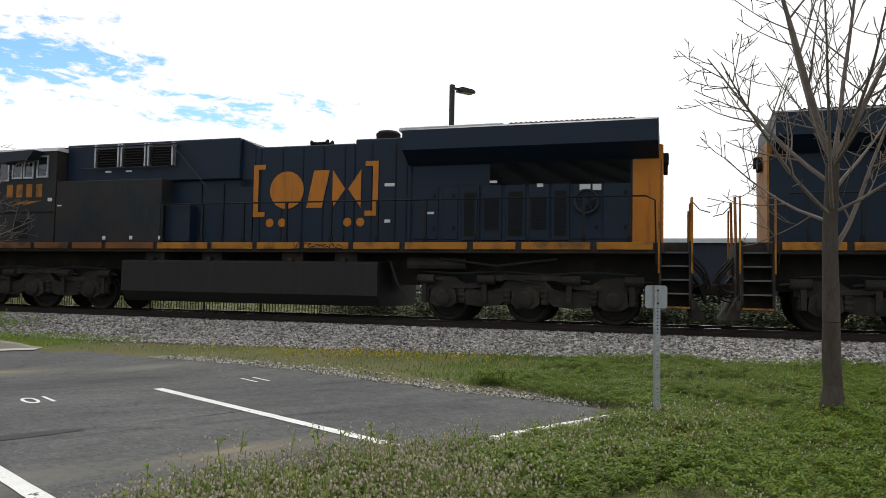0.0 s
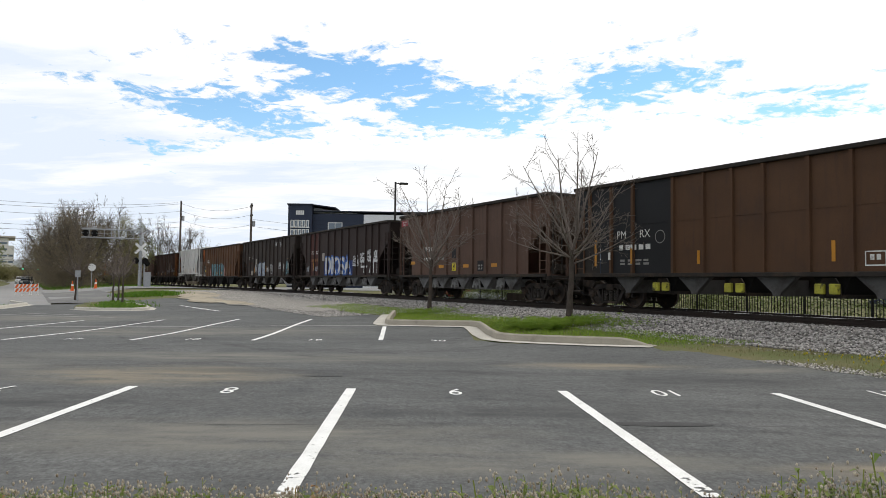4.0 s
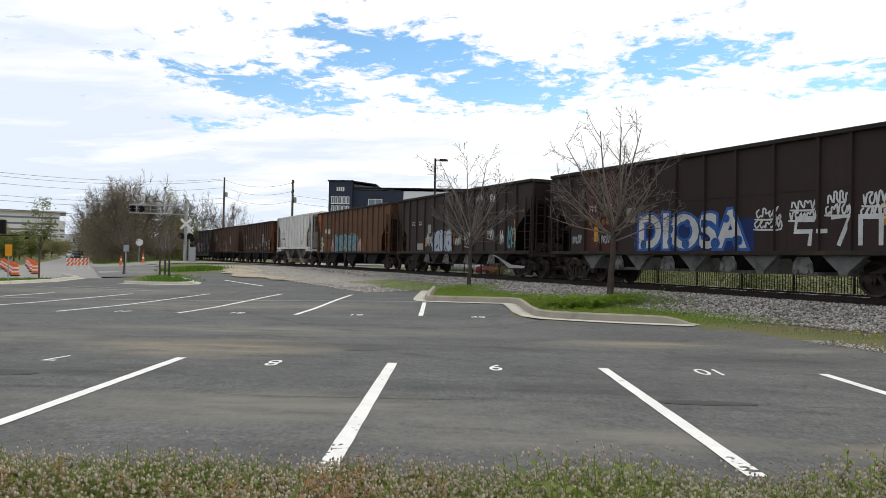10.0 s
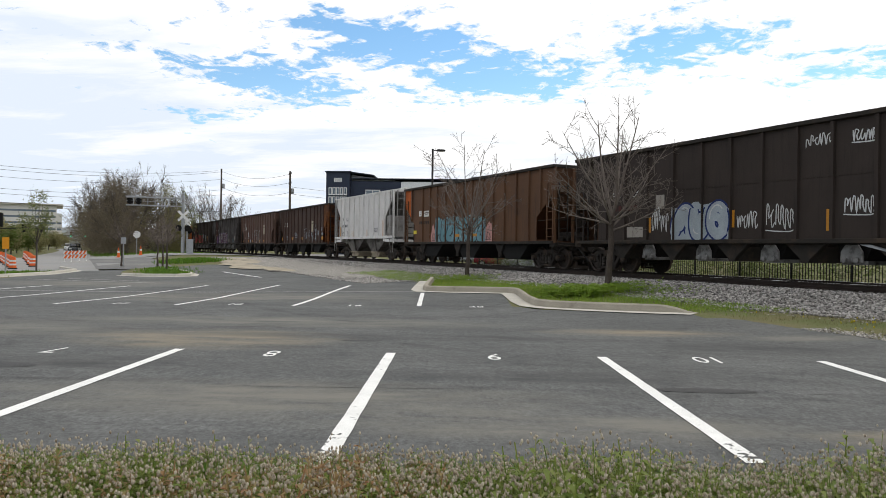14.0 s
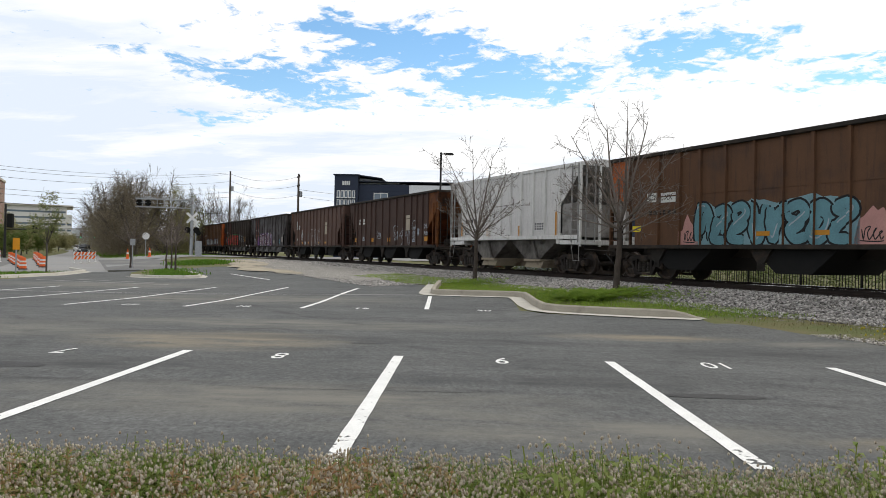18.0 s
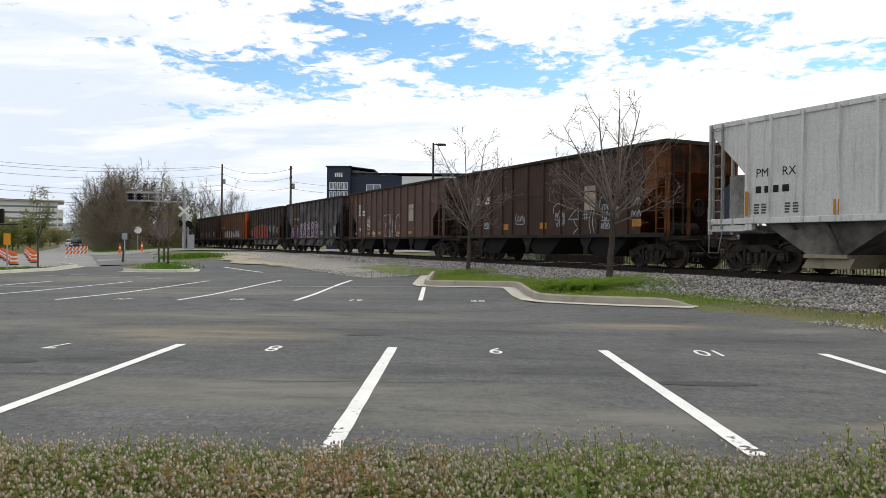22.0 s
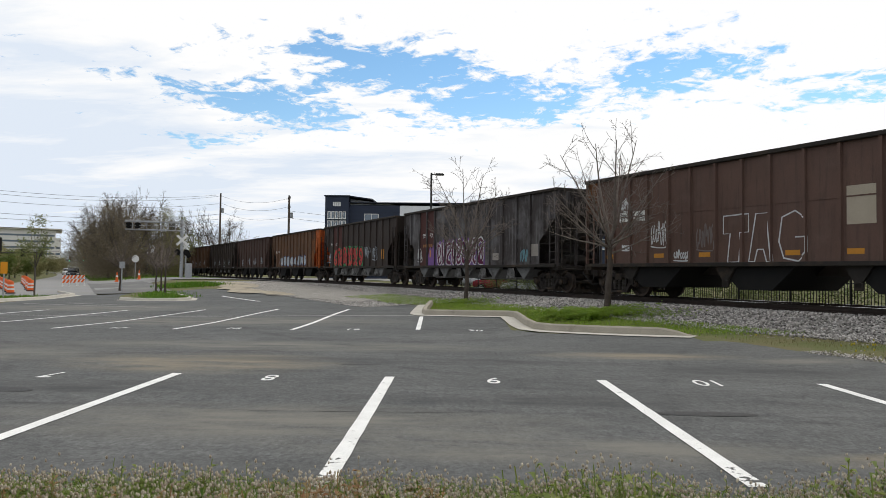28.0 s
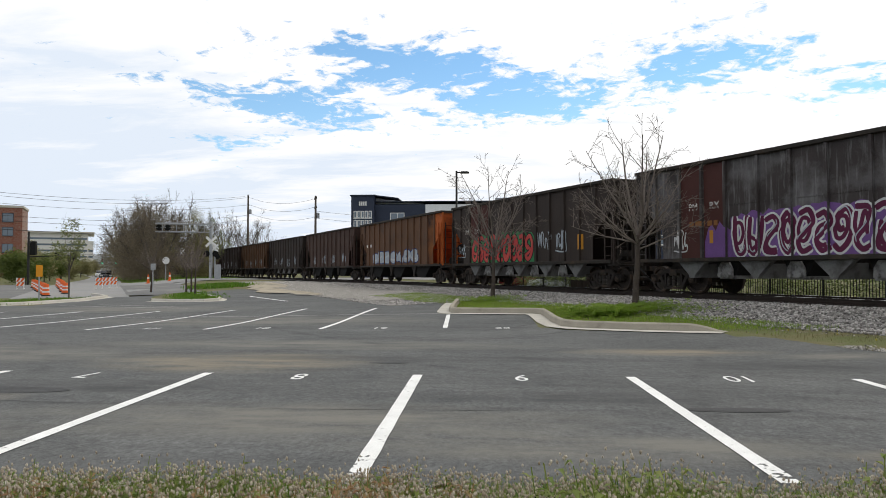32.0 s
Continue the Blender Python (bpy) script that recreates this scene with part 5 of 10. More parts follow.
tagged(strip("construction_yard", spaced((-78, -44, 2)), -33.0, -23.4, M["road_dark"], 0.002, 6, ramp_z), "grey asphalt yard with barrels beside the street", "pavement", kind="structure")
tagged(strip("street", spaced((-700, -160, 30), (-160, -44, 3)), lambda s: -23.4 + 5.5 * far_t(s), lambda s: -17.6 + 3.4 * far_t(s), M["road"], 0.006, 6, ramp_z), "pale grey worn street running off beside the track", "street", kind="structure")
tagged(strip("crossing_street", spaced((-84, -69, 1.5)), lambda s: -17.5, lambda s: 30, M["road"], 0.07, 40), "pale grey street crossing the rails", "street", kind="structure")
rows = []
for k in range(21):
    a = k / 20
    row = []
    for j in range(9):
        b = j / 8
        s0, q0 = -52 + a * -17, -17.5 + 6.5 * a
        s1, q1 = -52 + a * -34, -17.5
        p = on_track(s0 + (s1 - s0) * b, q0 + (q1 - q0) * b)
        row.append((p.x, p.y, ground_z(p.x, p.y) + 0.02))
    rows.append(row)
tagged(rows_mesh("street_corner", rows, M["road"]), "pale grey rounded corner of the crossing street", "street", kind="structure")
tagged(strip("street_apron", spaced((-70, -46, 1.0)), -17.7, lambda s: -13.4 + 0.3 * noise.noise((s * 0.3, 0, 2)), M["road_dark"], 0.012, 8, lambda x, y: ground_z(x, y) + 0.047 * (1 - smooth(-64, -55, track_coords(x, y)[0]))), "dark grey street mouth beside the tree island", "street", kind="structure")
tagged(strip("gravel_apron", spaced((-60, -30, 1.0)), lambda s: -9.6 + 1.4 * smooth(-44, -30, s) + 0.9 * noise.noise((s * 0.5, 0, 7)) + 0.3 * noise.noise((s * 2.0, 0, 3)), -4.2, M["tan_gravel"], 0.03, 8), "tan gravel apron between lot and ballast", "gravel", kind="structure")


M["sand"] = material("buff_sand", (0.40, 0.35, 0.26), (0.27, 0.24, 0.19), 0.95, scale=1.2, fine=20, bump=0.5, contrast=0.4, dirt=(0.17, 0.15, 0.12), dirt_scale=0.9, dirt_cut=(0.5, 0.66), depth=0.02)
for s0, q0, ls, lq in ((-46.5, -9.6, 5.0, 1.0), (-52.5, -8.4, 4.5, 1.1), (-41.0, -8.6, 3.2, 0.6)):
    rows = []
    for k in range(25):
        a = -1 + k / 12
        e = math.sqrt(max(0.0, 1 - a * a)) * (1 + 0.45 * noise.noise((a * 4, s0, 0))) + 0.02
        mid = q0 + 0.5 * lq * noise.noise((a * 2, s0, 5))
        row = []
        for j in range(5):
            g = on_track(s0 + a * ls, mid + lq * e * (j / 2 - 1))
            row.append((g.x, g.y, ground_z(g.x, g.y) + 0.045))
        rows.append(row)
    tagged(rows_mesh("sand_patch", rows, M["sand"]), "buff sand spread over the gravel apron", "sand", kind="structure")


def ribbon(name, a, b, width, mat, up=0.006, step=0.5, zf=None, ragged=0.0):
    a, b = Vector(a), Vector(b)
    d = (b - a).normalized()
    w = Vector((-d.y, d.x)) * width / 2
    n = max(1, int((b - a).length / step))
    rows = []
    for k in range(n + 1):
        p = a.lerp(b, k / n)
        e = 1 + ragged * noise.noise((k * 0.9, a.x, a.y))
        rows.append([(q.x, q.y, (zf or lot_z)(q.x, q.y) + up) for q in (p - w * e, p + w * e)])
    return rows_mesh(name, rows, mat, False)


NEAR = {-1.03: 0.145, 1.64: 0.09, 4.36: -0.04, -3.77: 0.27}
WHITE_LINE = "white painted stall line on the asphalt"
for x in (-11.98, -9.25, -6.51, -3.77, -1.03, 1.64, 4.36, 7.0):
    if x < 6:
        tagged(ribbon("stall_line", (x, 9.28), (x + NEAR.get(x, 0.25), 4.5 if x == 1.64 else 4.3), 0.125, M["paint_worn"], step=0.25, ragged=0.1), WHITE_LINE, "line", "stall lines")
tagged(ribbon("edge_line", (5.2, 4.25), (7.15, 4.21), 0.12, M["paint_white"], step=0.2, ragged=0.5), "worn white edge line at the lot's corner", "line")
for x, y0, x1, y1 in ((-1.30, 18.0, -1.50, 22.35), (-4.34, 17.6, -4.35, 26.0), (-7.15, 17.35, -6.95, 26.2), (-9.95, 17.0, -9.55, 26.0), (-12.75, 16.8, -12.2, 25.6), (-15.5, 16.8, -14.9, 25.3), (-18.3, 17.0, -17.6, 25.0)):
    tagged(ribbon("stall_line", (x, y0), (x1, y1), 0.115, M["paint_white"], step=0.4, ragged=0.1), WHITE_LINE, "line", "stall lines")
tagged(ribbon("back_line", (-19, 22.0), (-1.75, 22.75), 0.09, M["paint_faint"], step=0.4), "faded line between two rows of stalls", "line")
tagged(ribbon("stall_line", (-9.4, 32.2), (-13.1, 37.9), 0.12, M["paint_white"], step=0.4), WHITE_LINE, "line", "stall lines")
for x, y0, x1, y1 in ((-13.2, 29.0, -17.2, 30.5), (-12.0, 27.6, -18.5, 29.6)):
    tagged(ribbon("stall_line", (x, y0), (x1, y1), 0.11, M["paint_faint"], step=0.4), "faded white stall line on the asphalt", "line", "stall lines")
for text, x, y, flip in (("7", -5.21, 8.95, 180), ("8", -2.49, 9.02, 180), ("9", 0.28, 9.1, 180), ("10", 2.94, 9.2, 180), ("11", 5.78, 9.33, 180), ("18", -5.85, 17.8, 0), ("19", -2.9, 17.85, 0), ("20", 0.12, 17.95, 0), ("17", -8.6, 17.5, 0)):
    z = lot_z(x, y)
    tagged(lettering("stall_number", text, 0.62, M["paint_white"], None, pose(x, y, z + 0.007, -0.6, 0, flip), stretch=0.62), "white stencilled stall number on the asphalt", "number", "stall numbers")

# skid marks, patches and cracks on the lot
for k, (x, y, w, h) in enumerate(((-5.6, 7.7, 0.9, 0.25), (-1.6, 10.6, 0.3, 0.08), (2.2, 7.0, 0.5, 0.12))):
    pts = [(x + w * (1 + 0.2 * noise.noise((a, k, 0))) * math.cos(a * math.tau / 18), y + h * math.sin(a * math.tau / 18)) for a in range(18)]
    bm = B()
    bm.faces.new([bm.verts.new((px, py, lot_z(px, py) + 0.004)) for px, py in pts])
    tagged(link_mesh("oil_stain", bm, M["stain"]), "dark oil stain on the asphalt", "stain")
for k, pts in enumerate((((-12, 6.9), (-7, 7.2), (-2, 6.75), (2, 6.9), (5, 7.0)), ((-4, 13.0), (0, 13.4), (3.5, 12.6)), ((-9, 11.6), (-4, 11.9), (1, 11.5)))):
    rows = []
    for (ax, ay), (bx, by) in zip(pts, pts[1:]):
        for j in range(12):
            x, y = ax + (bx - ax) * j / 12, ay + (by - ay) * j / 12 + 0.05 * noise.noise((ax + j, k, 0))
            w = max(0.0015, 0.004 + 0.016 * noise.noise((x * 1.3, k, 1)))
            rows.append([(x, y - w, lot_z(x, y) + 0.003), (x, y + w, lot_z(x, y) + 0.003)])
    tagged(rows_mesh("seam_crack", rows, M["stain"], False), "thin dark seam across the asphalt", "crack")


# ---- kerbs and islands ----
def kerb(name, pts, width, height, mat, label, pan=0.0, taper=0.0):
    """A rounded concrete kerb along pts, with a flat gutter pan on its right-hand side."""
    fine = []
    for a, b in zip(pts, pts[1:]):
        a, b = Vector(a), Vector(b)
        n = max(2, int((b - a).length / 0.4))
        fine += [a.lerp(b, k / n) for k in range(n)]
    fine.append(Vector(pts[-1]))
    rows, pans = [], []
    total = len(fine) - 1
    for k, p in enumerate(fine):
        d = (fine[min(k + 1, total)] - fine[max(k - 1, 0)]).normalized()
        r = Vector((d.y, -d.x))
        z = lot_z(p.x, p.y)
        h = height * (1 - smooth(1 - taper, 1, k / total)) + 0.012 if taper else height
        prof = ((0.0, 0.0), (0.02, h - 0.03), (0.05, h), (width - 0.04, h), (width, h - 0.02), (width + 0.02, -0.05))
        rows.append([(p.x - r.x * o, p.y - r.y * o, z + v) for o, v in prof])
        pans.append([(p.x + r.x * o, p.y + r.y * o, z + v) for o, v in ((pan, 0.004), (pan * 0.5, 0.012), (0, 0.012))])
    ob = tagged(rows_mesh(name, rows, mat, False), label, "kerb", kind="structure")
    if pan:
        tagged(rows_mesh("gutter", pans, M["concrete"], False), "pale concrete gutter pan along the kerb", "gutter", kind="structure")
    return ob


ARC = [(-1.62, 28.0), (-1.62, 25.5), (-1.58, 23.6), (-1.44, 22.94), (-0.66, 22.6), (0.21, 22.22), (1.05, 21.82), (1.26, 21.5), (1.34, 20.63), (1.41, 19.42), (1.56, 18.3), (1.89, 17.82), (2.81, 17.18), (3.38, 16.8), (3.94, 16.45), (4.48, 16.14), (4.85, 15.9)]
kerb("kerb_island", ARC, 0.16, 0.165, M["kerb_concrete_shaded"], "pale concrete kerb round the grass island", 0.38, 0.09)
SMALL_ISLAND = [(-16.6, 33.9), (-15.2, 33.2), (-13.6, 33.0), (-13.1, 33.6), (-13.6, 35.2), (-15.4, 38.2), (-18.0, 41.5)]
kerb("kerb_small_island", SMALL_ISLAND, 0.15, 0.13, M["concrete"], "low concrete kerb round the tree island", 0.3)
kerb("kerb_street_side", [(-34, 22.5), (-24, 27.0), (-20.6, 30.2), (-20.2, 34), (-21.2, 38.4), (-23.8, 41.5)], 0.15, 0.13, M["concrete"], "concrete kerb between lot and street verge", 0.3)
bm = B()
bm.faces.new([bm.verts.new((x, y, lot_z(x, y) + 0.09)) for x, y in [(p[0] - 0.06, p[1] + 0.06) for p in SMALL_ISLAND] + [(-19.0, 41.0), (-18.0, 37.0)]])
tagged(link_mesh("island_turf", bm, M["soil"]), "grassy turf inside the small kerbed island", "turf", kind="structure")
bm = B()
x = -16.0
while x < 6.6:
    w = 0.9 + 0.3 * noise.noise((x, 0, 0))
    za = ground_z(x, 4.1)
    box(bm, x, x + w - 0.02, 4.0 + 0.03 * noise.noise((x * 3, 1, 0)), 4.16, za - 0.1, za + 0.03, 0.01)
    x += w
tagged(link_mesh("concrete_edging", bm, M["concrete"]), "broken concrete edging sunk in the weeds", "edging", kind="structure")


# ---- posts, signals, lamps, poles, wires ----
def steel_post(x, y):
    """A perforated channel post with a small sign seen from the back."""
    z = ground_z(x, y)
    post = tagged(thing("sign_post", pose(x, y, z, 0, 0, -38)), "galvanised perforated steel post with a small blank sign back", "sign post")
    h = 1.37
    bm = B()
    w, g = 0.028, 0.0095
    n = 42
    for k in range(n):
        z0, z1 = -0.1 + (h + 0.1) * k / n, -0.1 + (h + 0.1) * (k + 1) / n
        hz = (z1 - z0) * 0.3
        box(bm, -w, -g, -0.003, 0.003, z0, z1)
        box(bm, g, w, -0.003, 0.003, z0, z1)
        box(bm, -g, g, -0.003, 0.003, z0, z0 + hz)
        box(bm, -g, g, -0.003, 0.003, z1 - hz, z1)
    for sx in (-1, 1):
        box(bm, sx * w - 0.003, sx * w + 0.003, 0.003, 0.03, -0.1, h)
    part("channel_post", bm, M["galvanised"], post)
    bm = B()
    prism(bm, [(-0.115, h - 0.21), (-0.095, h - 0.23), (0.095, h - 0.23), (0.115, h - 0.21), (0.115, h - 0.02), (0.095, h), (-0.095, h), (-0.115, h - 0.02)], 0.032, 0.036)
    part("sign_plate", bm, M["galvanised"], post)
    for zz in (h - 0.05, h - 0.18):
        bm = B()
        lathe(bm, [(0.011, -0.004), (0.011, -0.014), (0.004, -0.016)], 6, centre=(0, 0, zz))
        part("bolt", bm, M["spring"], post)
    return post


steel_post(6.98, 3.66)


def street_lamp(x, y, height, turn, label):
    z = ground_z(x, y)
    la = tagged(thing("street_lamp", pose(x, y, z, 0, 0, turn)), label, "street lamp", "street lamps")
    bm = B()
    box(bm, -0.075, 0.075, -0.075, 0.075, 0, height, 0.01)
    part("pole", bm, M["dark_metal"], la)
    bm = B()
    lathe(bm, [(0.24, 0), (0.24, 0.55), (0.22, 0.6)], 14, "z")
    part("base", bm, M["concrete"], la)
    bm = B()
    box(bm, 0.05, 0.35, -0.03, 0.03, height - 0.16, height - 0.08)
    part("arm", bm, M["dark_metal"], la)
    bm = B()
    prism(bm, [(0.3, height - 0.2), (0.95, height - 0.2), (1.0, height - 0.13), (0.9, height - 0.06), (0.35, height - 0.04)], -0.17, 0.17)
    head = part("lamp_head", bm, M["dark_metal"], la)
    bm = B()
    box(bm, 0.45, 0.9, -0.13, 0.13, height - 0.21, height - 0.2)
    part("lens", bm, M["label_white"], head)
    return la


street_lamp(-3.15, 57.0, 8.8, 0, "dark square-pole street lamp beyond the railway")
street_lamp(19.3, 18.93, 8.9, -8, "dark square-pole street lamp beyond the railway")


def utility_pole(x, y, height, label, arms=2):
    z = ground_z(x, y)
    po = tagged(thing("utility_pole", pose(x, y, z, 0, 0, 25)), label, "utility pole", "utility poles")
    bm = B()
    tube(bm, (0, 0, -0.2), (0, 0, height), 0.2, 0.13, 12)
    part("pole", bm, M["pole_wood"], po)
    for k in range(arms):
        zz = height - 0.45 - 1.3 * k
        bm = B()
        box(bm, -0.05, 0.05, -0.85, 0.85, zz - 0.06, zz + 0.06)
        part("crossarm", bm, M["pole_wood"], po)
        for yy in (-0.75, -0.3, 0.75):
            bm = B()
            lathe(bm, [(0.03, 0), (0.06, 0.05), (0.04, 0.1), (0.055, 0.15), (0.02, 0.2)], 8, "z", (0, yy, zz + 0.06))
            part("insulator", bm, M["dark_metal"], po)
    bm = B()
    lathe(bm, [(0.2, 0), (0.22, 0.05), (0.22, 0.7), (0.16, 0.78)], 12, "z", (0.35, 0, height - 3.2))
    part("transformer", bm, M["galvanised"], po)
    return Vector((x, y, z + height))


P1 = utility_pole(-41.2, 118.1, 13.6, "tall weathered wooden utility pole beyond the rails")
P2 = utility_pole(-25.7, 101.8, 11.6, "weathered wooden utility pole beyond the rails")
P3 = utility_pole(-62, 62, 11.0, "wooden utility pole across the street")
P4 = utility_pole(-150, 120, 12.0, "wooden utility pole down the street")


def wire(a, b, sag, r=0.02):
    bm = B()
    n = 18
    pts = []
    for k in range(n + 1):
        p = a.lerp(b, k / n)
        p.z -= sag * 4 * (k / n) * (1 - k / n)
        pts.append(p)
    pipe(bm, pts, r, 5)
    return tagged(link_mesh("overhead_wire", bm, M["rubber"]), "thin black overhead wire strung between poles", "wire", "overhead wires")


for k, (dz, sag) in enumerate(((-0.3, 1.6), (-0.5, 1.9), (-1.7, 1.7), (-3.4, 1.6), (-4.2, 1.5))):
    wire(P1 + Vector((0.3 * k - 0.6, 0, dz)), P3 + Vector((0.3 * k - 0.6, 0, dz * 0.8)), sag)
for dz in (-0.4, -1.6, -3.0):
    wire(P1 + Vector((0, 0, dz)), P2 + Vector((0, 0, dz)), 0.9, 0.018)
for dz in (-2.2, -3.2):
    wire(P2 + Vector((0, 0, dz)), P2 + Vector((26, -3, dz - 1.5)), 0.5, 0.018)
for dz in (-1.2, -3.6, -4.4):
    wire(P3 + Vector((0, 0, dz)), P4 + Vector((0, 0, dz)), 1.6, 0.022)
wire(P3 + Vector((0, 0, -4.6)), P1 + Vector((0, 0, -7.0)), 0.6, 0.03)


def crossing_signal(x, y):
    """A cantilever railway signal: mast, truss arm with lights, crossbuck, flashers."""
    z = ground_z(x, y)
    T = 24
    si = tagged(thing("crossing_signal", pose(x, y, z, 0, 0, T)), "grey cantilever railway crossing signal with white crossbuck", "crossing signal")
    bm = B()
    tube(bm, (0, 0, 0), (0, 0, 5.75), 0.17, 0.15, 14)
    part("mast", bm, M["galvanised"], si)
    bm = B()
    box(bm, -0.4, 0.4, -0.4, 0.4, -0.3, 0.12, 0.03)
    part("footing", bm, M["concrete"], si)
    arm = B()
    z0, z1, L = 4.65, 5.42, -5.1
    for yy in (-0.22, 0.22):
        for zz in (z0, z1):
            tube(arm, (0, yy, zz), (L, yy, zz), 0.055, 0.055, 6)
        for k in range(8):
            xa = L * k / 8
            tube(arm, (xa, yy, z0), (xa, yy, z1), 0.035, 0.035, 5)
    box(arm, L, 0, -0.2, 0.2, z0 - 0.02, z0 + 0.02)
    part("truss_arm", arm, M["galvanised"], si)
    bm = B()
    for yy in (-0.5,):
        for zz in (z1 + 0.1, z1 + 0.6):
            tube(bm, (L, yy, zz - 0.5), (0, yy, zz - 0.5), 0.018, 0.018, 5)
    part("walkway_rail", bm, M["galvanised"], si)

    def flasher(px, pz, py=-0.3):
        f = B()
        lathe(f, [(0.30, py), (0.30, py + 0.02), (0.05, py + 0.03)], 18, centre=(px, 0, pz))
        lathe(f, [(0.13, py - 0.16), (0.13, py - 0.02), (0.11, py - 0.02), (0.11, py - 0.16)], 14, centre=(px, 0, pz))
        h = part("flasher", f, M["black"], si)
        g = B()
        lathe(g, [(0.105, py - 0.012), (0.105, py - 0.004)], 12, centre=(px, 0, pz))
        part("lens", g, M["red_lens"], h)

    for px in (-4.75, -4.0):
        flasher(px, 5.03, -0.42)
    for px in (-0.42, 0.42):
        flasher(px, 2.55, -0.35)
    bm = B()
    box(bm, -0.5, 0.5, -0.3, -0.22, 2.5, 2.6)
    part("flasher_bar", bm, M["galvanised"], si)
    for sgn in (-1, 1):
        bm = B()
        a = math.radians(45 * sgn)
        m = Matrix.Translation((0, -0.24 - 0.02 * sgn, 3.75)) @ Matrix.Rotation(a, 4, "Y")
        box(bm, -0.68, 0.68, -0.008, 0.008, -0.115, 0.115, 0.0, m)
        part("crossbuck_blade", bm, M["sign_white"], si)
    bm = B()
    box(bm, 0.35, 0.95, -0.35, 0.35, 0, 1.5, 0.02)
    part("relay_case", bm, M["galvanised"], si)
    return si


crossing_signal(-28.0, 69.6)
g = tagged(thing("gate_signal", pose(-33.5, 84.5, ground_z(-33.5, 84.5))), "far crossing signal mast with flashers", "crossing signal")
bm = B()
tube(bm, (0, 0, 0), (0, 0, 4.2), 0.09, 0.09, 10)
part("mast", bm, M["galvanised"], g)
for px in (-0.4, 0.4):
    bm = B()
    lathe(bm, [(0.3, -0.2), (0.3, -0.18), (0.1, -0.3)], 14, centre=(px, 0, 2.6))
    part("flasher", bm, M["black"], g)
for sgn in (-1, 1):
    bm = B()
    box(bm, -0.6, 0.6, -0.16, -0.14, -0.1, 0.1, 0.0, Matrix.Translation((0, -0.02 * sgn, 3.6)) @ Matrix.Rotation(math.radians(45 * sgn), 4, "Y"))
    part("crossbuck_blade", bm, M["sign_white"], g)


def simple_sign(x, y, h, shape, mat, label, turn=-30, size=0.6):
    z = ground_z(x, y)
    si = tagged(thing("road_sign", pose(x, y, z, 0, 0, turn)), label, "road sign")
    bm = B()
    tube(bm, (0, 0, 0), (0, 0, h), 0.035, 0.035, 8)
    part("post", bm, M["galvanised"], si)
    bm = B()
    k = size / 2
    if shape == "oct":
        prism(bm, [(k * math.cos(math.pi / 8 + a * math.pi / 4), h - k + k * math.sin(math.pi / 8 + a * math.pi / 4)) for a in range(8)], -0.05, -0.04)
    elif shape == "diamond":
        prism(bm, [(0, h - 2 * k), (k, h - k), (0, h), (-k, h - k)], -0.05, -0.04)
    elif shape == "tall":
        box(bm, -k * 0.52, k * 0.52, -0.05, -0.04, h - 2 * k, h)
    else:
        box(bm, -k * 0.75, k * 0.75, -0.05, -0.04, h - 2 * k, h)
    part("sign_face", bm, mat, si)
    return si


simple_sign(-33.2, 71.0, 2.5, "oct", M["sign_white"], "stop sign seen from behind on a steel post", 30, 0.72)
simple_sign(-22.15, 33.8, 1.75, "tall", M["orange_sign"], "orange temporary road work sign on a post", 30, 0.56)
simple_sign(-21.7, 44.6, 1.85, "rect", M["galvanised"], "small grey street sign on a post", 30, 0.4)


def barrel(x, y, tilt=0):
    z = ground_z(x, y) + 0.05
    ba = tagged(thing("traffic_barrel", pose(x, y, z) @ Matrix.Scale(0.66, 4)), "orange traffic barrel with white bands on black base", "traffic barrel", "traffic barrels")
    bm = B()
    lathe(bm, [(0.36, 0), (0.36, 0.08), (0.3, 0.1)], 14, "z")
    part("base", bm, M["rubber"], ba)
    for k, (z0, z1, r0, r1) in enumerate(((0.08, 0.3, 0.29, 0.28), (0.3, 0.44, 0.275, 0.27), (0.44, 0.6, 0.265, 0.26), (0.6, 0.74, 0.255, 0.25), (0.74, 1.0, 0.245, 0.22))):
        bm = B()
        lathe(bm, [(r0, z0), (r1, z1)], 14, "z")
        part("band", bm, M["sign_white"] if k % 2 else M["safety_orange"], ba)
    return ba


def cone(x, y):
    z = ground_z(x, y) + 0.05
    co = tagged(thing("traffic_cone", pose(x, y, z)), "orange traffic cone standing by the street", "traffic cone", "traffic cones")
    bm = B()
    box(bm, -0.19, 0.19, -0.19, 0.19, 0, 0.04, 0.01)
    part("base", bm, M["safety_orange"], co)
    bm = B()
    lathe(bm, [(0.15, 0.04), (0.04, 0.9), (0.02, 0.92)], 12, "z")
    part("cone_body", bm, M["safety_orange"], co)
    bm = B()
    lathe(bm, [(0.105, 0.45), (0.085, 0.62)], 12, "z")
    part("band", bm, M["sign_white"], co)


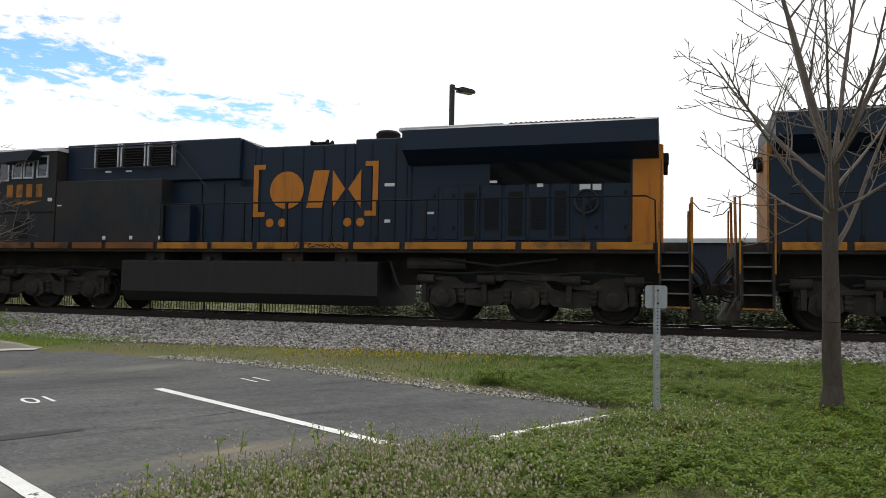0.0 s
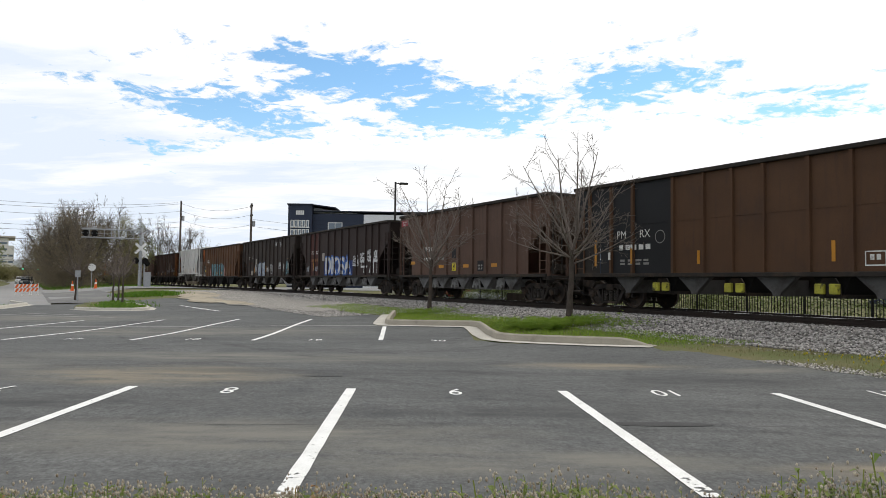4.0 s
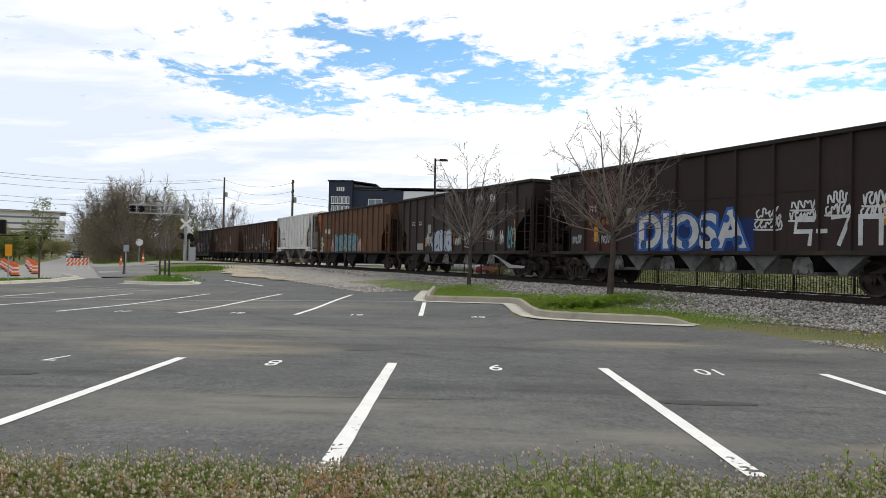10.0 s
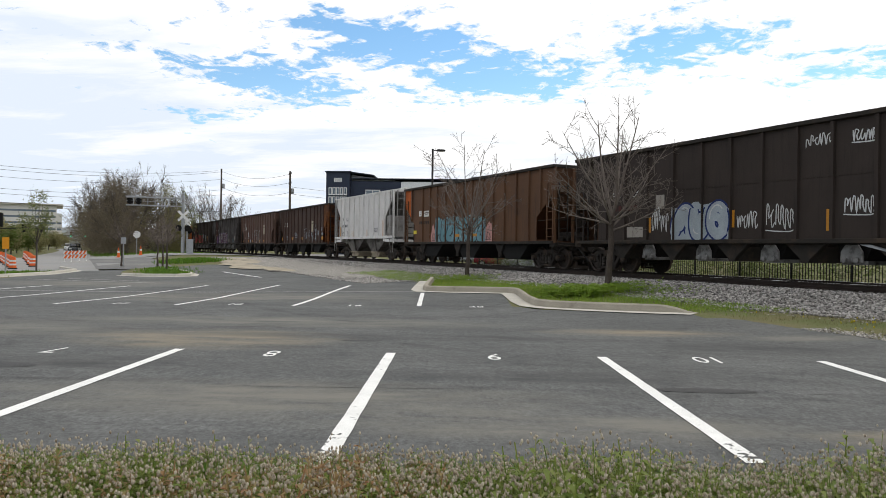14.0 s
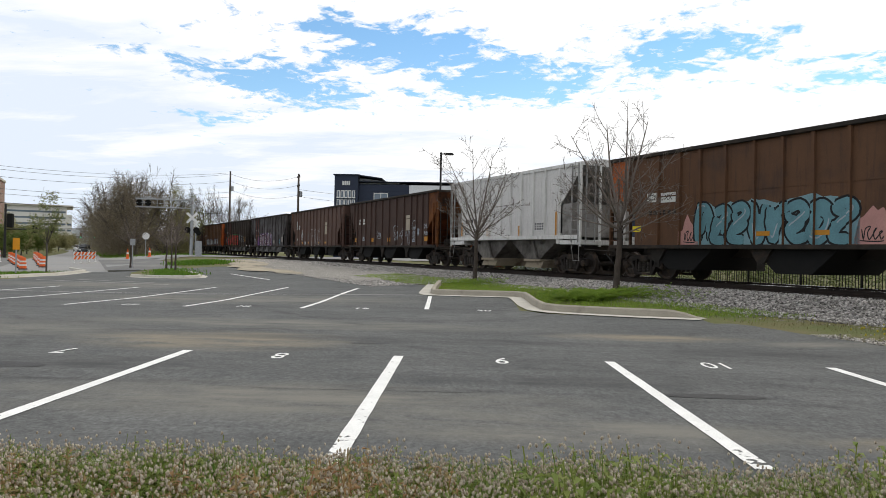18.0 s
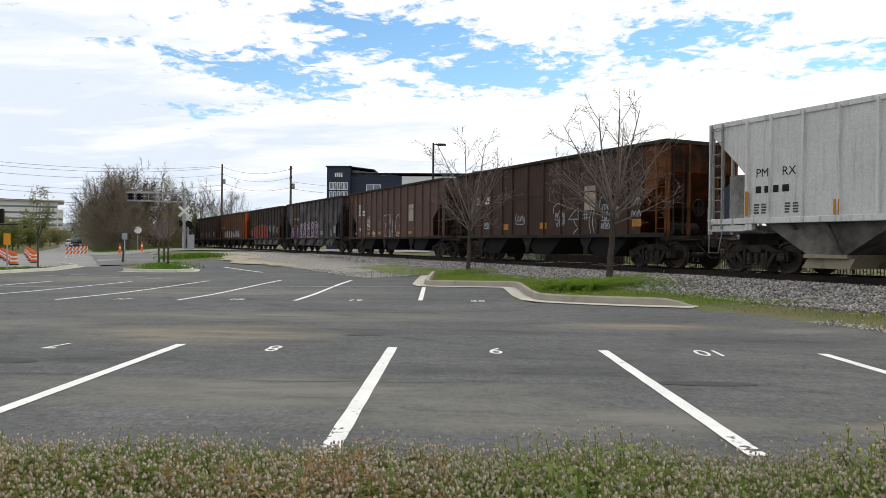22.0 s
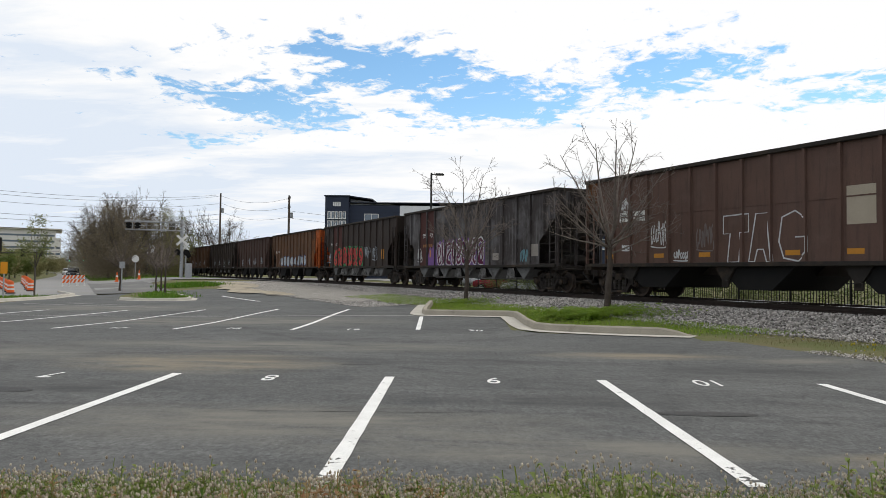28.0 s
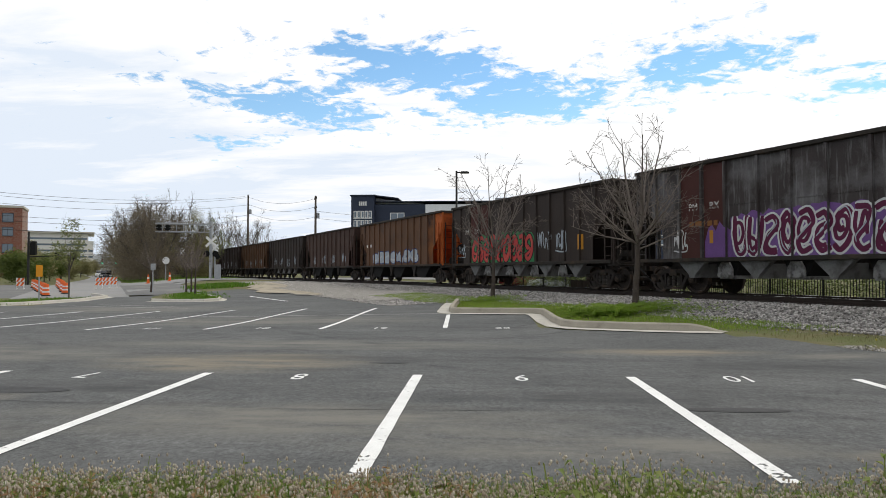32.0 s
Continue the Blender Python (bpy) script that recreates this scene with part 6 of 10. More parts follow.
def barricade(x, y, turn):
    z = ground_z(x, y) + 0.05
    ba = tagged(thing("barricade", pose(x, y, z, 0, 0, turn) @ Matrix.Scale(0.8, 4)), "narrow barricade with slanted orange and white stripes", "barricade", "barricades")
    for k in (-0.28, 0.28):
        bm = B()
        box(bm, k - 0.025, k + 0.025, -0.03, 0.03, 0, 1.05)
        box(bm, k - 0.03, k + 0.03, -0.35, 0.35, 0, 0.05)
        part("upright", bm, M["sign_white"], ba)
    for z0 in (0.30, 0.68):
        bm = B()
        box(bm, -0.34, 0.34, -0.05, -0.03, z0, z0 + 0.32)
        rail = part("rail", bm, M["sign_white"], ba)
        for k in range(2):
            bm = B()
            paint(bm, [(-0.34 + 0.32 * k, z0), (-0.16 + 0.32 * k, z0), (0.02 + 0.32 * k, z0 + 0.32), (-0.16 + 0.32 * k, z0 + 0.32)], [(-2, 2, -0.05)], 0.004, 0)
            part("stripe", bm, M["safety_orange"], rail)


for x, y in ((-24.9, 38.6), (-26.3, 40.6), (-27.7, 42.6), (-29.3, 44.8), (-31.0, 47.2), (-33.0, 50.0), (-35.4, 53.4), (-26.0, 42.2), (-27.8, 44.9), (-29.7, 47.9), (-31.8, 51.1), (-34.2, 54.8), (-36.9, 58.9)):
    barrel(x, y)
for x, y, t in ((-29.75, 52.6, 22), (-30.0, 54.0, 26), (-30.15, 55.4, 20), (-34.5, 50.5, 25)):
    barricade(x, y, t)
for x, y in ((-32.9, 66.7), (-32.6, 70.6), ):
    cone(x, y)


def traffic_light(p, label):
    li = tagged(thing("traffic_light", pose(*p)), label, "traffic light", "traffic lights")
    bm = B()
    box(bm, -0.2, 0.2, -0.12, 0.12, -1.1, 0, 0.03)
    part("housing", bm, M["black"], li)
    for k, m in enumerate(("red_lens", "amber_lens", "green_glow")):
        bm = B()
        lathe(bm, [(0.13, -0.14), (0.13, -0.12)], 12, centre=(0, 0, -0.2 - 0.35 * k))
        part("lens", bm, M[m], li)
    bm = B()
    tube(bm, (0, 0, 0), (0, 0, 0.9), 0.03, 0.03, 6)
    part("hanger", bm, M["dark_metal"], li)


def corner_signal(x, y):
    """A signal pole at the street corner with a long mast arm and three heads seen from behind."""
    z = ground_z(x, y)
    po = tagged(thing("signal_mast", pose(x, y, z, 0, 0, 4)), "dark steel signal mast with traffic light heads seen from behind", "traffic light", "traffic lights")
    bm = B()
    tube(bm, (0, 0, -0.1), (0, 0, 5.2), 0.13, 0.10, 10)
    part("pole", bm, M["dark_metal"], po)
    bm = B()
    tube(bm, (0, 0, 2.75), (4.7, 0, 2.85), 0.06, 0.04, 8)
    part("mast_arm", bm, M["dark_metal"], po)
    for dx, z0, h in ((0.5, 2.9, 1.35), (2.8, 2.45, 0.75), (4.55, 2.45, 0.75)):
        bm = B()
        box(bm, dx - h * 0.2, dx + h * 0.2, -0.2, 0.12, z0, z0 + h, 0.03)
        for k in range(3):
            lathe(bm, [(h * 0.13, 0.1), (h * 0.14, 0.28), (h * 0.12, 0.28)], 10, centre=(dx, 0, z0 + h * (0.2 + 0.3 * k)))
        part("signal_head", bm, M["black"], po)


corner_signal(-45.6, 67.9)
for k, q in enumerate((-15.6, -12.9)):
    p = on_track(-172, q)
    traffic_light((p.x, p.y, 3.9), "hanging traffic light showing green")
a, b = on_track(-172, -30), on_track(-172, -7)
wire(Vector((a.x, a.y, 5.2)), Vector((b.x, b.y, 5.2)), 0.4, 0.03)
for q in (-30, -7):
    p = on_track(-172, q)
    po = tagged(thing("signal_pole", pose(p.x, p.y, ground_z(p.x, p.y))), "plain steel pole holding the signal wire", "pole", "signal poles")
    bm = B()
    tube(bm, (0, 0, 0), (0, 0, 5.6), 0.13, 0.1, 10)
    part("pole", bm, M["galvanised"], po)

# ---- fence behind the railway ----
fence = tagged(thing("picket_fence"), "black metal picket fence behind the railway", "fence")
bm = B()
box(bm, -0.011, 0.011, -0.011, 0.011, 0, 1.25)
picket = part("picket", bm, M["fence_black"], fence)
first_done, k, s = False, 0, 16.0
rest = B()
while s > -52:
    p = on_track(s, 6.4)
    z = ground_z(p.x, p.y)
    if -16 < s < 12 and k < 230:
        m = pose(p.x, p.y, z, 0, 0, math.degrees(math.atan2(DY, DX)))
        if not first_done:
            picket.matrix_basis = m
            first_done = True
        else:
            share("picket", picket, fence, m)
        k += 1
    else:
        box(rest, p.x - 0.011, p.x + 0.011, p.y - 0.011, p.y + 0.011, z, z + 1.25)
    s -= 0.125
tagged(part("picket_rest", rest, M["fence_black"], fence), kind="stuff")
for h in (0.12, 0.95, 1.15):
    bm = B()
    pts = [on_track(v, 6.4) for v in spaced((-52, 16, 2.5))]
    for p, q in zip(pts, pts[1:]):
        za, zb = ground_z(p.x, p.y) + h, ground_z(q.x, q.y) + h
        tube(bm, (p.x, p.y, za), (q.x, q.y, zb), 0.02, 0.02, 4, False)
    part("fence_rail", bm, M["fence_black"], fence)
for s in spaced((-52, 16, 2.5)):
    p = on_track(s, 6.4)
    z = ground_z(p.x, p.y)
    bm = B()
    box(bm, p.x - 0.035, p.x + 0.035, p.y - 0.035, p.y + 0.035, z, z + 1.35)
    part("fence_post", bm, M["fence_black"], fence)


board_fence = tagged(thing("board_fence"), "low dark stained board fence beyond the railway", "fence")
bm = B()
box(bm, -0.095, 0.095, -0.012, 0.012, 0.02, 0.95, 0.004)
board = part("board", bm, M["fence_brown"], board_fence)
for k in range(34):
    p = on_track(-28.6 - 0.2 * k, 5.6)
    m = pose(p.x, p.y, -0.24, 0, 0, math.degrees(math.atan2(DY, DX)))
    if k:
        share("board", board, board_fence, m)
    else:
        board.matrix_basis = m


# ---- parked cars ----
def parked_car(x, y, turn, paintm, label):
    z = ground_z(x, y)
    c = tagged(thing("car", pose(x, y, z, 0, 0, turn)), label, "car", "parked cars")
    bm = B()
    prism(bm, [(-2.2, 0.3), (-2.25, 0.62), (-2.1, 0.84), (-1.1, 0.92), (-0.5, 0.95), (1.6, 0.95), (2.15, 0.88), (2.22, 0.55), (2.15, 0.3)], -0.88, 0.88)
    bmesh.ops.bevel(bm, geom=bm.edges[:], offset=0.05, segments=2, affect="EDGES")
    part("body", bm, paintm, c, smooth_=True)
    bm = B()
    prism(bm, [(-1.15, 0.92), (-0.45, 1.40), (0.9, 1.43), (1.65, 0.94)], -0.74, 0.74)
    bmesh.ops.bevel(bm, geom=bm.edges[:], offset=0.06, segments=2, affect="EDGES")
    part("glasshouse", bm, M["glass_dark"], c, smooth_=True)
    bm = B()
    prism(bm, [(-0.5, 1.38), (-0.3, 1.45), (0.8, 1.47), (0.95, 1.40)], -0.68, 0.68)
    part("roof", bm, paintm, c)
    for wx in (-1.35, 1.35):
        for wy in (-0.82, 0.82):
            bm = B()
            lathe(bm, [(0.1, wy - 0.1), (0.31, wy - 0.1), (0.32, wy), (0.31, wy + 0.1), (0.1, wy + 0.1)], 16, centre=(wx, 0, 0.32))
            w = part("wheel", bm, M["rubber"], c)
            bm = B()
            lathe(bm, [(0.2, wy - 0.105), (0.2, wy + 0.105)], 12, centre=(wx, 0, 0.32))
            part("rim", bm, M["alu"], w)
    for wy in (-0.6, 0.6):
        bm = B()
        box(bm, -2.27, -2.2, wy - 0.18, wy + 0.18, 0.6, 0.76, 0.02)
        part("headlight", bm, M["label_white"], c)


for k, (s, q, m, t, lab) in enumerate(((-48.1, 13.1, "car_paint_white", 61, "white car parked behind the fence"), (-53.0, 13.3, "car_paint_red", 61, "red car parked behind the fence"), (-59.9, 13.1, "car_paint_silver", 61, "silver car parked behind the fence"), (-41, 12.3, "car_paint_white", 61, "white car parked behind the fence"), (-46, 12.4, "car_paint_silver", 61, "silver car parked behind the fence"),
                                       (-58, -45, "car_paint_white", -61, "white car parked across the street"), (-61, -46, "car_paint_silver", -61, "silver car parked across the street"), (-64, -47, "car_paint_dark", -61, "dark car parked across the street"), (-165, -16.4, "car_paint_white", 29, "small pale car far down the street"), (-120, -17.6, "car_paint_dark", 29, "small dark car down the street"))):
    p = on_track(s, q)
    parked_car(p.x, p.y, t + 90, M[m], lab)


# ---- buildings ----
def window_unit(parent, x, z, w, h, y, panes=2, frame_mat="sign_white"):
    bm = B()
    t = 0.09
    for p in ((x - w / 2, x + w / 2, z, z + t), (x - w / 2, x + w / 2, z + h - t, z + h), (x - w / 2, x - w / 2 + t, z + t, z + h - t), (x + w / 2 - t, x + w / 2, z + t, z + h - t)):
        box(bm, p[0], p[1], y - 0.06, y, p[2], p[3])
    for k in range(1, panes):
        xx = x - w / 2 + w * k / panes
        box(bm, xx - 0.035, xx + 0.035, y - 0.06, y, z + t, z + h - t)
    wi = part("window", bm, M[frame_mat], parent)
    bm = B()
    box(bm, x - w / 2 + t, x + w / 2 - t, y - 0.03, y - 0.01, z + t, z + h - t)
    part("pane", bm, M["glass_sky"], wi)
    bm = B()
    box(bm, x - w / 2 - 0.05, x + w / 2 + 0.05, y - 0.12, y, z - 0.06, z)
    part("sill", bm, M[frame_mat], wi)


def apartment_block():
    """Dark blue clad apartments with a corner tower and a pale wing."""
    ox, oy = -19.2, 95.0
    bl = tagged(thing("apartment_building", pose(ox, oy, 0.2, 0, 0, 0)), "dark blue clad apartment building with corner tower, beyond the railway", "building")
    T, H = 11.0, 9.9
    bm = B()
    box(bm, 0, 3.1, 0, 9, 0, T)
    part("tower", bm, M["navy_clad"], bl)
    bm = B()
    box(bm, 3.1, 9.8, 0.8, 16, 0, H)
    part("wall", bm, M["navy_clad"], bl)
    bm = B()
    box(bm, 9.8, 18.5, 0.8, 16, 0, H)
    part("wall", bm, M["pale_clad"], bl, "pale grey clad wing")
    bm = B()
    box(bm, 18.5, 56, 0.8, 16, 0, H + 0.3)
    part("wall", bm, M["navy_clad"], bl)
    for k in range(18):
        zz = 0.5 + k * 0.5
        bm = B()
        box(bm, 3.15, 9.75, 0.785, 0.8, zz, zz + 0.03)
        part("cladding_joint", bm, M["navy_dark"], bl)
    bm = B()
    box(bm, -0.15, 3.25, -0.15, 9.1, T, T + 0.15)
    prism(bm, [(3.1, T + 0.14), (6.2, T - 0.25), (6.2, T - 0.37), (3.1, T + 0.0)], 0.3, 8.8)
    part("tower_roof", bm, M["navy_dark"], bl)
    bm = B()
    prism(bm, [(3.1, H + 0.9), (3.1, H + 0.13), (9.5, H + 0.13)], 1.5, 15)
    part("roof_slope", bm, M["roof_white"], bl)
    bm = B()
    box(bm, 3.0, 56.2, 0.6, 16.2, H + 0.3, H + 0.42)
    part("parapet", bm, M["navy_dark"], bl)
    for k in range(5):
        bm = B()
        box(bm, 19 + k * 4.5, 21 + k * 4.5, 4, 7, H + 0.3, H + 1.1)
        part("roof_unit", bm, M["galvanised"], bl)
    for z in (8.05, 6.2, 2.2):
        for k in range(5):
            window_unit(bl, 0.55 + k * 0.5, z, 0.42, 0.95 if z == 8.05 else 1.6, 0.0, 1)
    for z in (7.5, 4.4, 1.2):
        for x in (6.05, 12.2, 15.8, 21, 26, 31, 36, 41, 46, 50, 54):
            window_unit(bl, x, z, 1.9, 1.3, 0.8, 2)
    for k in range(4):
        bm = B()
        box(bm, 1.05 + k * 0.27, 1.25 + k * 0.27, -0.04, 0.0, 9.7, 10.25)
        part("sign_bar", bm, M["sign_white"], bl, "plain white sign bar")
    return bl


apartment_block()


def right_block():
    """Dark blue clad apartments seen past the end of the first car."""
    bl = tagged(thing("apartment_building", pose(29.3, 48.9, 0.2, 0, 0, -36)), "dark blue two-storey apartment wing with white windows, beyond the railway", "building")
    bm = B()
    box(bm, 0, 13.0, 0, 12, 0, 5.9)
    part("wall", bm, M["navy_clad"], bl)
    bm = B()
    box(bm, -0.15, 13.15, -0.15, 12.15, 5.9, 6.05)
    part("parapet", bm, M["navy_dark"], bl)
    for k in range(10):
        bm = B()
        box(bm, 0.02, 12.98, -0.015, 0, 0.5 + k * 0.55, 0.53 + k * 0.55)
        part("cladding_joint", bm, M["navy_dark"], bl)
    for z in (3.7, 0.7):
        for x in (1.6, 5.6, 8.6, 11.6):
            window_unit(bl, x, z, 1.15, 1.35, 0.0, 2)
    return bl


right_block()


def shed(x, y, w, d, h, turn):
    sh = tagged(thing("shed", pose(x, y, 0.2, 0, 0, turn)), "low dark metal shed with pale flat roof, beyond the railway", "building")
    bm = B()
    box(bm, 0, w, 0, d, 0, h)
    part("wall", bm, M["navy_dark"], sh)
    bm = B()
    box(bm, -0.2, w + 0.2, -0.2, d + 0.2, h, h + 0.22)
    part("roof", bm, M["roof_white"], sh)
    for k in range(int(w / 1.2)):
        bm = B()
        box(bm, 0.3 + k * 1.2, 0.38 + k * 1.2, -0.04, 0, 0, h)
        part("wall_rib", bm, M["navy_dark"], sh)


shed(34.0, 19.4, 9, 8, 3.6, -62)


def brick_block():
    bl = tagged(thing("brick_building", pose(-105.6, 155, 0.2, 0, 0, 28)), "red brick office building across the street", "building")
    bm = B()
    box(bm, -45, 0, 0, 10, 0, 15.2)
    part("wall", bm, M["brick"], bl)
    bm = B()
    box(bm, -45.2, 0.2, -0.2, 10.2, 15.2, 15.7)
    part("parapet", bm, M["concrete"], bl)
    for z in (1.5, 5.2, 8.9, 12.0):
        for k in range(9):
            window_unit(bl, -2.8 - k * 4.6, z, 2.2, 2.0, 0.0, 2, "navy_dark")


def white_block():
    bl = tagged(thing("office_building", pose(-255, 420, 0.2, 0, 0, 30)), "pale concrete office building with banded windows, far down the street", "building")
    bm = B()
    box(bm, -30, 9, 0, 40, 0, 24.0)
    box(bm, 9, 12, 2, 40, 0, 19.5)
    part("wall", bm, M["pale_concrete"], bl)
    bm = B()
    box(bm, -31, 12.5, -1.5, 41, 24.0, 24.9)
    part("roof", bm, M["concrete"], bl)
    for k in range(6):
        z = 2.2 + 3.6 * k
        bm = B()
        box(bm, -29.5, 8.6, -0.1, 0.05, z, z + 1.1)
        part("window_band", bm, M["glass_sky"], bl)
    for k in range(4):
        z = 2.2 + 3.6 * k
        bm = B()
        box(bm, 9.3, 11.7, 1.9, 2.05, z, z + 1.2)
        part("window_band", bm, M["glass_sky"], bl)


brick_block()
white_block()
for k in range(14):
    rng = random.Random(300 + k)
    a = math.radians(29.4 + rng.uniform(-1.6, 1.8))
    r = rng.uniform(560, 900)
    b = tagged(thing("far_building", pose(-math.sin(a) * r, math.cos(a) * r, 0.2, 0, 0, 29)), "pale building at the street's far end, haze in its colour", "building", "far buildings")
    bm = B()
    w, h = rng.uniform(8, 18), rng.uniform(8, 20)
    box(bm, -w / 2, w / 2, 0, 10, 0, h)
    part("wall", bm, M["haze_clad"], b)
    bm = B()
    for i in range(int(h / 3)):
        box(bm, -w / 2 + 0.5, w / 2 - 0.5, -0.1, 0, 1.2 + i * 3, 2.4 + i * 3)
    part("window_band", bm, M["glass_sky"], b)


# ---- locomotives ----
def loco_truck(parent, x, wheels, side=-1):
    """A three-axle truck with a curved cast frame."""
    tr = thing("truck", pose(x, 0, 0))
    tr.parent = parent
    for a in (-1, 1):
        bm = B()
        y0, y1 = a * 1.00, a * 1.16
        prism(bm, [(-2.55, 1.02), (-2.2, 1.08), (-1.75, 1.06), (-1.35, 0.80), (-1.0, 0.72), (-0.62, 0.80), (-0.4, 1.06), (0.4, 1.06), (0.62, 0.80), (1.0, 0.72), (1.35, 0.80), (1.75, 1.06), (2.2, 1.08), (2.55, 1.02),
                   (2.6, 0.74), (2.2, 0.70), (1.8, 0.62), (1.45, 0.40), (1.05, 0.36), (0.65, 0.40), (0.42, 0.60), (-0.42, 0.60), (-0.65, 0.40), (-1.05, 0.36), (-1.45, 0.40), (-1.8, 0.62), (-2.2, 0.70), (-2.6, 0.74)], y0, y1)
        part("truck_frame", bm, M["truck_loco"], tr)
        for k in (-2, 0, 2):
            bm = B()
            o = a * 1.12
            prism(bm, [(k - 0.34, 0.45), (k - 0.30, 0.74), (k - 0.12, 0.84), (k + 0.12, 0.84), (k + 0.30, 0.74), (k + 0.34, 0.45), (k + 0.18, 0.34), (k - 0.18, 0.34)], a * 1.02, a * 1.26)
            lathe(bm, [(0.19, a * 1.24), (0.19, a * 1.32), (0.13, a * 1.35), (0.02, a * 1.36)], 14, centre=(k, 0, 0.56))
            for d in (-1, 1):
                lathe(bm, [(0.09, 0.44), (0.11, 0.5), (0.09, 0.56), (0.11, 0.62), (0.09, 0.68), (0.11, 0.74), (0.09, 0.8)], 8, "z", (k + d * 0.44, a * 1.13, 0))
            part("journal_box", bm, M["truck_loco"], tr)
        for k in (-2.45, -0.95, 1.05, 2.45):
            bm = B()
            tube(bm, (k - 0.2, a * 1.22, 1.0), (k + 0.22, a * 1.22, 1.0), 0.115, seg=12)
            tube(bm, (k + 0.22, a * 1.22, 1.0), (k + 0.42, a * 1.22, 0.98), 0.03, seg=6)
            box(bm, k - 0.1, k + 0.02, a * 1.2 - 0.06, a * 1.2 + 0.06, 0.45, 0.95)
            part("brake_cylinder", bm, M["truck_loco"], tr)
        bm = B()
        prism(bm, [(-1.9, 0.88), (-1.2, 0.92), (-0.75, 1.12), (0.75, 1.12), (1.2, 0.92), (1.9, 0.88), (1.9, 0.78), (1.15, 0.80), (0.7, 1.0), (-0.7, 1.0), (-1.15, 0.80), (-1.9, 0.78)], a * 1.17, a * 1.23)
        part("equaliser_bar", bm, M["truck_loco"], tr)
        bm = B()
        pipe(bm, [(-2.5, a * 1.2, 1.18), (-1.6, a * 1.22, 1.14), (-0.6, a * 1.2, 1.2), (0.5, a * 1.22, 1.13), (1.5, a * 1.2, 1.2), (2.5, a * 1.22, 1.14)], 0.022)
        pipe(bm, [(-0.6, a * 1.2, 1.2), (-0.2, a * 1.25, 1.0), (0.4, a * 1.26, 0.92)], 0.02)
        part("air_pipe", bm, M["rubber"], tr)
    bm = B()
    box(bm, -2.4, 2.4, -0.95, 0.95, 0.55, 1.15)
    # solid core painted as the dark between the wheels
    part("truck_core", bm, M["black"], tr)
    for k in (-2, 0, 2):
        wheels.append((wheel_pair(tr, k, M["truck_loco"], M["truck_loco"], 0.53, 0.755, 0.92), 0.53))
    return tr


def end_steps(loco, x, d, mat):
    """A stairwell at a corner: stringers and treads, on both sides."""
    for y in (-1, 1):
        bm = B()
        ya, yb = sorted((y * 0.95, y * 1.5))
        for xx in (x, x + d * 0.62):
            box(bm, xx - 0.025, xx + 0.025, ya, yb, 0.42, 1.9)
        box(bm, min(x, x + d * 0.62), max(x, x + d * 0.62), y * 0.95 - 0.02, y * 0.95 + 0.02, 0.42, 1.9)
        part("stringer", bm, M["grime"], loco)
        for k in range(5):
            bm = B()
            z = 0.44 + 0.3 * k
            box(bm, min(x, x + d * 0.62), max(x, x + d * 0.62), min(y * (0.95 + 0.0), y * (1.52 - 0.05 * k)), max(y * 0.95, y * (1.52 - 0.05 * k)), z, z + 0.035)
            part("step_tread", bm, M["tread"] if k else M["yellow_worn"], loco)
        bm = B()
        for xx in (x - d * 0.03, x + d * 0.66):
            pipe(bm, [(xx, y * 1.52, 1.2), (xx, y * 1.53, 2.75), (xx, y * 1.45, 2.85)], 0.022)
        part("stair_handrail", bm, M["yellow_worn"], loco)


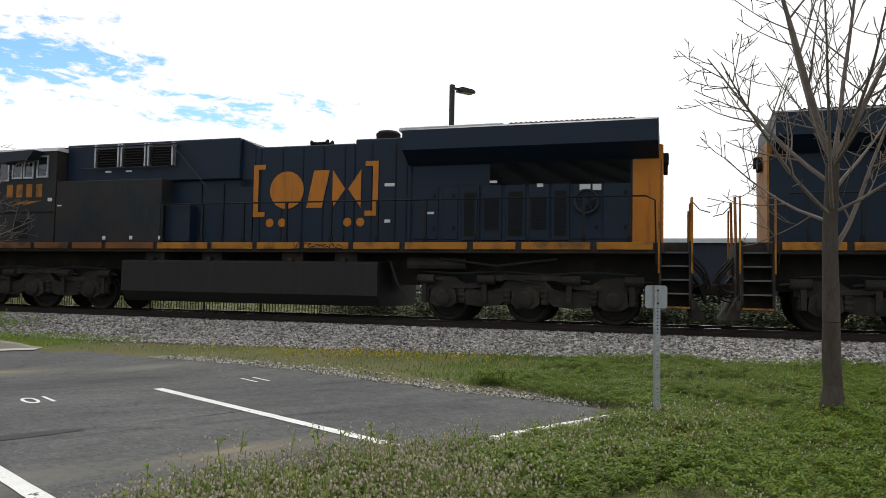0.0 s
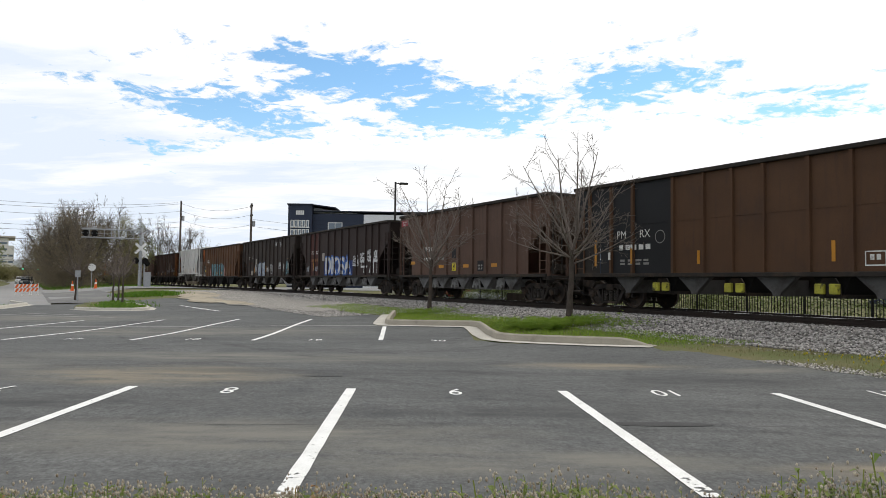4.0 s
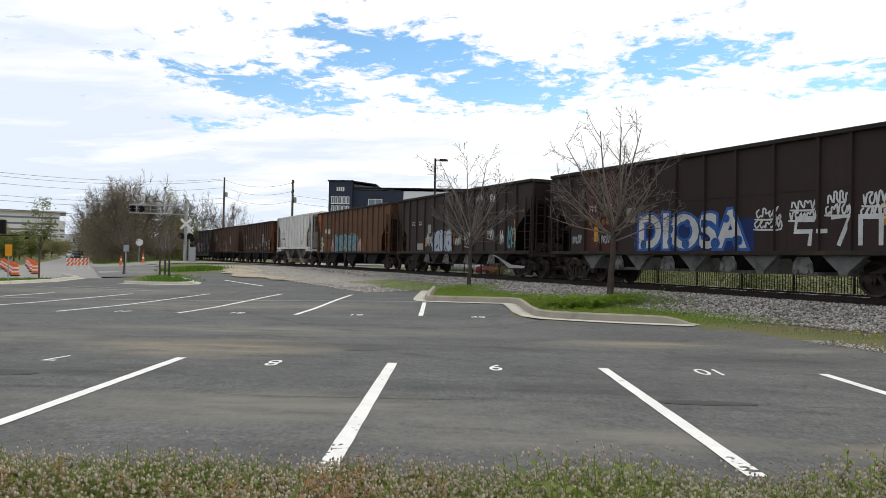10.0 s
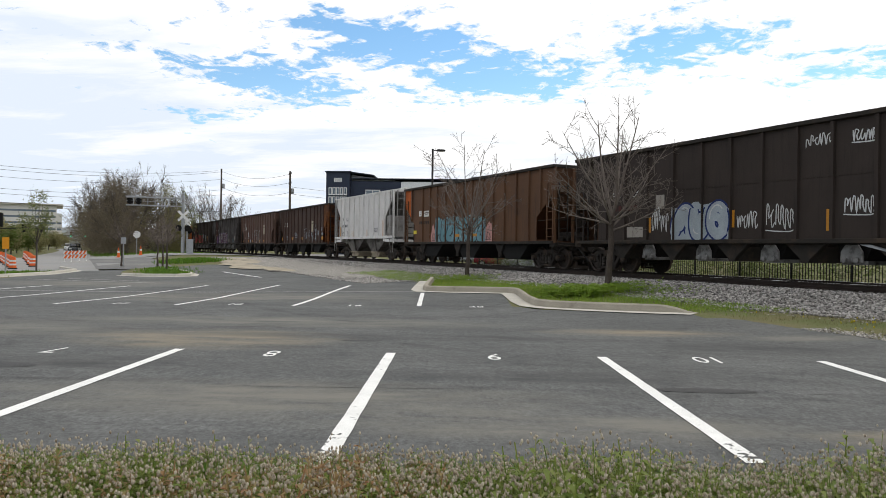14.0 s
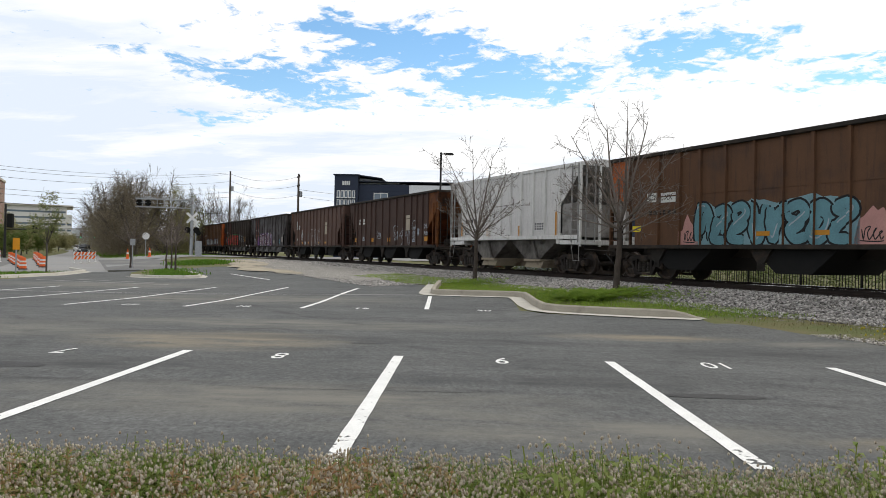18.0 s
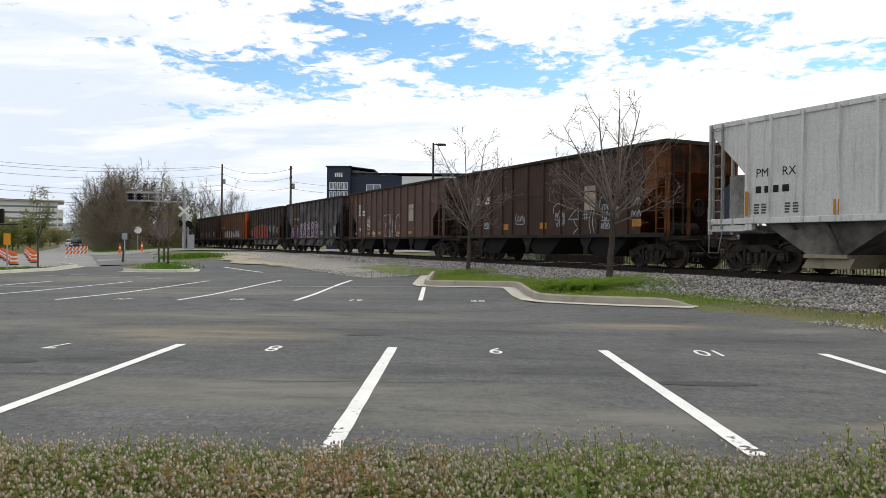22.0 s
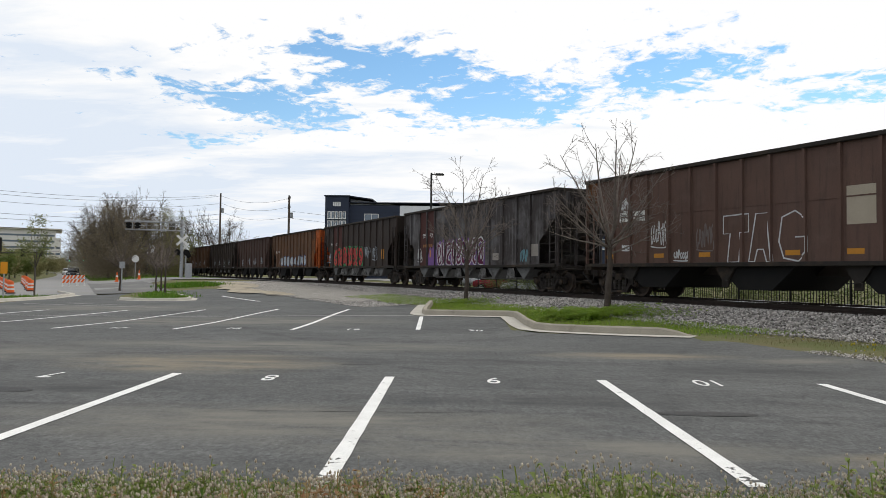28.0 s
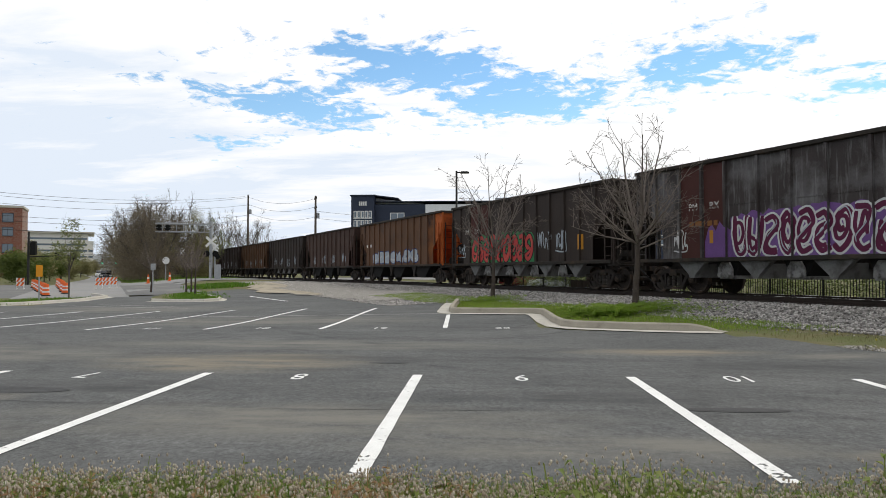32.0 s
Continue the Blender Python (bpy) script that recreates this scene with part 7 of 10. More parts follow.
def locomotive(label, wheels, c, front=True, plain=False):
    """A wide-cab diesel, long hood toward +x. x runs as the train's metres at 0 s less c."""
    lo = tagged(thing("locomotive"), label, "locomotive", "locomotives")
    skin, grime = M["loco_blue"], M["grime"]
    X = lambda v: v + 9.95
    bm = B()
    box(bm, X(-20.25), X(0.15), -1.5, 1.5, 1.62, 1.86, 0.01)
    box(bm, X(-20.6), X(0.75), -0.5, 0.5, 0.85, 1.62)
    part("underframe", bm, grime, lo)
    for y in (-1, 1):
        x = -20.2
        rng = random.Random(4)
        while x < -0.2:
            w = min(rng.choice((1.35, 1.7, 1.15)), 0.1 - x)
            bm = B()
            box(bm, X(x), X(x + w - 0.14), min(y * 1.5, y * 1.56), max(y * 1.5, y * 1.56), 1.70, 1.87, 0.008)
            part("sill_stripe", bm, M["yellow_worn"] if x > -13 else M["orange_grimy"], lo)
            x += w
    # nose, cab and the electrical cabin
    bm = B()
    prism(bm, [(X(-20.45), 1.86), (X(-20.45), 3.38), (X(-18.95), 3.86), (X(-18.7), 3.86), (X(-18.7), 1.86)], -1.28, 1.28)
    part("nose", bm, M["loco_grimy"], lo)
    bm = B()
    prism(bm, [(X(-18.95), 1.86), (X(-18.95), 3.70), (X(-18.68), 4.50), (X(-16.5), 4.50), (X(-16.5), 1.86)], -1.52, 1.52)
    part("cab", bm, M["loco_grimy"], lo)
    bm = B()
    prism(bm, [(-1.56, 4.50), (-1.50, 4.60), (-0.8, 4.72), (0.8, 4.72), (1.50, 4.60), (1.56, 4.50)], X(-18.75), X(-16.45), axis="x")
    part("cab_roof", bm, M["roof_white"], lo)
    for xa, xb, za, zb in ((-18.62, -18.20, 3.66, 4.32), (-18.10, -17.72, 3.72, 4.24), (-17.68, -17.30, 3.72, 4.24), (-17.2, -16.78, 3.74, 4.38)):
        fr = B()
        for p in ((xa, xb, za, za + 0.05), (xa, xb, zb - 0.05, zb), (xa, xa + 0.05, za + 0.05, zb - 0.05), (xb - 0.05, xb, za + 0.05, zb - 0.05)):
            box(fr, X(p[0]), X(p[1]), -1.55, -1.52, p[2], p[3])
        f = part("cab_window", fr, M["alu"], lo, "aluminium-framed cab window")
        bm = B()
        box(bm, X(xa + 0.05), X(xb - 0.05), -1.532, -1.524, za + 0.05, zb - 0.05)
        part("pane", bm, M["glass_dark"], f)
    bm = B()
    prism(bm, [(X(-18.55), 4.44), (X(-16.95), 4.48), (X(-17.2), 4.20), (X(-18.25), 4.14)], -1.9, -1.52)
    part("window_awning", bm, M["loco_grey"], lo)
    bm = B()
    box(bm, X(-17.95), X(-17.44), -1.535, -1.515, 1.98, 2.53)
    part("cab_vent", bm, M["black"], lo)
    bm = B()
    box(bm, X(-18.9), X(-16.55), -1.535, -1.52, 2.72, 2.76)
    part("cab_seam", bm, M["black"], lo)
    bm = B()
    box(bm, X(-16.5), X(-12.92), -1.5, 1.5, 1.86, 3.62, 0.02)
    part("electrical_cabin", bm, M["loco_grimy"], lo)
    bm = B()
    box(bm, X(-16.5), X(-10.75), -1.16, 1.16, 3.6, 4.72, 0.03)
    box(bm, X(-12.92), X(-10.4), -1.02, 1.02, 1.86, 3.6)
    prism(bm, [(X(-10.76), 3.4), (X(-10.76), 4.70), (X(-10.35), 4.52), (X(-10.35), 3.4)], -1.02, 1.02)
    part("inverter_cabin", bm, skin, lo)
    for k in range(3):
        xa = -15.35 + 0.9 * k
        bm = B()
        for z in range(7):
            prism(bm, [(-1.28, 4.08 + z * 0.075), (-1.18, 4.14 + z * 0.075), (-1.17, 4.10 + z * 0.075)], X(xa), X(xa + 0.72), axis="x")
        g = part("air_grille", bm, M["louvre"], lo, "louvred air intake")
        for xx in (xa - 0.05, xa + 0.74):
            bm = B()
            box(bm, X(xx), X(xx + 0.05), -1.30, -1.16, 4.02, 4.66)
            part("grille_post", bm, M["alu"], g)
    bm = B()
    for a, b in (((-15.9, 3.98), (-12.9, 3.98)), ((-16.4, 4.60), (-12.6, 4.60)), ((-12.75, 4.55), (-11.6, 3.35))):
        pipe(bm, [(X(a[0]), -1.33, a[1]), (X(b[0]), -1.33, b[1])], 0.018)
    part("grab_rail", bm, M["loco_grey"], lo)
    bm = B()
    box(bm, X(-12.9), X(-12.1), -1.35, -1.0, 1.9, 2.9, 0.015)
    part("equipment_box", bm, skin, lo)
    bm = B()
    box(bm, X(-11.9), X(-11.4), -1.035, -1.02, 3.9, 4.4)
    part("hood_vent", bm, M["black"], lo)
    # engine hood
    bm = B()
    box(bm, X(-10.4), X(-7.45), -1.0, 1.0, 1.86, 4.46, 0.03)
    box(bm, X(-7.45), X(-5.9), -1.0, 1.0, 1.86, 4.56, 0.03)
    box(bm, X(-5.95), X(0.08), -0.96, 0.96, 1.86, 4.1)
    part("engine_hood", bm, skin, lo)
    for k, xx in enumerate((-12.0, -11.3, -10.55, -10.2, -9.55, -8.95, -8.35, -7.75, -7.0, -6.35, -6.05)):
        bm = B()
        box(bm, X(xx), X(xx + 0.035), -1.045 if k < 2 else -1.015, -1.0, 1.9, 4.4 if k > 1 else 3.5)
        part("door_seam", bm, M["loco_seam"], lo)
    bm = B()
    prism(bm, [(-1.55, 4.12), (-1.55, 4.60), (-1.35, 4.68), (1.35, 4.68), (1.55, 4.60), (1.55, 4.12), (1.0, 3.82), (-1.0, 3.82)], X(-5.98), X(0.02), axis="x")
    part("radiator_cabin", bm, skin, lo)
    bm = B()
    box(bm, X(-6.2), X(-3.55), -1.2, 1.2, 4.66, 4.76, 0.02)
    part("roof_panel", bm, M["roof_white"], lo, "pale grey roof panel")
    bm = B()
    box(bm, X(-3.4), X(-0.5), -1.25, 1.25, 4.67, 4.72)
    for k in range(24):
        box(bm, X(-3.38 + k * 0.12), X(-3.33 + k * 0.12), -1.2, 1.2, 4.72, 4.75)
    part("radiator_grille", bm, M["black"], lo)
    for k in range(22):
        bm = B()
        box(bm, X(-3.9), X(-0.6), -1.0, -0.965, 3.28 + k * 0.025, 3.292 + k * 0.025)
        part("radiator_slat", bm, M["black"], lo)
    bm = B()
    lathe(bm, [(0.30, 4.5), (0.32, 4.76), (0.26, 4.82), (0.2, 4.78)], 16, "z", (X(-6.75), -0.5, 0))
    part("exhaust_stack", bm, M["black"], lo)
    hr = B()
    for k, (dy, ln) in enumerate(((-0.18, 0.26), (0.0, 0.32), (0.18, 0.24))):
        lathe(hr, [(0.03, 0), (0.035, ln * 0.7), (0.10, ln), (0.09, ln)], 10, "x", (X(-8.9), dy, 4.68))
        lathe(hr, [(0.03, 0), (0.035, -ln * 0.6), (0.09, -ln * 0.9), (0.08, -ln * 0.9)], 10, "x", (X(-8.9), dy, 4.68))
    box(hr, X(-8.97), X(-8.83), -0.25, 0.25, 4.44, 4.66)
    part("air_horn", hr, M["black"], lo)
    # hood doors under the radiator
    for k, (xa, xb) in enumerate(((-4.6, -4.15), (-4.1, -3.6), (-3.5, -3.02), (-2.95, -2.45), (-2.4, -1.98))):
        bm = B()
        box(bm, X(xa), X(xb), -1.0, -0.96, 1.95, 3.3, 0.01)
        d = part("hood_door", bm, skin, lo)
        bm = B()
        box(bm, X(xa + 0.07), X(xb - 0.07), -1.006, -0.998, 2.05 if k % 2 == 0 else 2.2, 3.12 if k % 2 == 0 else 2.95)
        part("door_screen", bm, M["black"], d)
        for z in range(14):
            bm = B()
            box(bm, X(xa + 0.07), X(xb - 0.07), -1.016, -1.007, 2.2 + z * 0.055, 2.225 + z * 0.055)
            part("screen_slat", bm, M["loco_seam"], d)
    for xa, xb in ((-1.9, -1.25), (-1.2, -0.6), (-5.85, -5.2), (-5.1, -4.7)):
        bm = B()
        box(bm, X(xa), X(xb), -0.985, -0.96, 1.98, 3.28, 0.008)
        d = part("hood_door", bm, skin, lo)
        bm = B()
        box(bm, X(xb - 0.14), X(xb - 0.07), -1.0, -0.985, 2.2, 2.3)
        box(bm, X(xb - 0.14), X(xb - 0.07), -1.0, -0.985, 3.0, 3.1)
        part("latch", bm, M["black"], d)
    bm = B()
    lathe(bm, [(0.27, -1.09), (0.30, -1.11), (0.27, -1.13), (0.24, -1.11), (0.27, -1.09)], 20, centre=(X(-1.58), 0, 2.84))
    for k in range(5):
        ang = k * math.tau / 5 + 0.3
        tube(bm, (X(-1.58), -1.06, 2.84), (X(-1.58) + 0.27 * math.cos(ang), -1.11, 2.84 + 0.27 * math.sin(ang)), 0.014, seg=5)
    tube(bm, (X(-1.58), -0.98, 2.84), (X(-1.58), -1.1, 2.84), 0.05)
    part("brake_wheel", bm, M["loco_grey"], lo)
    for xa, za, xb, zb in ((-1.75, 3.12, -1.5, 3.26), (-1.45, 3.12, -1.25, 3.26), (-6.62, 3.32, -6.35, 3.4), (-7.15, 3.9, -7.0, 3.98), (-11.6, 3.3, -11.5, 3.4), (-2.75, 3.22, -2.6, 3.3), (-3.9, 3.34, -3.72, 3.4), (-6.6, 2.4, -6.45, 2.48), (-5.5, 2.6, -5.3, 2.66), (-15.1, 3.88, -14.9, 3.93), (-14.4, 3.88, -14.2, 3.93), (-16.4, 2.9, -16.25, 2.94), (-16.75, 3.05, -16.6, 3.15)):
        bm = B()
        y = -1.005 if xa > -12 and not (-6.0 < xa) else (-0.99 if xa > -6.0 else (-1.17 if za > 3.7 else -1.53))
        box(bm, X(xa), X(xb), y - 0.012, y, za, zb)
        part("notice", bm, M["label_white"], lo)
    # rear end in yellow
    bm = B()
    box(bm, X(-0.55), X(0.06), -0.972, -0.955, 1.9, 3.86)
    box(bm, X(0.08), X(0.12), -0.97, 0.97, 1.9, 4.12)
    box(bm, X(-0.4), X(0.1), -0.972, 0.972, 3.8, 4.14)
    part("end_panel", bm, M["yellow_worn"] if plain else M["loco_yellow"], lo, "yellow end panel")
    bm = B()
    box(bm, X(0.06), X(0.24), -0.62, -0.32, 3.75, 4.0, 0.02)
    box(bm, X(0.12), X(0.22), -0.2, 0.2, 3.6, 3.9, 0.02)
    part("headlight_housing", bm, M["black"], lo)
    if plain:
        bm = B()
        box(bm, X(-0.4), X(0.0), -0.984, -0.972, 2.55, 3.0)
        part("end_badge", bm, M["loco_blue"], lo)
    # walkway rails
    bm = B()
    pipe(bm, [(X(-12.85), -1.5, 2.9), (X(-0.25), -1.5, 2.9), (X(-0.05), -1.5, 2.8), (X(-0.02), -1.5, 1.4)], 0.02)
    pipe(bm, [(X(-12.85), 1.5, 2.9), (X(-0.25), 1.5, 2.9), (X(-0.02), 1.5, 1.4)], 0.02)
    part("walkway_handrail", bm, M["loco_rail"], lo)
    for xx in (-12.85, -11.6, -10.35, -9.1, -7.85, -6.6, -5.35, -4.1, -2.85, -1.6, -0.6):
        for y in (-1.5, 1.5):
            bm = B()
            box(bm, X(xx) - 0.03, X(xx) + 0.03, y - 0.03, y + 0.03, 1.8, 2.9)
            box(bm, X(xx) - 0.05, X(xx) + 0.05, y - 0.03, y + 0.03, 1.7, 2.0)
            part("stanchion", bm, M["loco_rail"], lo)
    # ends
    end_steps(lo, X(0.06), 1, grime)
    end_steps(lo, X(-20.0), -1, grime)
    for x0, d in ((0.72, 1), (-20.62, -1)):
        bm = B()
        box(bm, X(x0) - 0.06, X(x0) + 0.06, -1.5, 1.5, 0.42, 0.62)
        prism(bm, [(X(x0) - d * 0.02, 0.2), (X(x0) + d * 0.3, 0.18), (X(x0), 0.75), (X(x0) - d * 0.05, 0.75)], -1.25, 1.25)
        box(bm, X(x0) - 0.05, X(x0) + 0.03, -0.95, 0.95, 0.62, 1.9)
        part("pilot", bm, grime, lo)
        bm = B()
        box(bm, min(X(x0), X(x0) + d * 0.5), max(X(x0), X(x0) + d * 0.5), -0.12, 0.12, 0.74, 1.0, 0.02)
        part("coupler", bm, M["truck"], lo)
        for k in range(5):
            bm = B()
            y = -0.75 + 0.14 * k
            pipe(bm, [(X(x0), y, 1.2), (X(x0) + d * 0.18, y, 0.95), (X(x0) + d * 0.32, y + 0.05, 0.55), (X(x0) + d * 0.46, y + 0.1, 0.62 + 0.1 * (k % 2))], 0.03)
            part("air_hose", bm, M["rubber"], lo)
        for k in range(6):
            bm = B()
            y, drop, out = -1.1 + 0.3 * k, 0.35 + 0.12 * (k % 3), 0.34 + 0.07 * (k % 2)
            pipe(bm, [(X(x0) + d * out * math.sin(math.pi * j / 10), y + 0.025 * j, 1.62 - 0.1 * (k % 2) - drop * math.sin(math.pi * j / 16) - 0.04 * j) for j in range(11)], 0.024, 5)
            part("jumper_cable", bm, M["rubber"], lo)
        for y in (-0.55, 0.55):
            bm = B()
            pipe(bm, [(X(x0), y, 1.85), (X(x0) + d * 0.02, y, 2.95)], 0.03)
            part("end_post", bm, M["yellow_worn"], lo)
        bm = B()
        pipe(bm, [(X(x0), -0.55, 2.9), (X(x0) + d * 0.2, -0.5, 2.68), (X(x0) + d * 0.42, -0.45, 2.62)], 0.012)
        part("safety_chain", bm, M["truck"], lo)
    # fuel tank and trucks
    bm = B()
    prism(bm, [(-1.42, 1.40), (-1.47, 1.34), (-1.47, 0.56), (-1.2, 0.29), (1.2, 0.29), (1.47, 0.56), (1.47, 1.34), (1.42, 1.40)], X(-14.15), X(-6.58), axis="x")
    part("fuel_tank", bm, M["tank"], lo)
    bm = B()
    for xx in (-13.2, -11.4, -9.0, -7.5):
        tube(bm, (X(xx), -1.46, 1.42), (X(xx), -1.2, 1.42), 0.07)
        box(bm, X(xx) - 0.3, X(xx) + 0.3, -1.3, 1.3, 1.36, 1.62)
    part("tank_fitting", bm, grime, lo)
    for x in (-2.95, -17.37):
        loco_truck(lo, X(x), wheels)
    for y in (-1, 1):
        bm = B()
        pipe(bm, [(X(-6.3), y * 1.3, 1.4), (X(-6.1), y * 1.35, 0.9), (X(-5.9), y * 1.3, 0.55)], 0.035)
        pipe(bm, [(X(-5.0), y * 1.3, 1.5), (X(-3.6), y * 1.35, 1.32), (X(-2.2), y * 1.3, 1.5)], 0.03)
        part("cable", bm, M["rubber"], lo)
    bm = B()
    tube(bm, (X(-5.9), -1.1, 1.38), (X(-4.4), -1.1, 1.38), 0.16, seg=12)
    part("air_reservoir", bm, grime, lo)
    lv = [(-20, 20, -1.0)]
    if not plain:
        # bracketed emblem as plain shapes
        y = -1.0
        bm = B()
        for p in (rect(X(-10.38), X(-10.23), 2.58, 3.98), rect(X(-10.23), X(-10.02), 3.85, 3.98), rect(X(-10.23), X(-10.02), 2.58, 2.71),
                  rect(X(-6.94), X(-6.79), 2.58, 3.98), rect(X(-7.15), X(-6.94), 3.85, 3.98), rect(X(-7.15), X(-6.94), 2.58, 2.71)):
            paint(bm, p, lv, 0.022, 0)
        part("emblem_bracket", bm, M["loco_yellow"], lo)
        bm = B()
        n = 20
        for k in range(n):
            a0, a1 = k * math.tau / n, (k + 1) * math.tau / n
            cx, cz = X(-9.38), 3.28
            q = lambda a, s: (cx + 0.5 * s * math.cos(a), cz + 0.5 * s * math.sin(a))
            paint(bm, [q(a0, 1), q(a1, 1), (cx, cz)], lv, 0.022, 0)
        part("emblem_disc", bm, M["loco_yellow"], lo)
        bm = B()
        paint(bm, [(X(-8.80), 2.80), (X(-8.35), 2.80), (X(-8.15), 3.78), (X(-8.60), 3.78)], lv, 0.022, 0)
        part("emblem_slant", bm, M["loco_yellow"], lo)
        bm = B()
        for p in ([(X(-8.06), 3.78), (X(-8.06), 2.78), (X(-7.70), 3.28)], [(X(-7.26), 3.78), (X(-7.26), 2.78), (X(-7.62), 3.28)]):
            paint(bm, p, lv, 0.022, 0)
        part("emblem_hourglass", bm, M["loco_yellow"], lo)
        for xx in (-9.86, -9.50, -7.62, -7.26):
            bm = B()
            paint(bm, [(X(xx) + 0.115 * math.cos(k * math.tau / 18), 2.42 + 0.115 * math.sin(k * math.tau / 18)) for k in range(18)], lv, 0.022, 0)
            part("emblem_dot", bm, M["loco_yellow"], lo)
        cv = [(-20, 20, -1.52)]
        for k in range(4):
            bm = B()
            xx = -18.28 + k * 0.36
            paint(bm, rect(X(xx), X(xx + 0.22), 3.18, 3.56), cv, 0.006, 0)
            part("road_number_bar", bm, M["yellow_worn"], lo)
        bm = B()
        paint(bm, [(X(-18.22), 2.92), (X(-17.62), 3.0), (X(-17.66), 2.94), (X(-16.95), 3.08), (X(-17.5), 3.06), (X(-17.46), 3.12)], cv, 0.006, 0)
        part("flash_stripe", bm, M["yellow_worn"], lo)
        scrawl(lo, X(-8.9), X(-7.5), 1.72, 1.86, [(-20, 20, -1.56)], M["black"], 5, 0.02, 7, "black scrawl on the sill")
    for xx in (-14.8, -13.9, -12.95):
        bm = B()
        box(bm, X(xx), X(xx + 0.09), -1.525, -1.5, 1.95, 2.05)
        part("reflector", bm, M["label_white"], lo)
    return lo


# ---- the train ----
movers, wheels = [], []
for label, c, plain in (("dark blue diesel locomotive with yellow emblem, on the rails", -9.95, False),
                        ("dark blue diesel locomotive with yellow hood end, on the rails", 12.35 + 0.0, True)):
    mine = []
    lo = locomotive(label, mine, c, plain=plain)
    if plain:
        # coupled tail to tail with the other one
        movers.append((lo, 2.3 + 9.95 + 0.1, 180, mine))
    else:
        movers.append((lo, c, 0, mine))


def evenly(a, b, n):
    return [b + (a - b) * k / n for k in range(1, n)]


def car_1():
    w = []
    ribs = [-37.84, -36.76, -35.76, -34.05, -32.9, -31.9, -30.9, -29.6, -28.49, -27.58, -26.68, -25.69, -24.68, -23.68]
    car, c, lv = hopper_car("brown hopper car with one black end, on the rails", -22.55, -38.65, ribs, M["brown_1"], w,
                            panels={0: M["black_paint"], 1: M["black_paint"], 2: M["black_paint"], 3: M["black_paint"], 14: M["grime"]}, low_plate=True, gate_mat=M["gate_yellow"], chute=M["gate_plate"], rust_end=M["grime"])
    for x, z0, z1 in ((-37.57, 1.4, 2.3), (-35.75, 1.45, 1.95), (-33.1, 1.4, 1.8), (-28.98, 1.4, 1.91), (-25.86, 1.35, 1.91), (-23.80, 1.34, 2.30)):
        plate(car, c, lv, x - 0.05, x + 0.05, z0, z1, M["reflector"], "reflector_strip", "amber reflector strip", 0.012)
    mark(car, c, -36.3, 2.4, "PM", 0.36, M["letter_white"])
    mark(car, c, -35.25, 2.4, "RX", 0.36, M["letter_white"])
    bars(car, c, lv, -36.45, -34.95, 1.86, 2.12, M["letter_white"], 1, 5, seed=3)
    bars(car, c, lv, -36.4, -35.0, 1.4, 1.62, M["letter_grey"], 2, 4, seed=8)
    plate(car, c, lv, -36.95, -36.75, 1.6, 1.85, M["label_white"])
    plate(car, c, lv, -26.49, -25.93, 1.54, 1.89, M["black_paint"])
    bars(car, c, lv, -26.45, -25.97, 1.58, 1.85, M["letter_grey"], 3, 3, seed=4)
    plate(car, c, lv, -25.52, -24.81, 1.66, 1.86, M["black_paint"])
    bars(car, c, lv, -25.48, -24.85, 1.68, 1.84, M["letter_grey"], 2, 4, seed=9)
    plate(car, c, lv, -25.46, -24.87, 1.89, 2.45, M["sign_blue"], "notice_board", "blue notice plate with white lines of writing")
    bars(car, c, lv, -25.43, -24.9, 1.94, 2.41, M["letter_white"], 10, 1, seed=5)
    plate(car, c, lv, -24.33, -23.87, 1.56, 2.12, M["label_white"], "notice_board", "white and yellow notice plate")
    plate(car, c, lv, -24.29, -23.91, 1.58, 1.93, M["sign_yellow"], "notice_panel", "", 0.007)
    bars(car, c, lv, -24.25, -23.95, 1.62, 1.91, M["black_paint"], 6, 1, lift=0.01, seed=6)
    bm = B()
    for p in (rect(-28.22 - c, -27.72 - c, 1.6, 1.63), rect(-28.22 - c, -27.72 - c, 1.28, 1.31), rect(-28.22 - c, -28.19 - c, 1.31, 1.6), rect(-27.75 - c, -27.72 - c, 1.31, 1.6), rect(-28.1 - c, -28.0 - c, 1.42, 1.55), rect(-27.95 - c, -27.85 - c, 1.42, 1.55)):
        paint(bm, p, lv, 0.006, 0)
    part("test_stencil", bm, M["letter_white"], car)
    for x in (-24.2, -23.9):
        plate(car, c, lv, x, x + 0.09, 1.22, 1.36, M["label_white"])
    ring = [(-34.6 - c + 0.2 * math.cos(k * 0.45), 2.28 + 0.2 * math.sin(k * 0.45)) for k in range(15)]
    bm = B()
    for p, q in zip(ring, ring[1:]):
        paint(bm, stroke(p, q, 0.025), lv, 0.006, 0)
    part("ring_stencil", bm, M["letter_grey"], car)
    return car, c, w


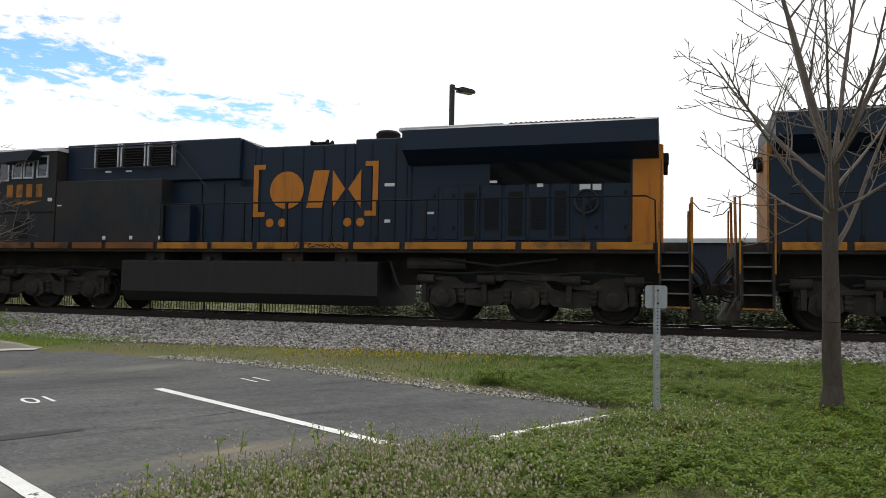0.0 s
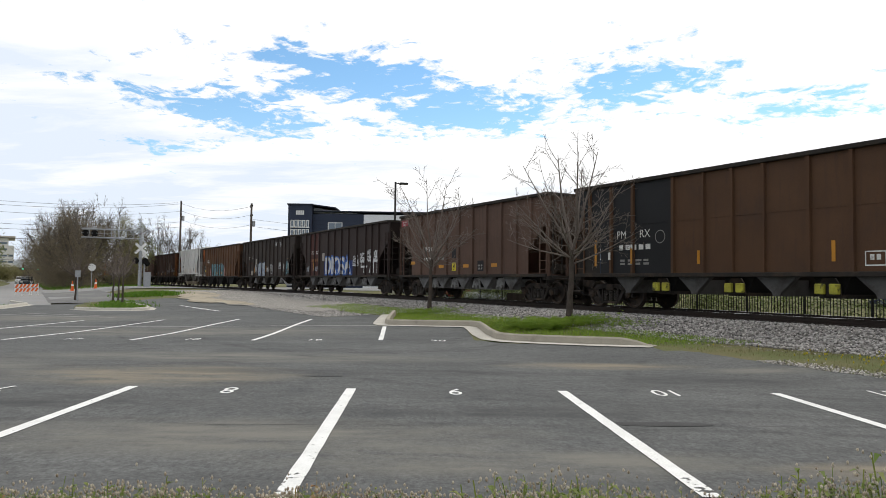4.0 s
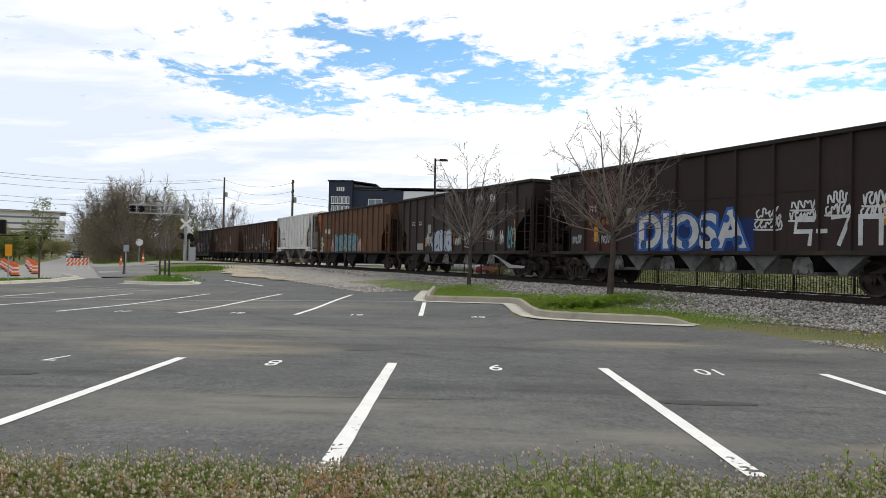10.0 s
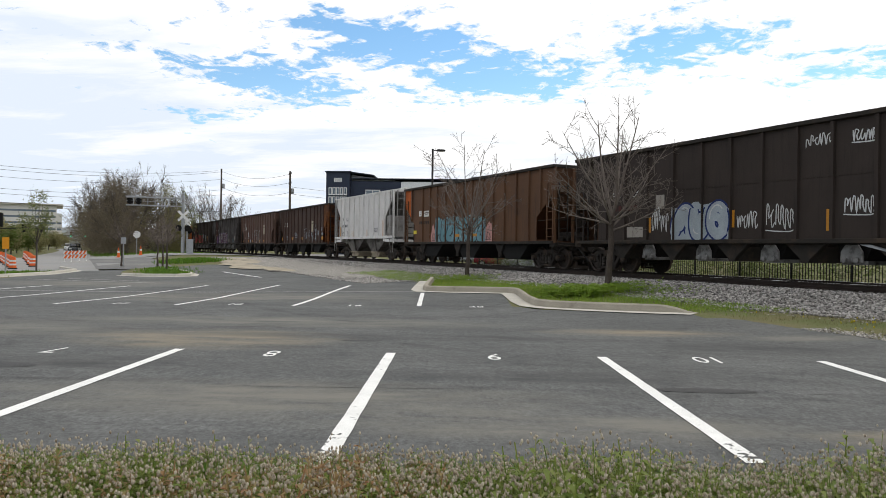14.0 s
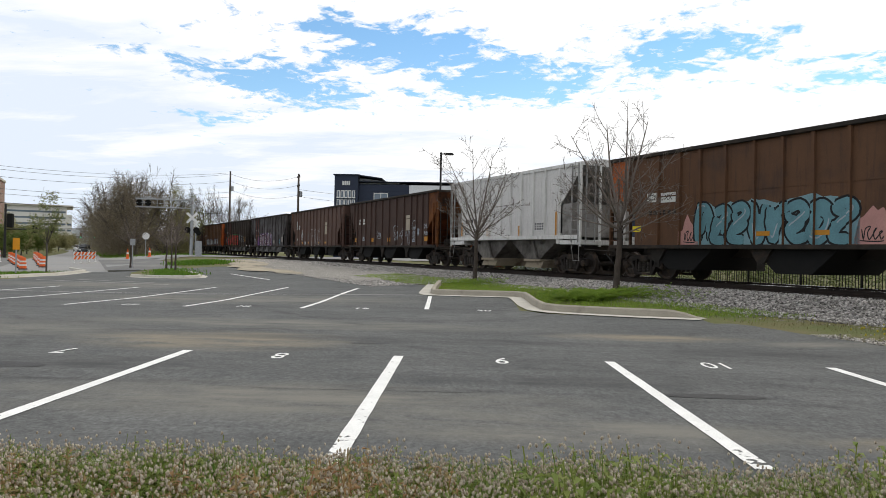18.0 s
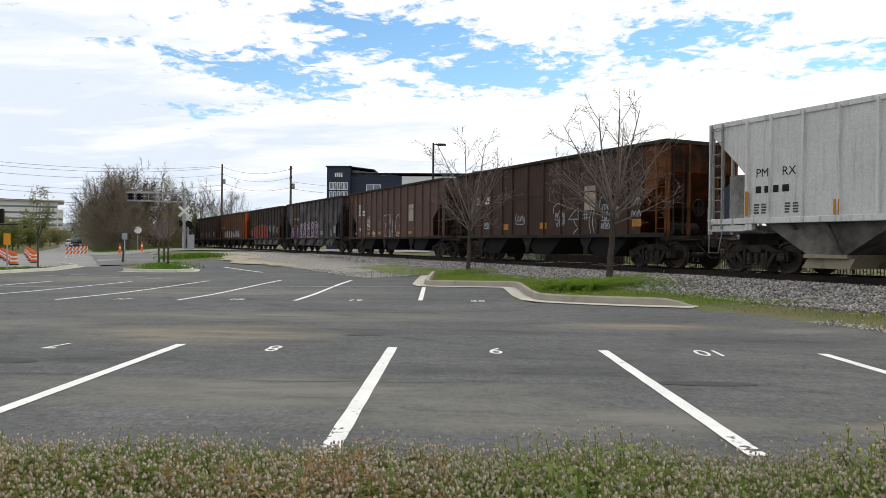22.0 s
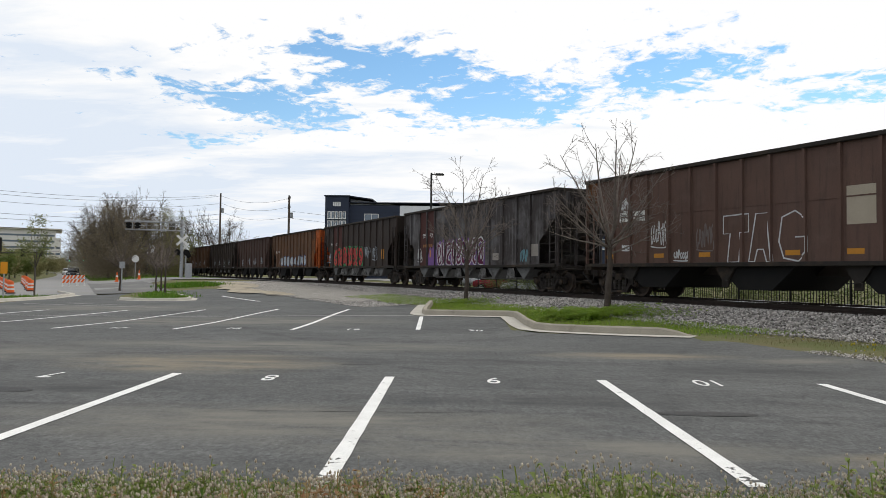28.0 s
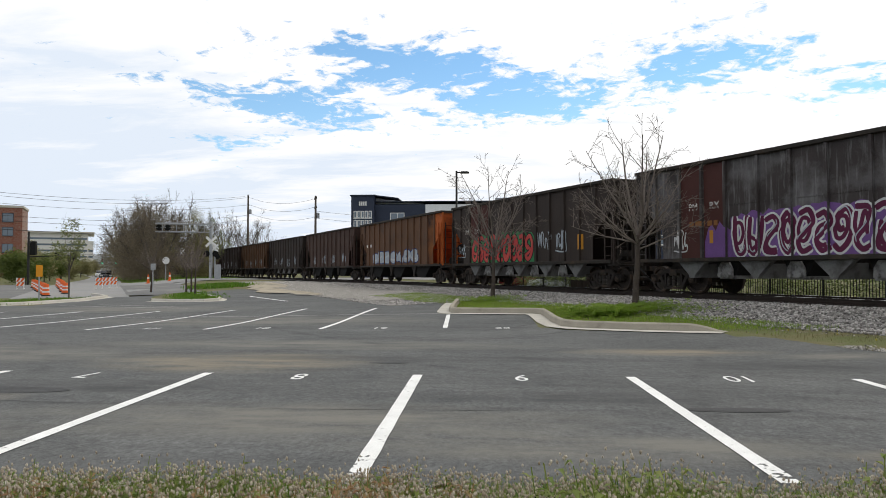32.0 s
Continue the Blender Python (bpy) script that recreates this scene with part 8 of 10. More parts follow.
def car_2():
    w = []
    car, c, lv = hopper_car("dull brown hopper car with red corner plate, on the rails", -40.2, -53.05, [-52.02, -50.62, -49.2, -48.0, -46.88, -45.69, -44.55, -43.4, -42.3, -41.3], M["brown_2"], w, top=4.15, chute=M["chute_grey"])
    plate(car, c, lv, -53.0, -52.06, 3.70, 4.0, M["red_plate"], "end_notice", "red notice plate with white letters")
    mark(car, c, -52.55, 3.90, "ROTARY", 0.13, M["letter_white"])
    mark(car, c, -52.62, 3.77, "END", 0.13, M["letter_white"])
    mark(car, c, -49.9, 2.38, "PMRX", 0.34, M["letter_white"], stretch=0.95)
    bars(car, c, lv, -50.34, -49.35, 1.78, 2.04, M["letter_white"], 1, 5, seed=12)
    bars(car, c, lv, -48.93, -48.3, 1.82, 2.04, M["letter_grey"], 1, 3, seed=13)
    plate(car, c, lv, -48.9, -48.3, 2.2, 2.62, M["patch_brown"])
    plate(car, c, lv, -47.56, -47.18, 1.9, 2.37, M["black_paint"])
    plate(car, c, lv, -47.54, -47.19, 1.33, 1.70, M["sign_yellow"], "notice_panel")
    bars(car, c, lv, -47.5, -47.23, 1.37, 1.67, M["black_paint"], 5, 1, seed=14)
    for a, b, z in ((-51.8, -51.33, 1.68), (-48.82, -48.34, 1.46), (-46.54, -46.05, 1.46), (-44.2, -43.75, 1.46)):
        plate(car, c, lv, a, b, z, z + 0.15, M["reflector"], "reflector_strip")
    plate(car, c, lv, -45.3, -44.8, 1.3, 1.75, M["black_paint"])
    bars(car, c, lv, -45.26, -44.84, 1.34, 1.6, M["letter_grey"], 2, 2, seed=15)
    bars(car, c, lv, -49.8, -49.3, 1.34, 1.5, M["letter_grey"], 2, 3, seed=16)
    return car, c, w


def car_3():
    w = []
    ribs = [-68.4, -67.48, -66.58, -65.68, -64.0, -62.8, -61.6, -60.4, -59.1, -57.75, -56.86, -55.9]
    car, c, lv = hopper_car("dark hopper car with blue and white mural, on the rails", -54.5, -69.7, ribs, M["dark_3"], w, chute=M["chute_grey"], panels={2: M["red_oxide"], 3: M["red_oxide"]})
    mark(car, c, -67.05, 2.7, "PM", 0.34, M["letter_white"])
    mark(car, c, -66.15, 2.7, "RX", 0.34, M["letter_white"])
    bars(car, c, lv, -67.3, -65.95, 2.06, 2.36, M["reflector_dull"], 1, 4, seed=21)
    plate(car, c, lv, -65.15, -64.7, 2.14, 2.65, M["patch_grey"])
    spray_cloud(car, -64.75 - c, -59.75 - c, 1.16, 2.3, lv, M["spray_navy"], 3, 0.25)
    painted_word(car, "DIOSA", -64.5 - c, -60.0 - c, 1.22, 2.34, lv, [M["spray_white"], M["spray_blue"]], "white spray-painted capitals with blue outlines", 0.035, 0.06)
    for x, z, r in ((-64.25, 1.36, 0.17), (-62.95, 1.85, 0.15), (-63.0, 1.45, 0.16), (-62.35, 1.38, 0.17), (-62.3, 2.02, 0.13), (-61.55, 1.98, 0.14), (-61.15, 1.38, 0.18), (-60.75, 2.1, 0.13), (-60.3, 1.45, 0.16)):
        rosette(car, x - c, z, r, lv, [M["spray_blue"], M["spray_navy"]])
    for k, (a, b, z) in enumerate(((-59.74, -58.92, 1.75), (-58.6, -57.85, 1.95), (-57.54, -56.9, 2.05), (-56.6, -55.98, 1.95))):
        scrawl(car, a - c, b - c, z + 0.28, z + 0.62, lv, M["spray_white"], 30 + k, 0.05, 3)
        scrawl(car, a - c - 0.05, b - c + 0.05, z, z + 0.3, lv, M["spray_white"], 130 + k, 0.05, 5)
    for x, z, pts in ((-58.6, 1.2, ((0.9, 0.95), (0.25, 0.95), (0.2, 0.5), (0.75, 0.5), (0.7, 0.0))), (-57.75, 1.2, ((0.0, 0.5), (0.3, 0.5))), (-57.4, 1.2, ((0.0, 0.95), (0.6, 0.95), (0.25, 0.0))), (-56.7, 1.2, ((0.1, 0.0), (0.1, 0.95), (0.7, 0.95), (0.7, 0.0)))):
        bm = B()
        band(bm, [(x - c + u * 0.85, z + 0.08 + v * 0.75) for u, v in pts], 0.15, lv, 0.005, 0)
        part("sprayed_block", bm, M["spray_white"], car, "white block strokes in spray paint")
    for x in (-68.0, -66.3):
        scrawl(car, x - c - 0.3, x - c + 0.3, 1.4, 1.8, lv, M["spray_pale"], 40, 0.03, 5)
    plate(car, c, lv, -66.95, -66.7, 1.5, 2.05, M["reflector"], "reflector_strip")
    plate(car, c, lv, -56.06, -55.96, 1.75, 2.3, M["reflector"], "reflector_strip")
    return car, c, w


def car_4():
    w = []
    ribs = [-85.0, -84.08, -83.1, -82.0, -80.8, -79.6, -78.5, -77.4, -76.3, -75.28, -74.13, -73.29, -72.37]
    car, c, lv = hopper_car("blackened brown hopper car with sprayed scrawls, on the rails", -71.1, -85.9, ribs, M["dark_4"], w, top=4.12, chute=M["grime"])
    mark(car, c, -83.55, 2.72, "KG", 0.30, M["letter_white"])
    mark(car, c, -82.6, 2.72, "LX", 0.30, M["letter_white"])
    bars(car, c, lv, -83.75, -82.45, 2.12, 2.4, M["red_oxide"], 1, 5, seed=22)
    plate(car, c, lv, -81.6, -81.2, 2.16, 2.62, M["patch_grey"])
    plate(car, c, lv, -83.0, -82.2, 1.25, 1.6, M["patch_grey"])
    mural(car, -80.7 - c, -78.6 - c, 1.16, 2.28, 3, lv, [M["spray_pale"], M["spray_navy"], M["spray_white"], M["spray_pale"]], 14, True, "white and navy spray-painted mural", 0.46)
    for k, (a, b, z0, z1) in enumerate(((-81.8, -81.0, 1.4, 2.2), (-78.3, -77.55, 1.4, 2.0), (-77.3, -76.4, 1.4, 2.1), (-75.0, -74.2, 1.75, 2.2), (-73.8, -73.4, 1.4, 2.1), (-76.1, -75.3, 3.5, 3.85), (-74.8, -74.2, 3.5, 3.8))):
        scrawl(car, a - c, b - c, z0, z1, lv, M["spray_white"], 50 + k, 0.032, 6)
    mural(car, -73.1 - c, -72.45 - c, 1.27, 2.3, 2, lv, [M["spray_teal"], M["black_paint"], M["spray_pale"], M["spray_teal"]], 6, False)
    for x, z0, z1 in ((-81.85, 1.4, 1.9), (-78.4, 1.5, 2.0), (-75.4, 1.35, 1.9), (-72.42, 1.6, 2.55)):
        plate(car, c, lv, x - 0.05, x + 0.05, z0, z1, M["reflector"], "reflector_strip", "", 0.012)
    bm = B()
    prism(bm, [(-77.2 - c + 2.6, 1.0), (-76.9 - c + 2.6, 1.0), (-75.6 - c + 2.6, 0.42), (-74.4 - c + 2.6, 0.42), (-74.3 - c + 2.6, 0.52), (-75.4 - c + 2.6, 0.56)], -1.50, -1.47)
    part("bent_chute_plate", bm, M["alu"], car, "bright bent chute plate")
    return car, c, w


def car_5():
    w = []
    ribs = [-101.4, -99.94, -98.98, -98.11, -97.11, -96.07, -95.12, -94.18, -93.17, -92.2, -91.2, -90.2, -89.2, -88.3]
    car, c, lv = hopper_car("brown hopper car with orange corner and teal mural", -87.3, -102.45, ribs, M["brown_5"], w, top=4.12, bays="deep", panels={0: M["orange_rust"]})
    plate(car, c, lv, -100.5, -99.97, 2.58, 2.88, M["label_white"])
    plate(car, c, lv, -99.85, -99.17, 2.54, 2.86, M["label_white"])
    mark(car, c, -100.22, 2.73, "CY", 0.26, M["black_paint"])
    mark(car, c, -99.5, 2.70, "XX", 0.26, M["black_paint"])
    bars(car, c, lv, -100.45, -99.1, 2.1, 2.34, M["grime"], 1, 6, seed=23)
    plate(car, c, lv, -101.22, -100.8, 1.6, 1.8, M["sign_yellow"], "notice_panel")
    mural(car, -98.25 - c, -93.0 - c, 1.16, 2.42, 8, lv, [M["spray_teal"], M["black_paint"], M["spray_pale"], M["spray_teal2"]], 2, True, "teal spray-painted mural with black outlines", 0.42)
    for a, b in ((-98.9, -98.2), (-93.0, -92.2)):
        spray_cloud(car, a - c - 0.05, b - c + 0.1, 1.16, 2.15, lv, M["spray_pink"], int(-a), 0.5, "pink spray cloud")
        scrawl(car, a - c + 0.1, b - c - 0.1, 1.25, 1.6, lv, M["black_paint"], 61, 0.03, 4)
    for x in (-95.72, -93.9):
        plate(car, c, lv, x - 0.25, x + 0.2, 1.4, 1.53, M["reflector"], "reflector_strip", "", 0.02)
    return car, c, w


def car_7():
    w = []
    ribs = [-131.0, -130.3, -129.53, -128.61, -127.6, -126.75, -125.5, -124.3, -123.1, -121.9, -120.81, -119.99, -119.16, -118.41]
    car, c, lv = hopper_car("rusty brown hopper car with bare rust at its end", -117.2, -132.05, ribs, M["brown_7"], w, top=4.1, bays="deep", rust_end=M["rust"], panels={14: M["rust"]})
    plate(car, c, lv, -130.0, -129.58, 2.6, 2.95, M["label_white"])
    plate(car, c, lv, -129.25, -128.8, 2.6, 2.95, M["label_white"])
    mark(car, c, -129.78, 2.78, "PM", 0.26, M["black_paint"])
    mark(car, c, -129.02, 2.78, "RX", 0.26, M["black_paint"])
    plate(car, c, lv, -121.62, -120.88, 2.05, 2.95, M["patch_tan"], "paint_patch", "pale tan paint patch")
    for k, (a, b, z0, z1, n) in enumerate(((-126.55, -125.8, 1.65, 2.1, 4), (-123.55, -122.9, 1.75, 2.1, 4), (-123.45, -122.85, 1.4, 1.75, 4), (-120.62, -120.08, 2.0, 2.3, 4), (-120.62, -120.08, 1.65, 1.98, 4), (-120.64, -120.1, 1.38, 1.58, 5), (-119.9, -119.64, 1.7, 2.3, 2), (-119.0, -118.48, 2.1, 2.4, 4), (-119.0, -118.48, 1.72, 1.95, 4), (-129.3, -128.75, 1.5, 1.85, 4))):
        scrawl(car, a - c, b - c, z0, z1, lv, M["spray_pale"], 70 + k, 0.035, n)
    for pts in ([(-122.61, 1.72), (-122.32, 1.98), (-122.05, 2.1), (-121.84, 2.14), (-121.9, 1.9), (-121.87, 1.73), (-122.2, 1.74), (-122.61, 1.72)], [(-122.28, 1.71), (-122.12, 1.5), (-121.9, 1.36), (-122.1, 1.33), (-122.31, 1.16)],
                [(-121.72, 1.89), (-121.36, 1.9)], [(-121.72, 1.76), (-121.36, 1.78)], [(-121.61, 2.04), (-121.6, 1.68)], [(-121.48, 2.04), (-121.47, 1.68)],
                [(-121.21, 1.19), (-121.3, 1.5), (-121.31, 1.71), (-121.15, 2.14)], [(-121.0, 1.19), (-121.1, 1.5), (-121.1, 1.75), (-121.0, 2.1)], [(-120.7, 2.1), (-120.65, 2.45), (-120.35, 2.62), (-120.08, 2.45), (-120.0, 2.1)], [(-123.62, 2.0), (-123.6, 2.25), (-123.25, 2.4), (-122.95, 2.3)]):
        bm = B()
        line = [(x - c, z) for x, z in pts]
        band(bm, flow(line, 3) if len(line) > 2 else line, 0.035, lv, 0.0062, 0)
        part("sprayed_outline", bm, M["spray_pale"], car, "pale sprayed outline drawing")
    for a, b in ((-118.95, -118.48), (-127.5, -127.1), (-130.9, -130.5), (-124.6, -124.1)):
        plate(car, c, lv, a, b, 1.4, 1.65, M["reflector"], "reflector_strip")
    return car, c, w


def car_8():
    w = []
    ribs = [-147.81, -146.98, -146.15, -145.31, -144.32, -143.38, -142.38, -141.41, -140.46, -139.4, -138.4, -137.35, -136.3, -135.3, -134.3]
    car, c, lv = hopper_car("brown hopper car with white sprayed outlines, on the rails", -133.6, -148.6, ribs, M["brown_8"], w, top=4.12, bays="deep", panels={0: M["rust"]})
    plate(car, c, lv, -146.72, -146.2, 2.58, 2.92, M["label_white"])
    plate(car, c, lv, -146.0, -145.4, 2.58, 2.92, M["label_white"])
    mark(car, c, -146.45, 2.75, "PM", 0.25, M["black_paint"])
    mark(car, c, -145.7, 2.75, "RX", 0.25, M["black_paint"])
    for k, (a, b, z0, z1) in enumerate(((-146.74, -146.2, 2.98, 3.4), (-145.16, -144.4, 1.7, 2.55), (-144.12, -143.46, 1.23, 1.6), (-143.17, -142.42, 1.55, 2.35), (-146.6, -146.1, 1.6, 1.8))):
        scrawl(car, a - c, b - c, z0, z1, lv, M["spray_white"] if k != 3 else M["spray_grey"], 80 + k, 0.04, 7)
    for pts in ([(-142.1, 2.5), (-141.2, 2.52), (-141.2, 2.0), (-141.45, 2.0), (-141.55, 1.16), (-141.95, 1.16), (-141.85, 1.98), (-142.1, 1.98), (-142.1, 2.5)],
                [(-141.2, 1.16), (-140.95, 2.5), (-140.55, 2.5), (-140.4, 1.16), (-140.6, 1.16), (-140.7, 1.5), (-140.9, 1.5), (-141.0, 1.16), (-141.2, 1.16)],
                [(-139.4, 2.3), (-139.7, 2.5), (-140.1, 2.35), (-140.2, 1.7), (-140.05, 1.25), (-139.6, 1.16), (-139.35, 1.4), (-139.35, 1.8), (-139.7, 1.8)]):
        bm = B()
        band(bm, [(x - c, z) for x, z in pts], 0.045, lv, 0.005, 0)
        part("spray_outline", bm, M["spray_white"], car, "white sprayed outline")
    plate(car, c, lv, -138.25, -137.5, 2.05, 3.0, M["patch_tan"], "paint_patch", "pale tan paint patch")
    for a in (-147.4, -145.0, -143.05, -140.0, -138.25):
        plate(car, c, lv, a, a + 0.45, 1.32, 1.46, M["reflector"], "reflector_strip")
    return car, c, w


def car_9():
    w = []
    ribs = [-164.75, -163.6, -162.6, -161.64, -160.42, -159.3, -158.18, -156.95, -155.8, -154.6, -153.45, -152.38, -151.37]
    car, c, lv = hopper_car("grey-streaked dark hopper car with purple mural, on the rails", -150.4, -165.75, ribs, M["dark_9"], w, top=4.1, chute=M["chute_grey"], panels={2: M["red_oxide"], 3: M["red_oxide"]})
    mark(car, c, -163.0, 2.76, "PM", 0.32, M["letter_white"])
    mark(car, c, -162.1, 2.76, "RX", 0.32, M["letter_white"])
    bars(car, c, lv, -163.2, -161.9, 2.1, 2.35, M["reflector_dull"], 1, 5, seed=24)
    mural(car, -161.35 - c, -156.35 - c, 1.16, 2.48, 9, lv, [M["spray_maroon"], M["spray_white"], M["spray_pale"], M["spray_purple"]], 8, True, "maroon and white spray-painted mural on purple")
    spray_cloud(car, -162.5 - c, -161.3 - c, 1.16, 2.3, lv, M["spray_purple"], 77, 0.4, "purple spray cloud")
    bm = B()
    for p in (rect(-155.54 - c, -155.0 - c, 1.36, 1.68),):
        paint(bm, p, lv, 0.005, 0)
    part("test_stencil", bm, M["patch_grey"], car)
    scrawl(car, -163.9 - c, -163.3 - c, 1.4, 2.1, lv, M["spray_white"], 91, 0.04, 5)
    plate(car, c, lv, -152.33, -151.8, 1.5, 2.0, M["patch_grey"], "paint_patch")
    scrawl(car, -153.2 - c, -152.6 - c, 1.2, 1.8, lv, M["spray_teal"], 92, 0.05, 5)
    plate(car, c, lv, -162.3, -162.15, 1.6, 2.0, M["reflector"], "reflector_strip", "", 0.012)
    return car, c, w


def car_10():
    w = []
    car, c, lv = hopper_car("dark hopper car with red and green mural, on the rails", -167.05, -181.2, evenly(-167.05, -181.2, 13), M["dark_4"], w, chute=M["chute_grey"], panels={2: M["red_oxide"], 3: M["red_oxide"]})
    mark(car, c, -179.4, 2.76, "PM", 0.32, M["letter_white"])
    mark(car, c, -178.3, 2.76, "RX", 0.32, M["letter_white"])
    mural(car, -178.8 - c, -172.8 - c, 1.16, 2.55, 9, lv, [M["spray_red"], M["black_paint"], M["spray_orange"], M["spray_green"]], 5, True, "red and green spray-painted mural")
    for k, (a, b) in enumerate(((-172.5, -171.3), (-171.0, -170.2))):
        scrawl(car, a - c, b - c, 1.6, 2.5, lv, M["spray_pale"], 95 + k, 0.06, 4)
    plate(car, c, lv, -169.4, -169.0, 1.6, 2.2, M["reflector"], "reflector_strip")
    scrawl(car, -180.2 - c, -179.6 - c, 1.5, 2.2, lv, M["spray_pale"], 99, 0.04, 5)
    return car, c, w


def car_11():
    w = []
    car, c, lv = hopper_car("orange-brown hopper car with bare orange end, on the rails", -182.6, -197.4, evenly(-182.6, -197.4, 14), M["brown_5"], w, bays="deep", rust_end=M["orange_rust"], panels={13: M["orange_rust"], 12: M["rust"]})
    mural(car, -194.6 - c, -186.2 - c, 1.25, 2.15, 7, lv, [M["spray_pale"], M["spray_navy"], M["spray_white"], M["spray_navy"]], 4, False, "pale blue spray-painted mural")
    bars(car, c, lv, -196, -194.8, 2.4, 2.7, M["letter_white"], 1, 3, seed=31)
    return car, c, w


def covered_car():
    """A closed two-bay hopper car with sloped ends in pale grey."""
    w = []
    a, b = -104.2, -115.5
    c, L = (a + b) / 2, (a - b) / 2
    top, zs, cut = 4.32, 1.55, 1.35
    skin = M["car_grey"]
    car = tagged(thing("covered_hopper_car"), "pale grey covered hopper car with sloped ends, on the rails", "hopper car", "coal train cars")
    ribs = [r - c for r in (-113.3, -112.3, -111.3, -110.3, -109.4, -108.5, -107.54, -106.63)]
    zc = 2.75
    sk = [(-L + 0.05, top), (-L + 0.05, top - 0.25), (-L + cut, zc), (-L + cut, zs), (L - cut, zs), (L - cut, zc), (L - 0.05, top - 0.25), (L - 0.05, top)]
    for y in (-1, 1):
        if y > 0:
            bm = B()
            prism(bm, sk, y * 1.50, y * 1.52)
            part("side_sheet", bm, skin, car)
        else:
            es = [-L + 0.05] + ribs + [L - 0.05]
            for k, (p, q) in enumerate(zip(es, es[1:])):
                bm = B()
                if k == 0:
                    o = [(p, top), (p, top - 0.25), (p + cut, zc), (p + cut, zs), (q, zs), (q, top)]
                elif k == len(es) - 2:
                    o = [(q, top), (q, top - 0.25), (q - cut, zc), (q - cut, zs), (p, zs), (p, top)]
                else:
                    o = [(p, zs), (q, zs), (q, top), (p, top)]
                prism(bm, o, -1.52, -1.50)
                part("side_panel", bm, skin, car)
    for r in ribs + [-L + cut + 0.05, L - cut - 0.05]:
        bm = B()
        prism(bm, [(r - 0.035, -1.60), (r + 0.035, -1.60), (r + 0.05, -1.52), (r - 0.05, -1.52)], zs, top, axis="z")
        part("side_rib", bm, M["car_white"], car)
    bm = B()
    prism(bm, [(-1.56, top - 0.08), (-1.56, top + 0.05), (-0.6, top + 0.2), (0.6, top + 0.2), (1.56, top + 0.05), (1.56, top - 0.08)], -L, L, axis="x")
    part("roof", bm, M["car_white"], car)
    bm = B()
    for k in range(3):
        box(bm, -L + 1.2 + k * (2 * L - 3.6) / 2, -L + 2.4 + k * (2 * L - 3.6) / 2, -0.35, 0.35, top + 0.2, top + 0.3, 0.02)
    part("roof_hatch", bm, M["car_white"], car)
    bm = B()
    for y in (-1, 1):
        box(bm, -L + 0.1, L - 0.1, min(y * 1.42, y * 1.6), max(y * 1.42, y * 1.6), zs - 0.16, zs, 0.01)
    part("side_sill", bm, M["car_white"], car)
    for d in (-1, 1):
        bm = B()
        v = [bm.verts.new(p) for p in ((d * (L - 0.05), -1.5, top), (d * (L - 0.05), 1.5, top), (d * (L - 0.05), 1.5, top - 0.25), (d * (L - 0.05), -1.5, top - 0.25), (d * (L - 2.9), 1.5, 1.2), (d * (L - 2.9), -1.5, 1.2))]
        bm.faces.new((v[0], v[1], v[2], v[3]))
        bm.faces.new((v[3], v[2], v[4], v[5]))
        bmesh.ops.solidify(bm, geom=bm.faces[:], thickness=0.02)
        # shade under the sloped end is put into this darker grey
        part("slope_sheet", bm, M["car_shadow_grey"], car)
        bm = B()
        box(bm, min(d * (L - cut), d * (L - 0.7)), max(d * (L - cut), d * (L - 0.7)), -1.45, 1.45, zs - 0.05, zc + 0.05)
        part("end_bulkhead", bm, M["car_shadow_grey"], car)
        for y in (-1.52, -0.6, 0.6, 1.52):
            bm = B()
            box(bm, min(d * (L - 0.09), d * L), max(d * (L - 0.09), d * L), y - 0.045, y + 0.045, 1.1, top, 0.008)
            part("end_post", bm, M["car_white"], car)
        bm = B()
        box(bm, min(d * (L - cut), d * (L + 0.02)), max(d * (L - cut), d * (L + 0.02)), -1.55, 1.55, 1.18, 1.36, 0.01)
        part("end_platform", bm, M["car_white"], car)
        ladder(car, d * (L - 0.32), -1.58, 1.25, top, 9, M["car_ladder"])
        ladder(car, d * (L + 0.03), -1.1, 1.3, top, 9, M["car_ladder"], "y")
        bm = B()
        pipe(bm, [(d * (L - 0.55), -1.57, 1.2), (d * (L - 0.4), -1.57, 0.55), (d * (L - 0.05), -1.57, 0.55), (d * (L - 0.05), -1.57, 1.2)], 0.016)
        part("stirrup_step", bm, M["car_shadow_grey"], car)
        bm = B()
        box(bm, min(d * (L - cut - 0.25), d * (L - cut)), max(d * (L - cut - 0.25), d * (L - cut)), -1.58, -1.4, 1.2, 1.62, 0.02)
        part("jacking_pad", bm, M["car_white"], car)
        coupler(car, d * (L + 0.05), d)
        freight_truck(car, d * (L - 1.3), w)
    for k, x in enumerate((-1.95, 1.95)):
        bm = B()
        prism(bm, [(x - 1.9, 1.4), (x + 1.9, 1.4), (x + 0.55, 0.55), (x - 0.55, 0.55)], -1.3, 1.3)
        part("hopper_bay", bm, M["bay_dirt"], car)
        bm = B()
        prism(bm, [(x - 0.06, 1.4), (x + 0.06, 1.4), (x + 0.5, 0.6), (x + 0.42, 0.6)], -1.40, -1.3)
        part("bay_rib", bm, M["bay_dirt"], car)
        bm = B()
        box(bm, x - 0.62, x + 0.62, -1.36, 1.36, 0.46, 0.56, 0.01)
